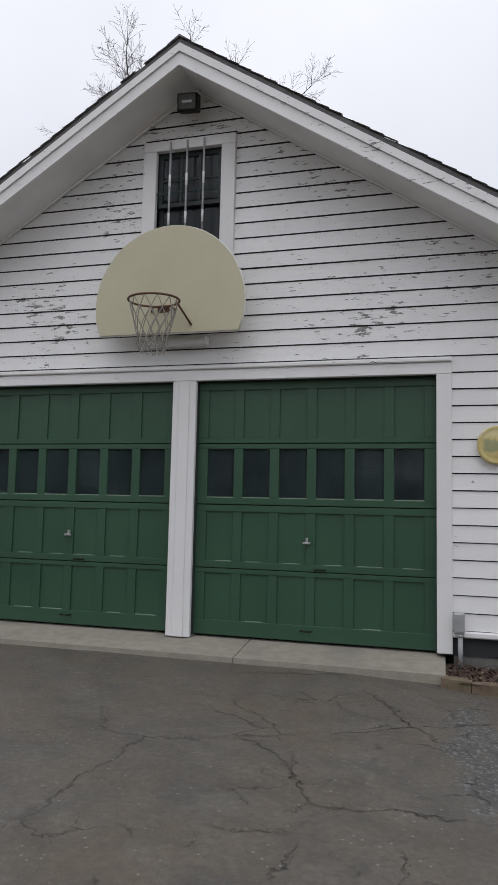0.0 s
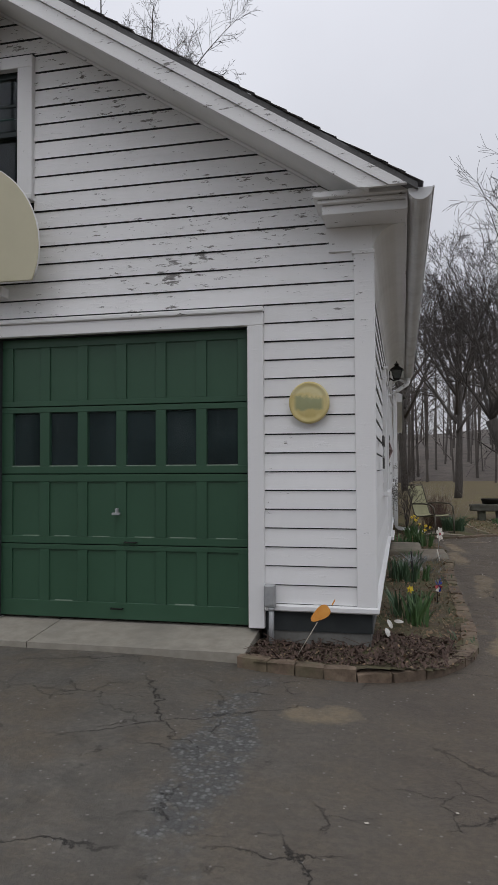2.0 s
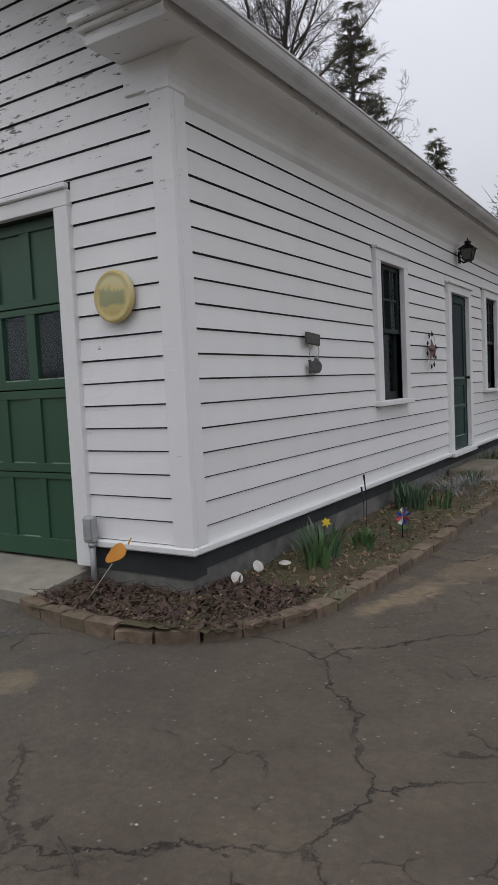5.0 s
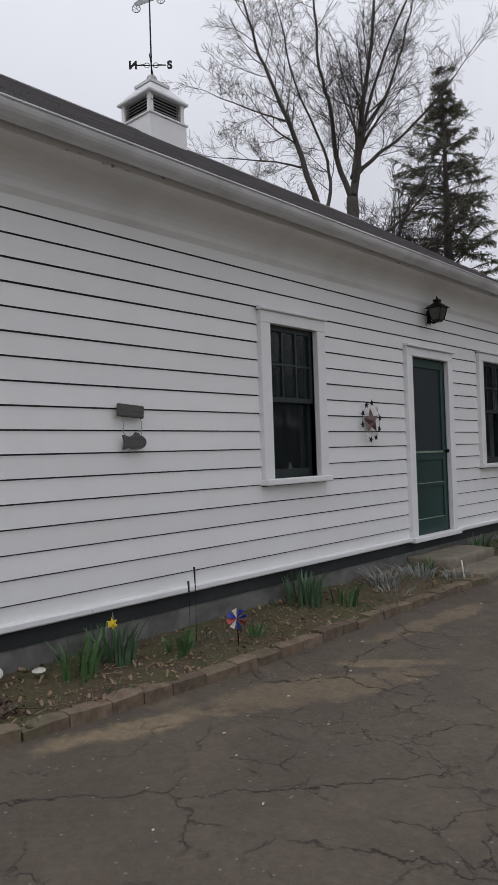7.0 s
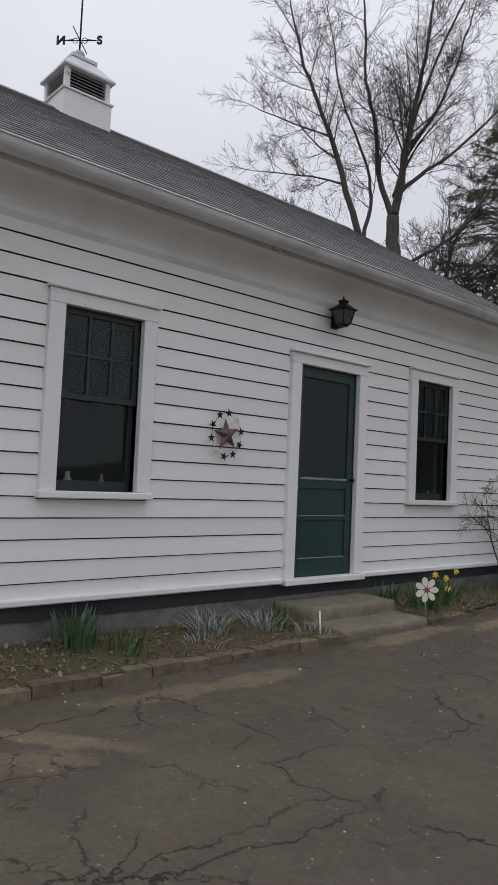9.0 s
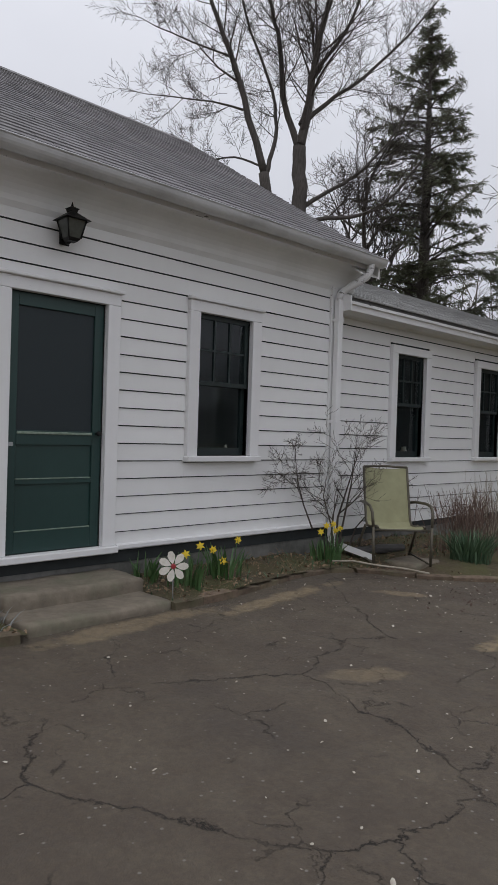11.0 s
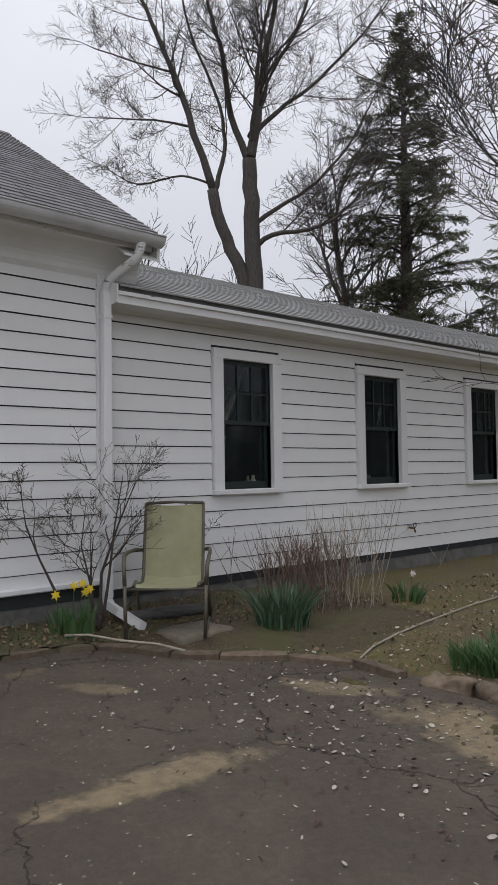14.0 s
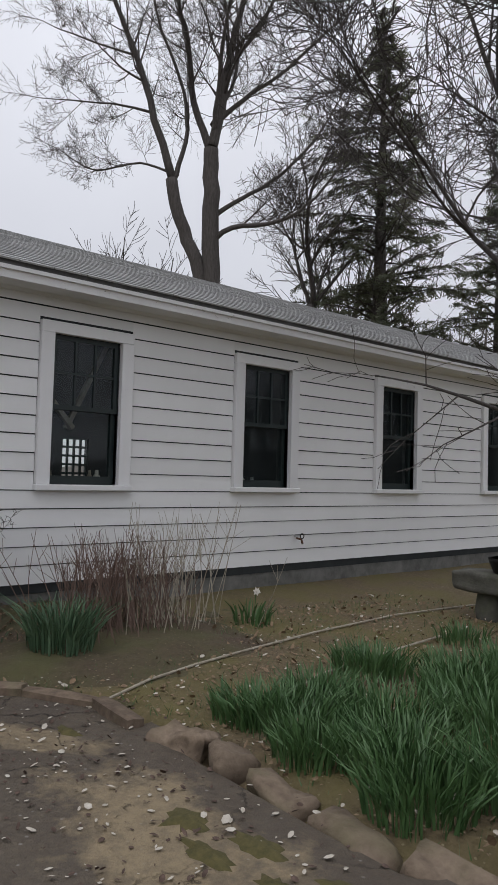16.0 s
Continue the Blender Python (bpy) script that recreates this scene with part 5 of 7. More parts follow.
bm = prism(fish, "x", 0.026, 0.044)
bmesh.ops.transform(bm, matrix=Matrix.Translation((0, 1.695, 1.355)), verts=bm.verts)
part("fish", bm, M_greywood, fs, "dark wooden fish cut-out")
bm = prism([(1.68, 1.40), (1.70, 1.425), (1.73, 1.42), (1.745, 1.395)], "x", 0.028, 0.042)
part("fin", bm, M_greywood, fs)

# outdoor tap on the wing
tp = tagged(empty("garden_tap"), "small dark hose tap on the wing wall", "tap")
tube("pipe", [(WX + 0.01, 13.97, 0.42), (WX + 0.09, 13.97, 0.41), (WX + 0.11, 13.97, 0.36)], 0.012, M_rust, tp, 8)
tube("wheel", [(WX + 0.10 + 0.0, 13.97 + 0.03 * math.cos(w), 0.45 + 0.03 * math.sin(w)) for w in lin(0, 5.6, 8)], 0.006, M_black, tp, 5, closed=True)
part("flange", boxes((WX + 0.008, WX + 0.03, 13.93, 14.01, 0.44, 0.455)), M_grey, tp)

# downspout at the end of the main house
dsp = tagged(empty("downspout"), "white square downspout from the gutter end to the bed", "downspout")
tube("elbow", [(0.362, 9.70, 3.20), (0.362, 9.68, 3.12), (0.335, 9.66, 3.05), (0.12, 9.53, 2.90), (0.075, 9.505, 2.84), (0.075, 9.505, 2.78)], 0.042, M_trim, dsp, 8)
part("pipe", boxes((0.036, 0.114, 9.465, 9.545, 0.10, 2.80), bevel=0.01), M_trim, dsp)
for zz in (2.55, 1.4, 0.6):
    part("strap", boxes((0.0, 0.12, 9.46, 9.55, zz, zz + 0.03)), M_trim, dsp)
V, F = [], []
tube_into(V, F, [(0.075, 9.505, 0.14), (0.075, 9.505, 0.08), (0.12, 9.505, 0.04), (0.58, 9.50, -0.035), (0.66, 9.50, -0.045)], [0.045, 0.047, 0.047, 0.045, 0.043], 4)
link("shoe", V, F, M_trim, dsp)

# ---- cupola and weathervane ----
cu = tagged(empty("cupola"), "white louvred roof cupola with a dark cap", "cupola")
ux, uy = CX, 4.76
part("base", boxes((ux - 0.32, ux + 0.32, uy - 0.32, uy + 0.32, 5.15, 5.735), bevel=0.004), M_trim, cu)
part("ledge", boxes((ux - 0.34, ux + 0.34, uy - 0.34, uy + 0.34, 5.737, 5.765), bevel=0.005), M_trim, cu)
for sx in (-1, 1):
    for sy in (-1, 1):
        part("corner_post", boxes((ux + sx * 0.24, ux + sx * 0.30, uy + sy * 0.24, uy + sy * 0.30, 5.766, 6.025)), M_trim, cu)
part("core", boxes((ux - 0.225, ux + 0.225, uy - 0.225, uy + 0.225, 5.766, 6.025)), M_black, cu)
for i in range(6):
    z = 5.78 + 0.041 * i
    for s in (-1, 1):
        part("louvre_slat", boxes((-0.238, 0.238, -0.024, 0.024, -0.004, 0.004), m=pose(ux, uy + s * 0.262, z + 0.015, s * -38, 0, 0)), M_grey, cu)
        part("louvre_slat", boxes((-0.024, 0.024, -0.238, 0.238, -0.004, 0.004), m=pose(ux + s * 0.262, uy, z + 0.015, 0, s * 38, 0)), M_grey, cu)
bm = bmesh.new()
prof = [(0.345, 6.026), (0.345, 6.05), (0.15, 6.27), (0.17, 6.272), (0.17, 6.31), (0.06, 6.335)]
rings = []
for r, z in prof:
    rings.append([bm.verts.new((ux + sx * r, uy + sy * r, z)) for sx, sy in ((-1, -1), (1, -1), (1, 1), (-1, 1))])
for A, B in zip(rings, rings[1:]):
    for k in range(4):
        bm.faces.new((A[k], A[(k + 1) % 4], B[(k + 1) % 4], B[k]))
bm.faces.new(rings[0][::-1])
bm.faces.new(rings[-1])
part("roof_cap", bm, M_gutter, cu, "grey painted hipped cap")
V, F = [], []
tube_into(V, F, [(ux, uy, z) for z in (6.33, 6.345, 6.38, 6.42, 6.45, 6.465)], [0.04, 0.055, 0.078, 0.07, 0.05, 0.02], 14)
link("ball", V, F, M_grey, cu, "grey ball finial", True)
wv_ = tagged(empty("weathervane"), "black iron weathervane with compass letters on the cupola", "weathervane")
tube("rod", [(ux, uy, 6.46), (ux, uy, 7.56)], 0.011, M_black, wv_, 6)
tube("north_south_arm", [(ux, uy - 0.20, 6.60), (ux, uy + 0.20, 6.60)], 0.007, M_black, wv_, 5)
tube("east_west_arm", [(ux - 0.28, uy, 6.60), (ux + 0.28, uy, 6.60)], 0.007, M_black, wv_, 5)
for s in (-1, 1):
    tube("scroll", [(ux, uy + s * (0.06 + 0.035 * math.cos(w)), 6.60 + 0.035 * math.sin(w)) for w in lin(0, 5.7, 9)], 0.005, M_black, wv_, 4, closed=True)
    tube("scroll_arm", [(ux, uy + s * 0.09, 6.615), (ux, uy + s * 0.24, 6.60)], 0.004, M_black, wv_, 4)


def letter(ch, m, size, mat, parent):
    cv = bpy.data.curves.new("letter", "FONT")
    cv.body, cv.size, cv.extrude, cv.align_x, cv.align_y, cv.offset = ch, size, 0.006, "CENTER", "CENTER", 0.006
    tmp = bpy.data.objects.new("letter_source", cv)
    me = bpy.data.meshes.new_from_object(tmp)
    bpy.data.objects.remove(tmp)
    me.materials.append(mat)
    ob = new("letter", me)
    ob.parent = parent
    ob.matrix_local = m
    return ob


letter("N", Matrix.Translation((ux, uy - 0.25, 6.60)) @ Matrix(((0, 0, 1, 0), (-1, 0, 0, 0), (0, 1, 0, 0), (0, 0, 0, 1))), 0.15, M_black, wv_)
letter("S", Matrix.Translation((ux, uy + 0.25, 6.60)) @ Matrix(((0, 0, 1, 0), (1, 0, 0, 0), (0, 1, 0, 0), (0, 0, 0, 1))), 0.15, M_black, wv_)
wv_.matrix_world = Matrix.Translation((ux, uy, 0)) @ pose(0, 0, 0, 0, 0, -45) @ Matrix.Translation((-ux, -uy, 0))
vm = Matrix.Translation((ux, uy, 7.50)) @ Euler((radians(20), 0, 0)).to_matrix().to_4x4()
bm = prism([(-0.20, -0.02), (0.16, -0.02), (0.22, 0.03), (0.17, 0.05), (0.10, 0.05), (0.06, 0.12), (-0.02, 0.12), (-0.03, 0.05), (-0.12, 0.06), (-0.22, 0.03)], "x", -0.004, 0.004)
bmesh.ops.transform(bm, matrix=vm, verts=bm.verts)
part("vane_body", bm, M_grey, wv_, "cut-out vehicle silhouette")
for cy in (-0.21, 0.15):
    tube("vane_wheel", [tuple(vm @ Vector((0, cy + 0.055 * math.cos(w), -0.045 + 0.055 * math.sin(w)))) for w in lin(0, 5.9, 14)], 0.007, M_grey, wv_, 5, closed=True)
    for w in (0, 1.05, 2.1):
        d = Vector((0, math.cos(w), math.sin(w))) * 0.055
        tube("spoke", [tuple(vm @ (Vector((0, cy, -0.045)) - d)), tuple(vm @ (Vector((0, cy, -0.045)) + d))], 0.003, M_grey, wv_, 4)


# ---- garden chair ----
ch = tagged(empty("garden_chair"), "high-backed olive sling garden chair with a brown metal frame", "chair")
cm = Matrix.Translation((0.80, 9.67, ground_z(0.8, 9.9) + 0.06)) @ Euler((0, 0, radians(-40))).to_matrix().to_4x4()


def cpt(x, y, z):
    return tuple(cm @ Vector((x, y, z)))


seat_line = [(0.27, 0.385), (0.22, 0.40), (0.0, 0.365), (-0.18, 0.355), (-0.25, 0.40), (-0.30, 0.55), (-0.38, 0.80), (-0.44, 0.99)]


def sling(lo, hi, name):
    V, F = [], []
    n = 8
    ln_ = seat_line[lo:hi]
    for x, z in ln_:
        for j in range(n + 1):
            y = -0.245 + 0.49 * j / n
            sag = 0.022 * (1 - (2 * j / n - 1) ** 2)
            V.append(cpt(x, y, z - sag))
    m_ = len(V)
    for x, z in ln_:
        for j in range(n + 1):
            y = -0.245 + 0.49 * j / n
            sag = 0.022 * (1 - (2 * j / n - 1) ** 2)
            V.append(cpt(x - 0.003, y, z - sag - 0.004))
    for i in range(len(ln_) - 1):
        for j in range(n):
            q = (i * (n + 1) + j, i * (n + 1) + j + 1, (i + 1) * (n + 1) + j + 1, (i + 1) * (n + 1) + j)
            F += [q, tuple(m_ + k for k in q[::-1])]
    link(name, V, F, M_sling, ch, "", True)


sling(0, 5, "seat")
sling(4, 8, "backrest")
tube("top_rail", [cpt(-0.44, -0.25, 0.99), cpt(-0.45, 0, 1.0), cpt(-0.44, 0.25, 0.99)], 0.013, M_frame, ch)
for s in (-1, 1):
    tube("side_rail", [cpt(x, s * 0.25, z) for x, z in seat_line], 0.014, M_frame, ch)
    tube("arm", [cpt(-0.34, s * 0.27, 0.60), cpt(-0.25, s * 0.31, 0.615), cpt(0.05, s * 0.33, 0.625), cpt(0.22, s * 0.33, 0.61), cpt(0.29, s * 0.32, 0.55), cpt(0.31, s * 0.31, 0.40)], 0.016, M_frame, ch, label="curved metal armrest")
    tube("leg", [cpt(0.31, s * 0.31, 0.40), cpt(0.33, s * 0.30, 0.0)], 0.015, M_frame, ch)
    tube("leg", [cpt(-0.10, s * 0.29, 0.37), cpt(-0.28, s * 0.30, 0.18), cpt(-0.40, s * 0.30, 0.0)], 0.015, M_frame, ch)
tube("stretcher", [cpt(0.30, -0.31, 0.37), cpt(0.30, 0.31, 0.37)], 0.011, M_frame, ch)
tube("foot_bar", [cpt(0.33, -0.30, 0.02), cpt(-0.40, -0.30, 0.02)], 0.011, M_frame, ch)
tube("foot_bar", [cpt(0.33, 0.30, 0.02), cpt(-0.40, 0.30, 0.02)], 0.011, M_frame, ch)
V, F = [], []
tube_into(V, F, [(0.35, 9.55, -0.03), (0.45, 9.95, -0.02), (0.50, 10.30, -0.03)], [0.05, 0.055, 0.045], 8)
tagged(link("log", V, F, M_greywood, smooth=True), "old grey timber lying behind the chair", "log")
tagged(rough_block("paving_stone", 0.75, 1.15, 9.55, 10.05, -0.16, -0.055, M_step, seed=9), "flat stone slab under the chair", "paving stone")
tube_pts = [(0.62, 8.85, -0.02), (0.80, 8.95, 0.0), (1.0, 9.1, -0.03), (1.20, 9.30, -0.055), (1.42, 9.38, -0.075)]
tagged(tube("garden_hose", tube_pts, 0.010, M_pipe, None, 6), "pale thin hose lying over the kerb", "hose")

# ---- edging strips and big stones by the lawn bed ----
for pts in ([(2.3, 10.14), (2.07, 10.65), (1.95, 11.1), (1.88, 11.55), (1.78, 12.4), (1.72, 13.5), (1.85, 14.8)], [(2.75, 11.2), (2.6, 11.6), (2.5, 12.4), (2.43, 13.3)]):
    tagged(tube("edging_strip", [(x, y, ground_z(x, y) + 0.022 + 0.012 * noise.noise((x * 3, y * 3, 0)) - 0.016) for x, y in pts], 0.009, M_pipe, None, 5), "pale wooden edging strip along the path", "edging", group="edging strips")
for i, (x, y, w, d, h, rz) in enumerate(((2.98, 10.28, 0.30, 0.20, 0.085, 20), (3.28, 10.34, 0.25, 0.18, 0.06, -25), (3.62, 10.32, 0.34, 0.16, 0.03, -10), (4.03, 10.30, 0.40, 0.16, 0.025, -8), (4.5, 10.36, 0.44, 0.18, 0.03, 8), (5.0, 10.5, 0.46, 0.2, 0.03, 14))):
    z = ground_z(x, y)
    ob = rough_block("edging_stone", -w / 2, w / 2, -d / 2, d / 2, -0.1, h, M_stone, cuts=4, amp=0.06, bevel=0.03, seed=i * 3.1)
    ob.matrix_world = pose(x, y, z - 0.02, 0, 0, rz)
    tagged(ob, "rough brown edging stone at the lawn bed", "stone", group="edging stones")
for i, (x, y, rx, ry) in enumerate(((3.62, 9.86, 0.13, 0.09), (3.92, 9.95, 0.15, 0.08), (3.86, 9.78, 0.16, 0.06), (4.15, 9.82, 0.09, 0.07), (4.3, 9.98, 0.12, 0.08), (2.55, 9.9, 0.12, 0.05))):
    V, F = [], []
    for j in range(5):
        for k in range(18):
            w = 2 * math.pi * k / 18
            q = 0.9 + 0.75 * noise.noise((math.cos(w) * 2.2 + i * 3, math.sin(w) * 2.2, 0))
            f = j / 4
            V.append((x + rx * f * q * math.cos(w), y + ry * f * q * math.sin(w), drive_z(x, y) + 0.022 * (1 - f * f) - 0.004))
    for j in range(4):
        for k in range(18):
            F.append((j * 18 + k, j * 18 + (k + 1) % 18, (j + 1) * 18 + (k + 1) % 18, (j + 1) * 18 + k))
    tagged(link("moss_patch", V, F, M_moss, smooth=True), "brownish green cushion of moss on the sandy ground", "moss", group="moss cushions")

# stone bench with a bowl
bn = tagged(empty("stone_bench"), "rough mossy stone slab bench on dark blocks", "bench")
bz = ground_z(2.3, 14)
rough_block("slab", 1.97, 3.07, 13.99, 14.49, bz + 0.24, bz + 0.42, M_benchstone, bn, amp=0.025, seed=2)
rough_block("support", 2.17, 2.37, 14.09, 14.39, bz - 0.05, bz + 0.25, M_benchstone, bn, amp=0.02, seed=3)
rough_block("support", 2.64, 2.86, 14.09, 14.39, bz - 0.05, bz + 0.25, M_benchstone, bn, amp=0.02, seed=5)
V, F = [], []
tube_into(V, F, [(2.52, 14.24, bz + z) for z in (0.41, 0.43, 0.53, 0.56, 0.56, 0.50)], [0.20, 0.23, 0.27, 0.28, 0.25, 0.23], 18)
tagged(link("planter_bowl", V, F, M_black, smooth=True), "low dark planter bowl on the stone bench", "planter")


# ---- bare trees ----
class Wood:
    """Collects limbs of one tree: the thick ones and the twigs apart."""

    def __init__(self, seed):
        self.r = random.Random(seed)
        self.V, self.F, self.TV, self.TF = [], [], [], []

    def limb(self, p, d, length, r0, level, levels, up=0.10, kids=7, spread=48, wander=0.22, shrink=0.56, start=0.22, minr=0.006):
        R = self.r
        n = max(3, min(9, int(length / 0.35)))
        p, d = Vector(p), Vector(d).normalized()
        pts, rad, dirs = [p.copy()], [r0], [d.copy()]
        for i in range(n):
            d = (d + Vector((R.gauss(0, 1), R.gauss(0, 1), R.gauss(0, 0.7))) * wander / math.sqrt(n) + Vector((0, 0, up / n * 2))).normalized()
            p = p + d * (length / n)
            f = (i + 1) / n
            pts.append(p.copy())
            rad.append(max(minr, r0 * (1 - 0.80 * f)))
            dirs.append(d.copy())
        thick = r0 > 0.028
        tube_into(self.V if thick else self.TV, self.F if thick else self.TF, [tuple(q) for q in pts], rad, 7 if r0 > 0.12 else 5 if thick else 3)
        if level >= levels:
            return
        m = max(2, int(kids * (0.7 + 0.6 * R.random())))
        for k in range(m):
            f = start + (1 - start) * (k + R.random()) / m
            i = min(n - 1, int(f * n))
            t = f * n - i
            q = pts[i].lerp(pts[i + 1], t)
            base = dirs[i]
            side = base.orthogonal().normalized()
            side.rotate(Matrix.Rotation(R.random() * 2 * math.pi, 3, base))
            a = radians(R.gauss(spread, 11))
            nd_ = base * math.cos(a) + side * math.sin(a)
            self.limb(q, nd_, length * shrink * R.uniform(0.65, 1.2) * (1.15 - 0.5 * f), max(minr, r0 * (1 - 0.8 * f) * R.uniform(0.5, 0.75)), level + 1, levels, up, kids, spread, wander, shrink, max(0.15, start - 0.05), minr)

    def done(self, name, label, bark, twig, category="tree"):
        ob = tagged(empty(name), label, category)
        link("trunk", self.V, self.F, bark, ob, "", True)
        if self.TV:
            link("crown", self.TV, self.TF, twig, ob, "fine leafless twigs")
        return ob


# the big maple behind the house: two stems, long rising limbs, low arms to one side
T = Wood(11)
base = Vector((-10.1, 19.95, 0))
sr, sd_ = Vector((0.683, 0.730, 0)), Vector((-0.730, 0.683, 0))     # across and away, seen from the yard


def maple_limb(pts, r0, r1, depth=0.0, kids=9, reach=3.0, start=0.26):
    """A main limb through (across, height) spots, drifting away by depth at its tip, with side branches all along."""
    n = len(pts)
    r0, r1, kids = r0 * 0.76, r1 * 0.85, int(kids * 1.45)
    P = [base + sr * a + sd_ * (depth * (i / (n - 1)) ** 1.3) + Vector((0, 0, z)) for i, (a, z) in enumerate(pts)]
    fine, rad = [], []
    for i in range(n - 1):
        p0, p1, p2, p3 = P[max(i - 1, 0)], P[i], P[i + 1], P[min(i + 2, n - 1)]
        for k in range(4):
            t = k / 4
            q = 0.5 * (2 * p1 + (p2 - p0) * t + (2 * p0 - 5 * p1 + 4 * p2 - p3) * t * t + (3 * p1 - p0 - 3 * p2 + p3) * t ** 3)
            fine.append(q + Vector((T.r.gauss(0, 1), T.r.gauss(0, 1), T.r.gauss(0, 0.5))) * min(0.022, r0 * 0.25))
            rad.append(r0 + (r1 - r0) * ((i + t) / (n - 1)) ** 0.8)
    fine.append(P[-1])
    rad.append(r1)
    tube_into(T.V, T.F, [tuple(q) for q in fine], rad, 9 if r0 > 0.15 else 6)
    m = len(fine) - 1
    for k in range(kids):
        f = start + (1 - start) * (k + T.r.random()) / kids
        i = min(m - 1, int(f * m))
        d = (fine[i + 1] - fine[i]).normalized()
        side = d.orthogonal().normalized()
        side.rotate(Matrix.Rotation(T.r.random() * 2 * math.pi, 3, d))
        a = radians(T.r.gauss(44, 9))
        T.limb(fine[i], d * math.cos(a) + side * math.sin(a), reach * T.r.uniform(0.5, 1.15) * (1.1 - 0.35 * f), max(0.012, rad[i] * T.r.uniform(0.28, 0.42)), 2, 4, up=0.12, kids=9, spread=50, wander=0.24, shrink=0.50, start=0.16, minr=0.0046)
    if not kids:
        return
    d = (fine[-1] - fine[-3]).normalized()
    T.limb(fine[-1], d, reach, r1, 2, 4, up=0.06, kids=10, spread=46, wander=0.22, shrink=0.50, start=0.10, minr=0.0046)


maple_limb([(0.0, -0.2), (0.05, 3.0), (0.05, 6.9), (-0.02, 9.2), (-0.05, 10.5)], 0.42, 0.25, 0.0, 0, 0.0)
maple_limb([(-0.05, 10.5), (0.19, 11.7), (0.34, 13.1), (0.62, 14.6), (0.95, 16.4), (1.2, 18.4)], 0.22, 0.05, 0.5, 13, 3.0)
maple_limb([(-0.05, 10.4), (-0.56, 11.8), (-0.79, 13.6), (-1.16, 15.0), (-1.35, 17.6)], 0.16, 0.04, -0.6, 11, 2.8)
maple_limb([(0.12, 11.3), (0.84, 12.0), (1.77, 12.7), (3.1, 14.0), (4.1, 15.2)], 0.12, 0.03, 0.4, 10, 2.6)
maple_limb([(0.03, 7.7), (0.59, 8.15), (1.97, 8.3), (2.98, 8.95), (3.9, 10.2)], 0.13, 0.03, -0.5, 10, 2.3, 0.3)
maple_limb([(0.02, 8.5), (0.89, 9.1), (1.9, 9.8), (2.89, 10.9), (3.6, 12.2)], 0.11, 0.03, 0.6, 10, 2.3, 0.3)
maple_limb([(-0.1, 0.3), (-0.12, 3.5), (-0.3, 6.8), (-0.8, 8.1), (-1.17, 9.6)], 0.32, 0.20, 0.0, 0, 0.0)
maple_limb([(-1.17, 9.6), (-1.84, 11.9), (-2.6, 13.9), (-3.3, 15.6), (-3.7, 17.0)], 0.17, 0.04, -0.3, 13, 2.7)
maple_limb([(-1.13, 9.5), (-0.82, 10.8), (-0.95, 12.4), (-1.9, 15.0), (-2.3, 17.4)], 0.11, 0.03, 0.9, 9, 2.5)
maple_limb([(-1.86, 11.6), (-2.92, 11.75), (-4.5, 11.8)], 0.06, 0.02, -0.3, 8, 1.7)
maple_limb([(-1.24, 9.8), (-2.13, 10.1), (-3.4, 9.9), (-4.2, 10.3)], 0.055, 0.02, 0.2, 8, 1.7)
maple_limb([(-2.4, 13.3), (-3.5, 13.7), (-4.9, 14.3)], 0.05, 0.02, 0.2, 8, 1.6)
maple_limb([(0.0, 11.2), (0.3, 12.4), (0.5, 14.2), (0.3, 17.0)], 0.12, 0.03, 2.8, 9, 2.6)
maple_limb([(0.0, 10.9), (0.2, 12.2), (0.6, 14.2), (1.6, 16.5)], 0.12, 0.03, -2.6, 9, 2.6)
maple_limb([(0.3, 12.8), (1.3, 14.2), (2.0, 16.0), (2.5, 17.8)], 0.09, 0.03, 0.2, 9, 2.3)
T.done("maple_tree", "tall leafless grey maple with two stems behind the house", M_bark, M_twig)

# a thinner crooked tree before the evergreen
T = Wood(19)
tube_into(T.V, T.F, [(-11.4, 25.4, -0.2), (-11.3, 25.4, 4.0), (-11.5, 25.5, 7.2)], [0.26, 0.22, 0.17], 8)
for dx, dy, dz, L, r in ((0.2, 0.2, 1.0, 6.0, 0.12), (-0.5, -0.4, 1.0, 5.5, 0.09), (0.6, 0.4, 0.9, 4.6, 0.08), (-0.2, 0.5, 0.8, 4.4, 0.07), (0.35, -0.3, 0.8, 4.2, 0.07)):
    T.limb((-11.5, 25.5, 7.0), (dx, dy, dz), L, r, 1, 4, up=0.10, kids=8, spread=46, wander=0.42, shrink=0.52, minr=0.008)
T.done("crooked_tree", "dark crooked leafless tree beside the evergreen", M_bark, M_twig)

# the spreading yard tree whose limbs hang over the lawn bed
T = Wood(5)
a0 = Vector((3.65, 15.0, -0.15))
tube_into(T.V, T.F, [tuple(a0), (3.35, 14.95, 0.9), (2.95, 14.9, 1.8), (2.62, 14.85, 2.6)], [0.24, 0.20, 0.18, 0.16], 9)
fork = Vector((2.62, 14.85, 2.6))
for d, L, r in (((0.1, -0.1, 1.0), 4.4, 0.05), ((0.3, -0.4, 1.0), 5.5, 0.09), ((0.6, 0.4, 0.9), 5.0, 0.08), ((-0.7, 0.6, 0.9), 4.2, 0.035), ((-0.2, 0.9, 0.8), 4.5, 0.06), ((0.55, -0.8, 0.9), 4.2, 0.06), ((-0.6, -0.6, 0.9), 3.8, 0.034)):
    T.limb(fork, d, L, r, 1, 4, up=0.10, kids=10, spread=46, wander=0.30, shrink=0.54, minr=0.0045)
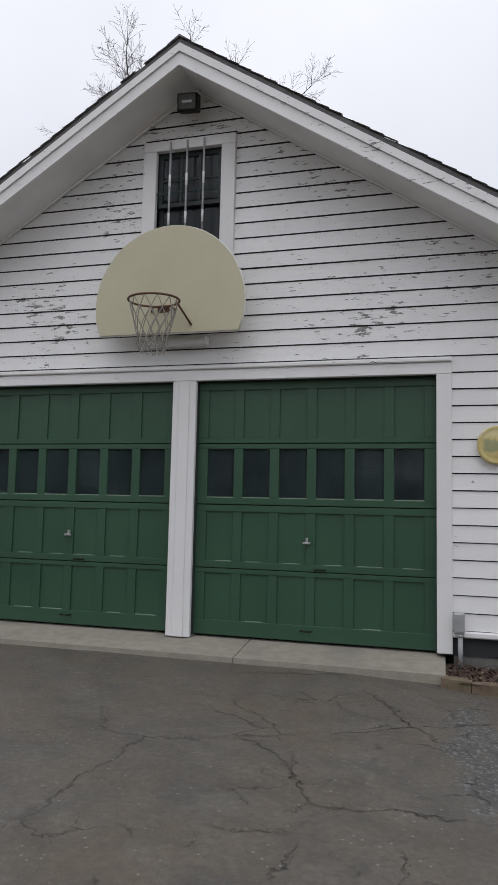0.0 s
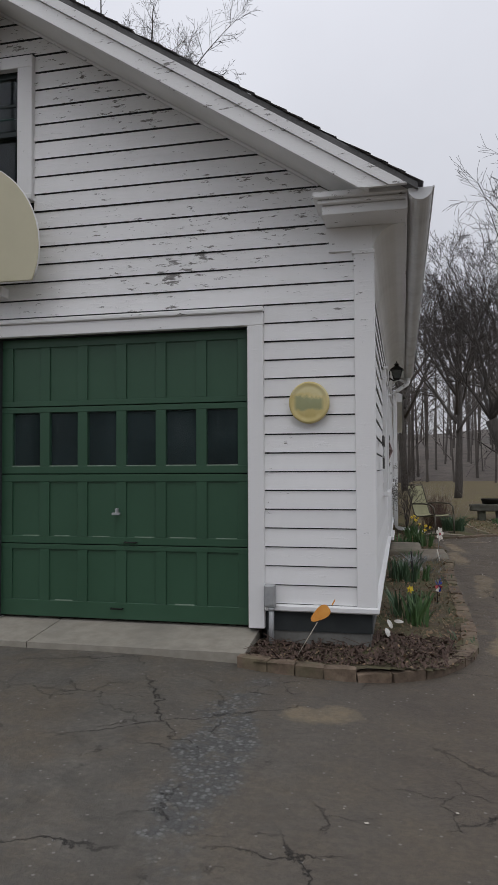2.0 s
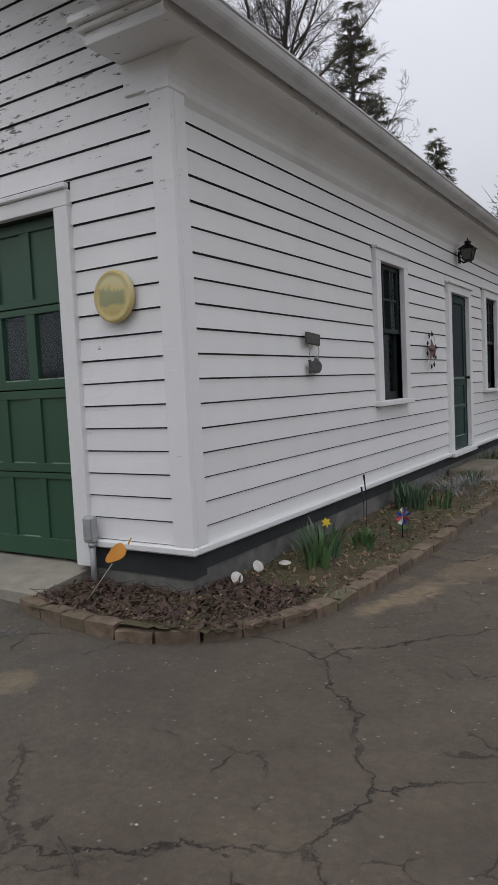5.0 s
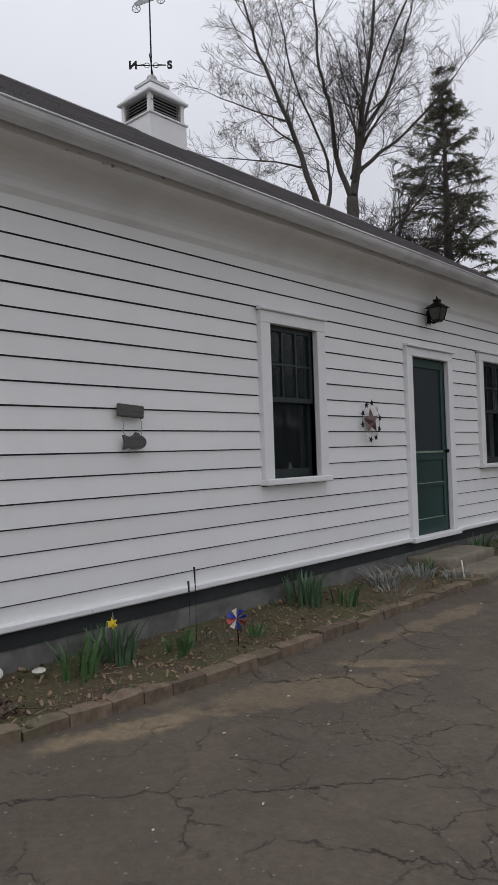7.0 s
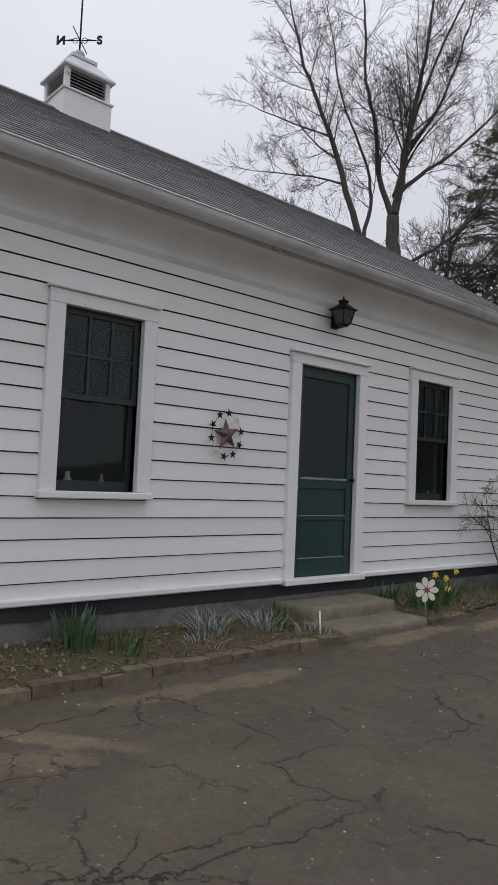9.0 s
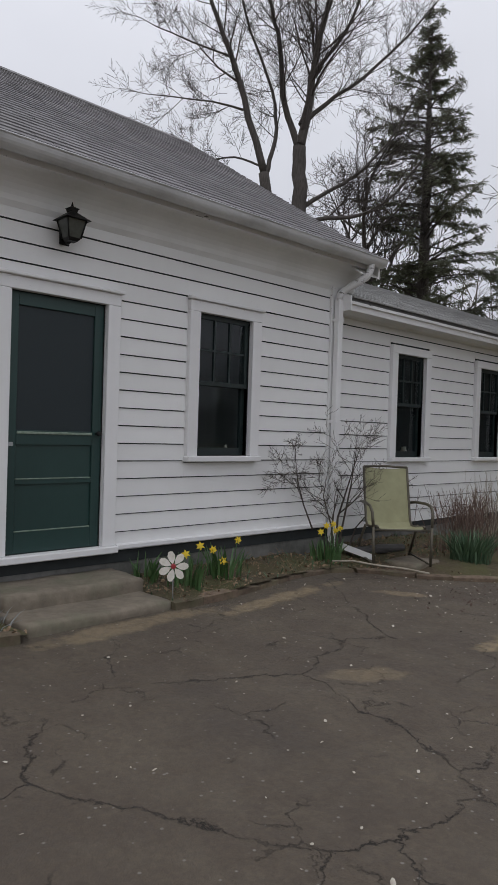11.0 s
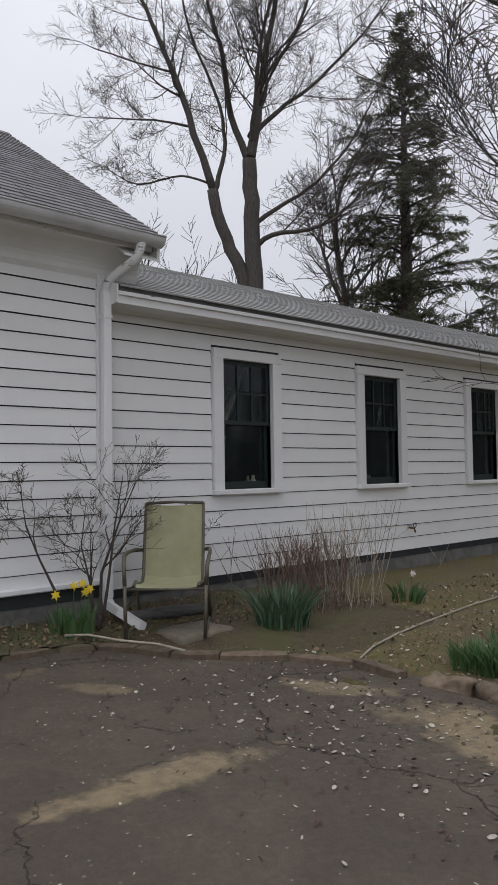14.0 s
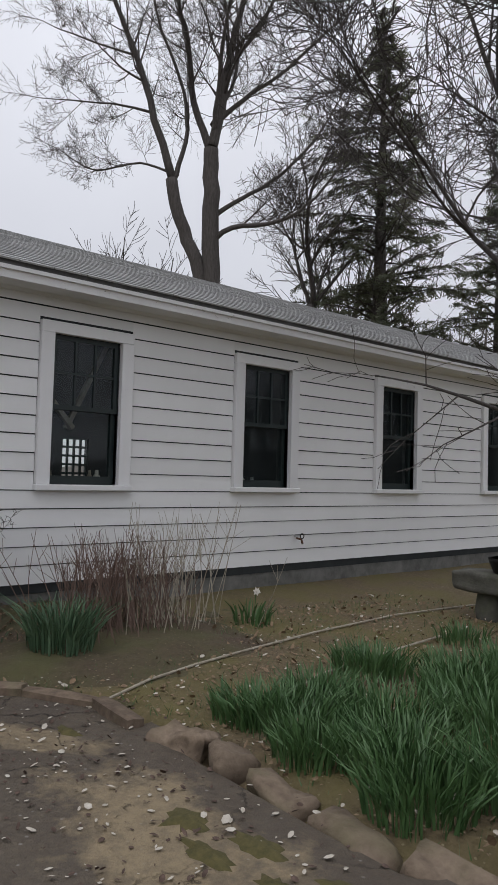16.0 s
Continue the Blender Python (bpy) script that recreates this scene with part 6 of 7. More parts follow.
T.limb((3.1, 14.9, 1.5), (-0.55, -0.8, 0.12), 2.3, 0.035, 2, 4, up=-0.06, kids=8, spread=42, wander=0.4, shrink=0.5, minr=0.003)
T.limb((3.2, 14.9, 1.3), (-0.25, -0.95, 0.02), 2.2, 0.030, 2, 4, up=-0.10, kids=8, spread=42, wander=0.4, shrink=0.5, minr=0.003)
T.limb((3.5, 14.95, 0.5), (0.5, 0.1, 1.0), 4.5, 0.11, 1, 4, up=0.1, kids=6, spread=46, wander=0.4, shrink=0.52, minr=0.0045)
T.done("fruit_tree", "leaning leafless yard tree with crooked spreading limbs", M_bark, M_twig)

# more bare trees beyond the lawn, built once and repeated
T = Wood(21)
T.limb((0, 0, -0.2), (0.03, 0, 1), 8.5, 0.19, 1, 1, wander=0.10)
for k in range(9):
    w = k * 2.4
    T.limb((0.05 * k / 9, 0, 3.0 + 0.42 * k), (math.cos(w), math.sin(w), 1.25), 5.6 - 0.25 * k, 0.075, 2, 4, up=0.15, kids=8, spread=42, wander=0.25, shrink=0.52, minr=0.010)
far = T.done("bare_tree", "leafless grey tree at the edge of the field", M_bark, M_twig)
far["group"] = "bare trees beyond the lawn"
far.location = (2.6, 27.0, -0.2)
for x, y, s, rz in ((5.6, 31, 1.15, 40), (8.5, 27, 1.0, 100), (0.4, 36, 1.3, 170), (11.5, 34, 1.2, 230), (-16.5, 33, 1.35, 300), (3.8, 42, 1.3, 20), (-4.0, 40, 1.2, 130), (7.6, 45, 1.4, 75), (-4.5, 50, 1.5, 210), (-24, 26, 1.3, 250), (14, 46, 1.3, 330)):
    c = copy_thing(far, Matrix.Translation((x, y, -0.3)) @ Euler((0, 0, radians(rz))).to_matrix().to_4x4())
    c.scale = (s, s, s)

# wooded hill
V, F = [], []
hx = lin(-140, 160, 60)
hy = lin(58, 150, 16)
for y in hy:
    for x in hx:
        f = (y - 58) / 92
        V.append((x, y, -0.6 + 9.5 * f ** 0.8 + 2.0 * f * noise.noise((x * 0.03, y * 0.03, 0))))
nx_ = len(hx)
for j in range(len(hy) - 1):
    for i in range(nx_ - 1):
        F.append((j * nx_ + i, j * nx_ + i + 1, (j + 1) * nx_ + i + 1, (j + 1) * nx_ + i))
tagged(link("hillside", V, F, M_hill, smooth=True), "brown leaf-strewn hillside under the woods", "hill", kind="structure")
V, F = [], []
RW = random.Random(3)
for k in range(620):
    x, y = RW.uniform(-45, 60), 54 + 70 * RW.random() ** 1.5
    f = max(0, (y - 58) / 92)
    z = -0.6 + 9.5 * f ** 0.8
    h = RW.uniform(9, 17)
    r = RW.uniform(0.08, 0.24)
    lean = (RW.gauss(0, 0.5), RW.gauss(0, 0.5))
    tube_into(V, F, [(x, y, z - 1), (x + lean[0] * 0.5, y, z + h * 0.5), (x + lean[0], y + lean[1], z + h)], [r, r * 0.7, 0.03], 4)
    for b_ in range(9):
        zz = z + h * RW.uniform(0.25, 0.92)
        w = RW.random() * 6.28
        L = RW.uniform(1.2, 3.2)
        e = (x + L * math.cos(w), y + L * math.sin(w), zz + L * RW.uniform(0.4, 1.1))
        tube_into(V, F, [(x + lean[0] * 0.5, y, zz), e], [0.05, 0.015], 3)
        for c_ in range(3):
            w2 = w + RW.gauss(0, 0.8)
            q = tuple(Vector((x, y, zz)).lerp(Vector(e), RW.uniform(0.3, 0.9)))
            tube_into(V, F, [q, (q[0] + 1.1 * math.cos(w2), q[1] + 1.1 * math.sin(w2), q[2] + RW.uniform(0.3, 1.3))], [0.025, 0.01], 3)
fw = tagged(link("far_woods", V, F, M_woods), "bare grey-brown woods on the far hillside", "woods", kind="stuff")
# unseen copies behind the camera, added only to darken what the panes reflect
copy_thing(fw, pose(0, 0, 0, 0, 0, 180))
copy_thing(bpy.data.objects["hillside"], pose(0, 0, 0, 0, 0, 180))


# ---- the evergreen ----
def evergreen(name, x, y, h, r, seed, label, whorls=34):
    """A ragged cone: whorls of drooping branches, each hung with flat sprays, sky between them."""
    R = random.Random(seed)
    ob = tagged(empty(name, Matrix.Translation((x, y, -0.3))), label, "tree")
    V, F, LV, LF = [], [], [], []
    tube_into(V, F, [(0, 0, 0), (0.1, 0, h * 0.5), (0.05, 0.1, h * 0.98)], [0.36, 0.22, 0.025], 8)
    for k in range(whorls):
        f = (k + 0.5) / whorls
        z = h * (0.16 + 0.83 * f)
        env = r * ((1 - f) ** 0.80 * (0.86 + 0.14 * math.sin(k * 2.1 + seed)) + 0.04)
        for b in range(R.randint(6, 10)):
            w = R.random() * 2 * math.pi
            L = env * R.choice((0.4, 0.6, 0.75, 0.9, 1.0, 1.2)) * (0.85 + 0.5 * noise.noise((math.cos(w), math.sin(w), z * 0.3 + seed)))
            zz = z + R.gauss(0, 0.55)
            d = Vector((math.cos(w), math.sin(w), R.gauss(0.05, 0.22)))
            pts = []
            for i in range(6):
                t = i / 5
                pts.append(Vector((0.05, 0.03, zz)) + d * L * t + Vector((R.gauss(0, 0.05), R.gauss(0, 0.05), L * (0.24 * t - 0.30 * t * t + 0.10 * t ** 3))))
            tube_into(V, F, [tuple(p) for p in pts], [0.045 - 0.0068 * i for i in range(6)], 3)
            for q in range(int(8 + 13 * L)):
                t = 0.26 + 0.76 * R.random() ** 0.7
                i = min(4, int(t * 5))
                p = pts[i].lerp(pts[i + 1], min(1.1, t * 5 - i))
                lat = d.cross(Vector((0, 0, 1))) * R.choice((-1, 1))
                u = (d * R.uniform(0.2, 0.9) + lat * R.uniform(0.3, 1.0) + Vector((0, 0, R.uniform(-0.6, 0.5)))).normalized()
                sl = R.uniform(0.28, 0.62) * (1.12 - 0.5 * t)
                v = u.cross(Vector((R.gauss(0, 0.5), R.gauss(0, 0.5), 1))).normalized()
                c, sag = p, Vector((0, 0, -0.05))
                # one spray: a row of short tapering fingers on both sides of a rib
                for g in range(5):
                    o = c + u * sl * g / 5 + sag * g / 5
                    for sg in (-1, 1):
                        b0 = len(LV)
                        fl = sl * R.uniform(0.22, 0.42) * (1.15 - 0.14 * g)
                        tip = o + (u * 0.75 + v * sg * R.uniform(0.5, 1.0) + Vector((0, 0, R.gauss(-0.12, 0.22)))) * fl
                        m_ = (o + tip) * 0.5
                        wd = u.cross(v) * 0.012 + (u - v * sg) * 0.014
                        LV += [tuple(o), tuple(m_ + wd), tuple(tip), tuple(m_ - wd)]
                        LF.append((b0, b0 + 1, b0 + 2, b0 + 3))
    link("trunk", V, F, M_bark, ob, "", True)
    link("crown", LV, LF, M_needle, ob, "ragged grey-green sprays with gaps")
    return ob


evergreen("evergreen_tree", -10.4, 27.7, 18.2, 5.9, 2, "tall ragged grey-green evergreen behind the wing")
evergreen("evergreen_tree", -7.6, 31.0, 13.0, 3.6, 7, "shorter ragged evergreen beside the tall one", 20)


# ---- plants in the beds ----
def tuft(x, y, n, h, spread, mat, label, name="daffodil_clump", flowers=(), seed=0, lean=0.35, width=0.011, fmat=None, z=None):
    R = random.Random(seed)
    z0 = z if z is not None else max(bed_z(x, y) if in_bed(x, y) else lawn_z(x, y), ground_z(x, y)) - 0.02
    ob = tagged(empty(name, Matrix.Translation((x, y, z0))), label, "plant")
    V, F = [], []
    for k in range(n):
        w = R.random() * 2 * math.pi
        rr = spread * math.sqrt(R.random())
        b = Vector((rr * math.cos(w), rr * math.sin(w), 0))
        hh = h * R.uniform(0.65, 1.1)
        a = R.random() * 2 * math.pi
        out = Vector((math.cos(w + R.gauss(0, 0.7)), math.sin(w + R.gauss(0, 0.7)), 0)) * lean * R.uniform(0.2, 1.3) * hh
        side = Vector((math.cos(a), math.sin(a), 0)) * width * R.uniform(0.7, 1.2)
        i = len(V)
        for f, wd in ((0, 0.8), (0.4, 1.0), (0.75, 0.8), (1.0, 0.15)):
            c = b + out * f * f + Vector((0, 0, hh * (f - 0.12 * f * f * lean * 2)))
            V += [tuple(c - side * wd), tuple(c + side * wd)]
        F += [(i, i + 1, i + 3, i + 2), (i + 2, i + 3, i + 5, i + 4), (i + 4, i + 5, i + 7, i + 6)]
    link("leaves", V, F, mat, ob)
    for fx, fy, fz in flowers:
        V, F = [], []
        tube_into(V, F, [(fx * 0.6, fy * 0.6, 0), (fx, fy, fz - 0.02), (fx + 0.02, fy - 0.01, fz)], [0.004, 0.004, 0.004], 5)
        link("stem", V, F, M_blade, ob)
        V, F = [], []
        face = Vector((0.85, -0.5, 0.1)).normalized()
        face.rotate(Euler((0, 0, R.gauss(0, 0.5))))
        u = face.orthogonal().normalized()
        v = face.cross(u)
        c = Vector((fx + 0.02, fy - 0.01, fz))
        for k in range(6):
            w = k * math.pi / 3
            e1 = u * math.cos(w) + v * math.sin(w)
            e2 = u * math.cos(w + 0.5) + v * math.sin(w + 0.5)
            e0 = u * math.cos(w - 0.5) + v * math.sin(w - 0.5)
            i = len(V)
            V += [tuple(c), tuple(c + e0 * 0.022), tuple(c + e1 * 0.042 + face * 0.004), tuple(c + e2 * 0.022)]
            F.append((i, i + 1, i + 2, i + 3))
        tube_into(V, F, [tuple(c), tuple(c + face * 0.022), tuple(c + face * 0.03)], [0.010, 0.013, 0.017], 8)
        link("flower", V, F, fmat or M_yellow, ob, "open daffodil flower")
    return ob


L_g = "green daffodil leaves in the bed along the wall"
tuft(0.30, 1.00, 34, 0.27, 0.12, M_blade, L_g, seed=1)
tuft(0.22, 1.35, 40, 0.30, 0.12, M_blade2, "daffodil leaves with one yellow bud by the wall", flowers=((0.03, -0.05, 0.29),), seed=2)
tuft(0.36, 1.80, 22, 0.17, 0.10, M_blade, "short broad green leaves in the bed", seed=3, width=0.018)
tuft(0.42, 2.45, 14, 0.14, 0.10, M_blade, "low green sprouts in the bed", seed=4)
tuft(0.20, 3.35, 70, 0.30, 0.16, M_blade2, "dense bluish green daffodil leaves in the bed", seed=5)
tuft(0.42, 3.62, 26, 0.20, 0.12, M_blade, L_g, seed=6)
tuft(0.35, 5.15, 22, 0.20, 0.12, M_blade, L_g, seed=16)
tuft(0.18, 6.85, 30, 0.25, 0.12, M_blade, L_g, seed=17)
tuft(0.55, 7.0, 46, 0.30, 0.15, M_blade, "daffodil clump with yellow flowers beside the step", flowers=((0.02, 0.12, 0.36), (0.09, 0.2, 0.33), (0.0, -0.02, 0.30)), seed=7)
tuft(0.42, 7.55, 44, 0.32, 0.15, M_blade, "daffodil clump with yellow flowers in the bed", flowers=((0.05, 0.10, 0.36), (0.10, -0.12, 0.20)), seed=8)
tuft(0.42, 9.0, 60, 0.26, 0.16, M_blade, "daffodil clump with bright yellow flowers by the downspout", flowers=((-0.06, 0.05, 0.38), (-0.01, 0.10, 0.40), (0.05, 0.13, 0.36), (0.02, -0.14, 0.34), (0.0, 0.12, 0.33)), seed=9)
tuft(1.28, 10.45, 300, 0.38, 0.22, M_blade2, "thick green clump of daffodil leaves beside the chair", seed=10, lean=0.5, width=0.007)
tuft(1.22, 12.2, 46, 0.22, 0.16, M_blade, "small daffodil clump with a pale flower", flowers=((0.05, 0.0, 0.30),), fmat=M_white, seed=11)
for i, (x, y, n, h, s) in enumerate(((3.15, 10.85, 220, 0.34, 0.26), (3.45, 11.25, 240, 0.34, 0.30), (3.85, 10.85, 240, 0.40, 0.28), (3.85, 11.6, 220, 0.36, 0.30), (4.35, 11.05, 260, 0.42, 0.30),
                                     (3.45, 11.95, 200, 0.32, 0.28), (3.4, 12.7, 220, 0.34, 0.34), (4.2, 12.1, 220, 0.38, 0.32), (3.9, 12.9, 220, 0.34, 0.32), (4.75, 11.5, 220, 0.42, 0.28), (4.8, 10.85, 180, 0.40, 0.24), (2.6, 13.2, 60, 0.25, 0.2),
                                     (2.92, 10.78, 170, 0.32, 0.22), (2.95, 11.25, 170, 0.33, 0.22), (2.75, 11.95, 170, 0.33, 0.26), (3.25, 12.25, 180, 0.34, 0.28), (4.1, 10.62, 180, 0.38, 0.22), (3.5, 10.66, 170, 0.34, 0.2))):
    o = tuft(x, y, int(n * 2.0), h * 0.66, s, M_blade, "dense patch of tall green daffodil leaves in the lawn bed", seed=30 + i, lean=0.5, width=0.0055)
    o["group"] = "daffodil patches in the lawn bed"
# silvery plants by the steps
for i, (x, y, n, h) in enumerate(((0.30, 4.45, 46, 0.22), (0.40, 4.95, 40, 0.20), (0.62, 5.25, 16, 0.16), (0.55, 4.2, 12, 0.14))):
    tuft(x, y, n * 2, h, 0.15, M_silver, "grey dried foliage beside the step", name="silver_plant", seed=60 + i, lean=0.9, width=0.0045)
tube("plant_label", [(0.74, 5.28, ground_z(0.74, 5.28)), (0.70, 5.30, 0.10)], 0.008, M_white, None, 5)
tagged(bpy.data.objects["plant_label"], "white plastic plant label stuck in the bed", "plant label")

# flower spinner with white petals by the daffodils
sp = tagged(empty("flower_spinner"), "garden spinner shaped as a white and pink flower", "garden ornament")
sp_c = Vector((0.80, 6.66, 0.20))
tube("stake", [(0.78, 6.68, -0.10), (0.79, 6.665, 0.20)], 0.005, M_grey, sp, 5)
fdir = Vector((0.85, -0.52, 0.05)).normalized()
fu = Vector((0.52, 0.85, 0)).normalized()
fv = fdir.cross(fu)
for k in range(7):
    w = 2 * math.pi * k / 7
    e, s = fu * math.cos(w) + fv * math.sin(w), -fu * math.sin(w) + fv * math.cos(w)
    V = [tuple(sp_c + fdir * 0.01 + e * a + s * b) for a, b in ((0.018, 0), (0.05, 0.022), (0.085, 0.030), (0.115, 0.016), (0.12, 0), (0.115, -0.016), (0.085, -0.030), (0.05, -0.022))]
    V += [tuple(Vector(q) - fdir * 0.004) for q in V]
    n = 8
    link("petal", V, [tuple(range(n)), tuple(range(2 * n - 1, n - 1, -1))] + [(i, (i + 1) % n, n + (i + 1) % n, n + i) for i in range(n)], M_white, sp)
V, F = [], []
tube_into(V, F, [tuple(sp_c), tuple(sp_c + fdir * 0.02)], [0.022, 0.018], 10)
link("hub", V, F, M_red, sp, "red hub")
# foil pinwheel
PWY = 2.13
pw = tagged(empty("pinwheel"), "red white and blue foil pinwheel on a stick in the bed", "pinwheel")
pc = Vector((0.56, PWY, 0.10))
tube("stick", [(0.55, PWY + 0.02, -0.12), (0.55, PWY + 0.015, 0.11)], 0.005, M_black, pw, 5)
for k in range(8):
    w = 2 * math.pi * k / 8
    d0, d1 = [Vector((math.cos(q) * 0.53, math.cos(q) * 0.85, math.sin(q))) for q in (w, w + 0.5)]
    V = [tuple(pc), tuple(pc + d0 * 0.075), tuple(pc + d1 * 0.07 + Vector((0.012, -0.012, 0))), tuple(pc + d1 * 0.03 + Vector((0.018, -0.018, 0)))]
    link("vane", V, [(0, 1, 2, 3)], (M_blue, M_red, M_white)[k % 3] if k != 1 else M_blue, pw)
# thin wires with seed heads
for i, (x, y, h) in enumerate(((0.30, 1.98, 0.455), (0.30, 1.92, 0.365))):
    wr = tagged(tube("plant_stake", [(x, y, ground_z(x, y)), (x + 0.01, y, h * 0.6), (x - 0.01, y + 0.01, h)], [0.002, 0.002, 0.009], M_black, None, 5), "thin dark wire plant stake in the bed", "plant stake", group="wire stakes")

# shrub in front of the downspout
T = Wood(8)
for p, d, L, r in (((0.30, 9.28, -0.06), (-0.1, -0.55, 0.55), 0.75, 0.018), ((0.30, 9.30, -0.06), (0.0, 0.15, 1.0), 1.25, 0.020), ((0.28, 9.34, -0.06), (0.05, 0.35, 1.0), 1.25, 0.018), ((0.32, 9.26, -0.06), (0.1, -0.15, 1.0), 1.0, 0.014), ((0.30, 9.5, -0.06), (0.0, 0.25, 1.0), 1.05, 0.014)):
    T.limb(p, d, L, r, 1, 4, up=0.15, kids=6, spread=44, wander=0.35, shrink=0.56, start=0.35, minr=0.0018)
T.limb((0.27, 8.93, 0.26), (0.0, -0.1, 1.0), 0.85, 0.013, 1, 4, up=0.05, kids=7, spread=52, wander=0.3, shrink=0.56, start=0.35, minr=0.0018)
tube_into(T.V, T.F, [(0.30, 9.30, -0.1), (0.30, 9.30, 0.02)], [0.03, 0.025], 6)
T.done("bare_shrub", "leafless crooked shrub in front of the downspout", M_maple, M_maple, "shrub")

# dry twiggy bush under the wing window
R = random.Random(77)
bs = tagged(empty("twiggy_bush"), "dry reddish bush of thin upright twigs under the window", "shrub")
for part_name, cx_, cy_, n, h, mt in (("brush", 0.95, 11.05, 190, 0.75, M_redtwig), ("pale_brush", 1.0, 11.55, 60, 0.95, M_pipe)):
    V, F = [], []
    for k in range(n):
        b = Vector((cx_ + R.gauss(0, 0.16), cy_ + R.gauss(0, 0.26), -0.10))
        hh = h * R.uniform(0.55, 1.05)
        o = Vector((R.gauss(0, 0.16), R.gauss(0, 0.22), 1)) * hh
        m_ = b + o * 0.5 + Vector((R.gauss(0, 0.02), R.gauss(0, 0.02), 0))
        tube_into(V, F, [tuple(b), tuple(m_), tuple(b + o)], [0.0045, 0.0035, 0.0018], 3)
        for j in range(2):
            q = m_.lerp(b + o, R.random() * 0.7)
            tube_into(V, F, [tuple(q), tuple(q + Vector((R.gauss(0, 0.07), R.gauss(0, 0.07), R.uniform(0.08, 0.2))))], [0.0025, 0.0015], 3)
    link(part_name, V, F, mt, bs)


# ---- litter ----
def litter(name, n, spots, size, mat, label, seed, flat=0.25, zf=None, category="litter"):
    RR = random.Random(seed)
    V, F = [], []
    for k in range(n):
        x, y = spots(RR)
        z = zf(x, y)
        s = size * min(1.9, math.exp(RR.gauss(0, 0.40)))
        a = RR.random() * 6.28
        u = Vector((math.cos(a), math.sin(a), RR.gauss(0, flat))) * s
        v = Vector((-math.sin(a), math.cos(a), RR.gauss(0, flat))) * s * RR.uniform(0.45, 0.9)
        c = Vector((x, y, z + 0.004 + abs(u.z) + abs(v.z)))
        i = len(V)
        for p, q in ((1, 0), (0.5, 0.8), (-0.4, 0.9), (-1, 0.1), (-0.5, -0.8), (0.5, -0.7)):
            V.append(tuple(c + u * p + v * q))
        V.append(tuple(c + Vector((0, 0, s * 0.25))))
        F += [(i + 6, i + j, i + (j + 1) % 6) for j in range(6)]
    return tagged(link(name, V, F, mat), label, category, kind="stuff")


def yard_spot(R):
    while True:
        x, y = R.uniform(-1, 6), R.uniform(-5, 10.1)
        if on_drive(x, y) and R.random() < 0.06 + 0.94 * min(1, max(0, (y + 1) / 10)) ** 2:
            return x, y


def edge_spot(R):
    while True:
        x, y = R.gauss(2.9, 0.9), R.gauss(9.55, 0.6)
        if x > 1 and y < 10.4:
            return x, y


def lawn_spot(R):
    while True:
        x, y = R.uniform(0.9, 5.2), R.uniform(9.9, 14.5)
        if not on_drive(x, y):
            return x, y


def bed_spot(R):
    while True:
        x, y = R.uniform(-0.8, 0.95), R.uniform(-0.5, 12)
        if in_bed(x, y):
            return x, y


def corner_spot(R):
    while True:
        x, y = R.uniform(-0.88, 0.6), R.uniform(-0.52, 0.5)
        if in_bed(x, y) and not (x < -0.02 and y > 0.02):
            return x, y


M_petal = rough_mat("faded_petals", (0.36, 0.32, 0.26), (0.60, 0.56, 0.49), 30.0, 0.8, 0)
litter("fallen_petals", 760, yard_spot, 0.0072, M_petal, "pale fallen petals scattered over the paving", 1, zf=drive_z)
litter("fallen_petals", 260, edge_spot, 0.012, M_petal, "pale fallen petals gathered at the paving edge", 2, zf=lambda x, y: max(drive_z(x, y), lawn_z(x, y)) if y > 10 else drive_z(x, y))
M_leaf = rough_mat("dry_leaves", (0.16, 0.10, 0.06), (0.30, 0.22, 0.14), 40.0, 0.9, 0)
M_leafd = rough_mat("dark_dry_leaves", (0.045, 0.028, 0.022), (0.13, 0.085, 0.065), 40.0, 0.9, 0)
litter("dry_leaves", 4200, lawn_spot, 0.012, M_leaf, "dry brown leaves over the lawn bed", 3, 0.5, lawn_z)
litter("dry_leaves", 700, edge_spot, 0.009, M_leafd, "brown leaf crumbs gathered at the paving edge", 14, 0.4, lambda x, y: max(drive_z(x, y), lawn_z(x, y)) if y > 10 else drive_z(x, y))
litter("dry_leaves", 6500, bed_spot, 0.010, M_leaf, "dry leaves and chips on the flower bed", 4, 0.5, bed_z)
litter("mulch", 2600, corner_spot, 0.011, M_leafd, "dark dead stems and leaf mulch at the house corner", 5, 0.6, bed_z)
V, F = [], []
for k in range(260):
    x, y = corner_spot(R)
    z = bed_z(x, y) + R.uniform(0.0, 0.05)
    a = R.random() * 6.28
    L = R.uniform(0.05, 0.16)
    tube_into(V, F, [(x, y, z), (x + L * math.cos(a), y + L * math.sin(a), z + R.uniform(-0.01, 0.04))], [0.003, 0.002], 3)
tagged(link("dead_stems", V, F, M_leafd), "tangle of dead brown stems at the house corner", "dead stems", kind="stuff")
tagged(tube("fallen_twig", [(0.93, -1.98, -0.095), (1.02, -2.02, -0.09), (1.10, -2.07, -0.10)], 0.004, M_twig, None, 5), "short dark twig lying on the asphalt", "twig")
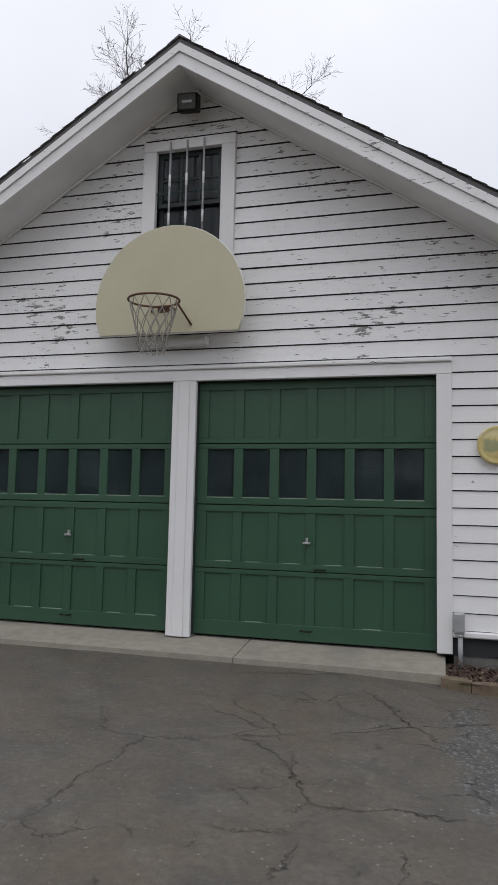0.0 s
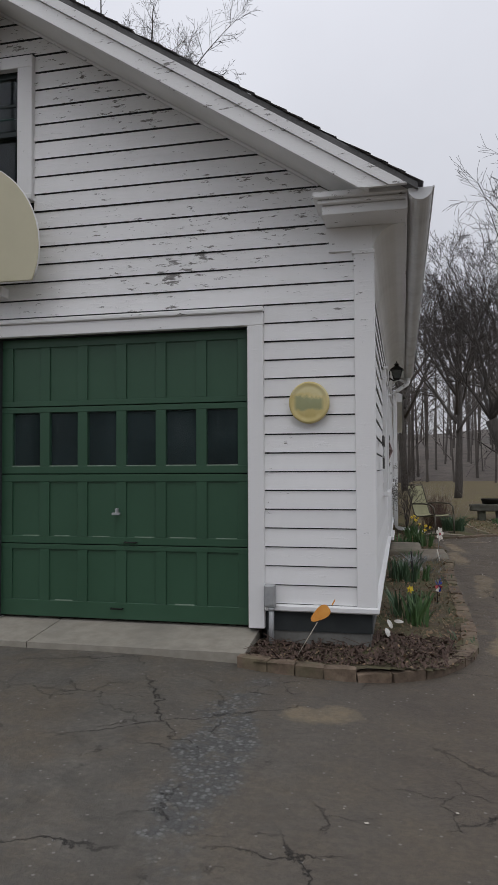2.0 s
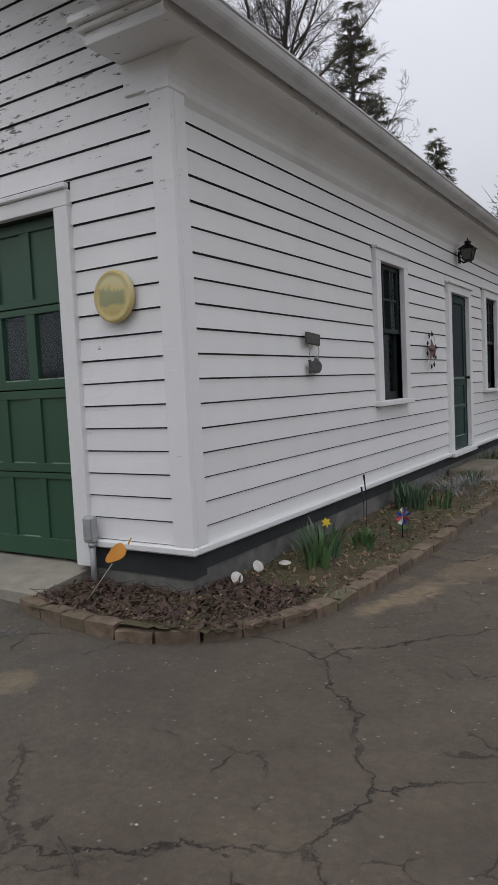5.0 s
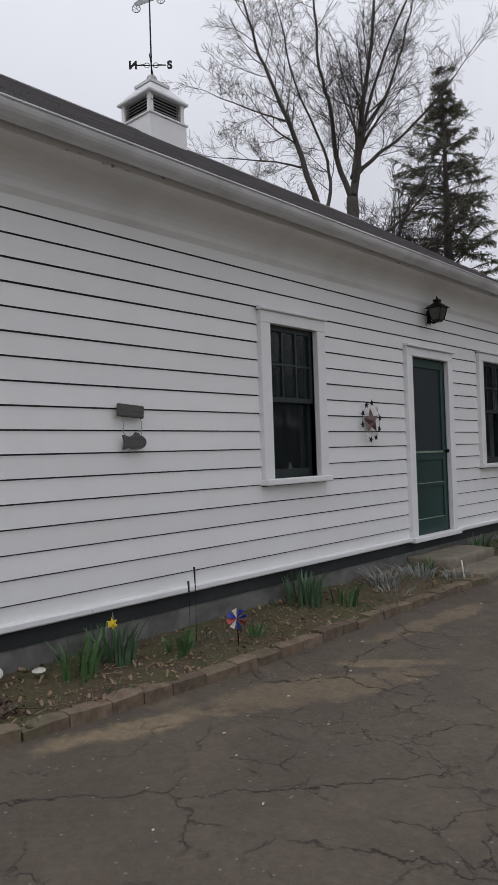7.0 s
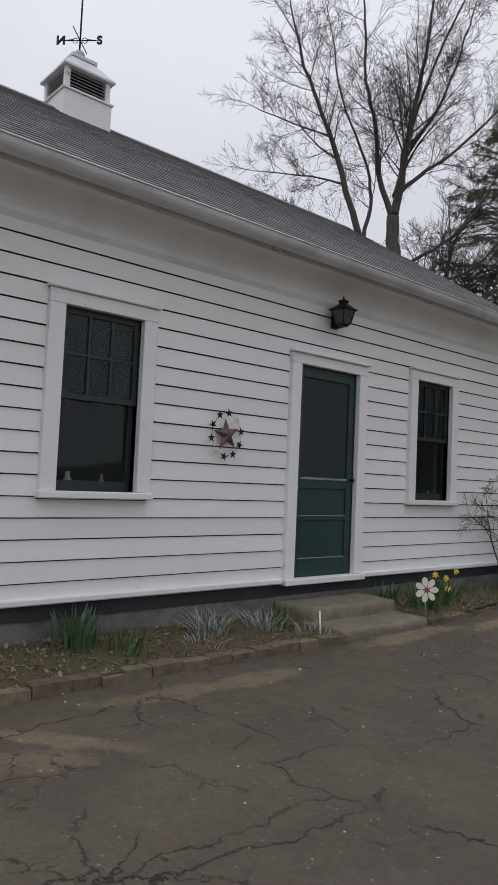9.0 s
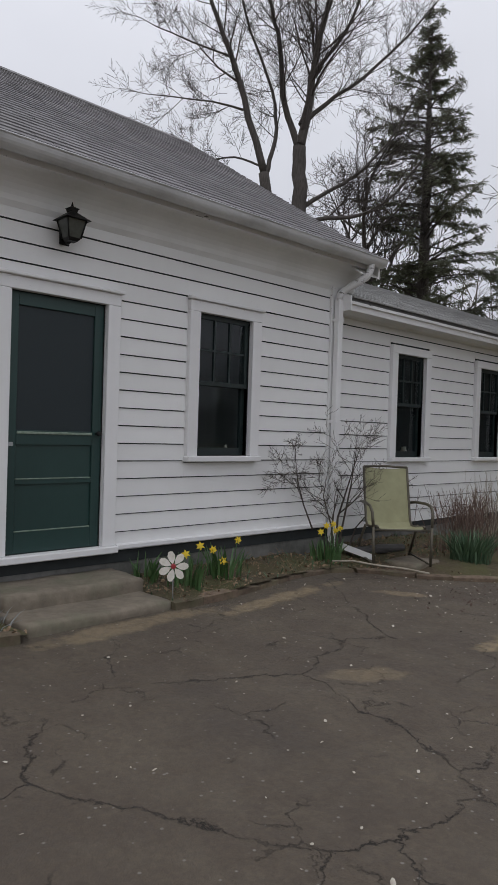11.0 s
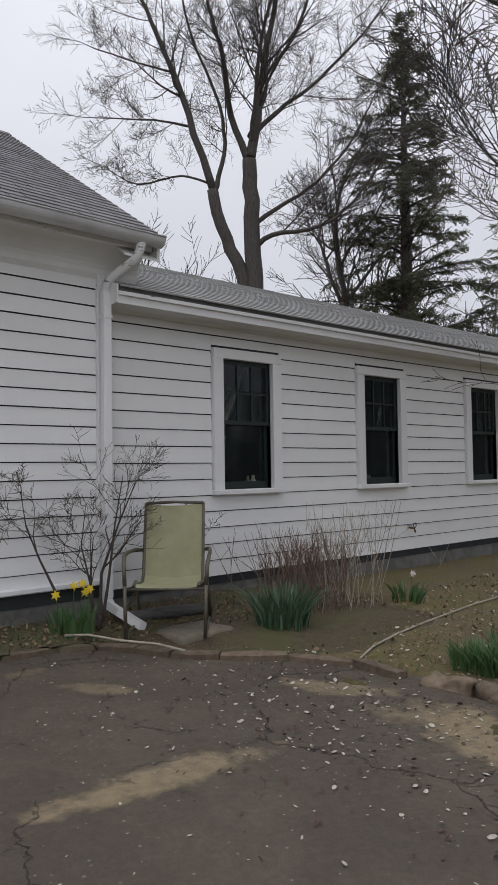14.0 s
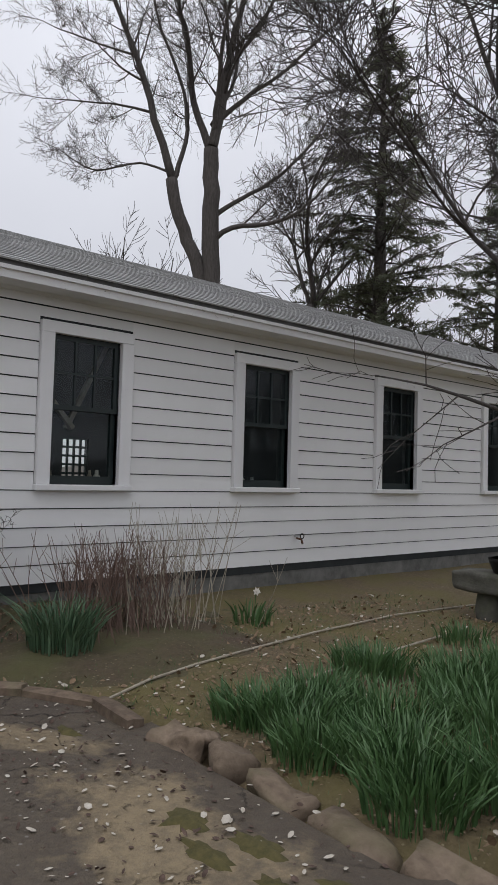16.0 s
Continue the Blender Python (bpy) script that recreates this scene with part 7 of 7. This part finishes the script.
litter("fallen_petals", 700, lawn_spot, 0.012, M_petal, "pale fallen petals on the lawn bed", 8, 0.3, lambda x, y: lawn_z(x, y) + 0.01)
V, F = [], []
for k in range(2600):
    x, y = lawn_spot(R)
    z = lawn_z(x, y)
    a = R.random() * 6.28
    hgt = R.uniform(0.03, 0.09)
    o = Vector((R.gauss(0, 0.03), R.gauss(0, 0.03), hgt))
    s = Vector((math.cos(a), math.sin(a), 0)) * 0.003
    i = len(V)
    b = Vector((x, y, z - 0.01))
    V += [tuple(b - s), tuple(b + s), tuple(b + o)]
    F.append((i, i + 1, i + 2))
tagged(link("grass", V, F, M_blade), "thin spring grass in the lawn bed", "grass", kind="stuff")
V, F = [], []
for k in range(2400):
    x, y = bed_spot(R)
    if noise.noise((x * 2.0, y * 1.3, 9.0)) < -0.05 or (y < 0.5 and x < 0.45):
        continue
    b = Vector((x, y, bed_z(x, y) - 0.008))
    a = R.random() * 6.28
    o = Vector((R.gauss(0, 0.025), R.gauss(0, 0.025), R.uniform(0.02, 0.07)))
    w = Vector((math.cos(a), math.sin(a), 0)) * R.uniform(0.003, 0.007)
    i = len(V)
    V += [tuple(b - w * 0.5), tuple(b + w * 0.5), tuple(b + o * 0.6 + w), tuple(b + o), tuple(b + o * 0.6 - w)]
    F.append((i, i + 1, i + 2, i + 3, i + 4))
tagged(link("weeds", V, F, M_blade2), "small green weeds and sprouts in the flower bed", "weeds", kind="stuff")
V, F = [], []
for k in range(420):
    x, y = bed_spot(R)
    if y < 0.5:
        continue
    z, a, L = bed_z(x, y) + R.uniform(0, 0.03), R.random() * 6.28, R.uniform(0.05, 0.2)
    tube_into(V, F, [(x, y, z), (x + L * 0.5 * math.cos(a), y + L * 0.5 * math.sin(a), z + R.uniform(0, 0.03)), (x + L * math.cos(a + 0.3), y + L * math.sin(a + 0.3), z + R.uniform(-0.01, 0.08))], [0.0025, 0.002, 0.0015], 3)
tagged(link("dead_stems", V, F, M_leaf), "dry straw-coloured stems lying in the flower bed", "dead stems", kind="stuff")
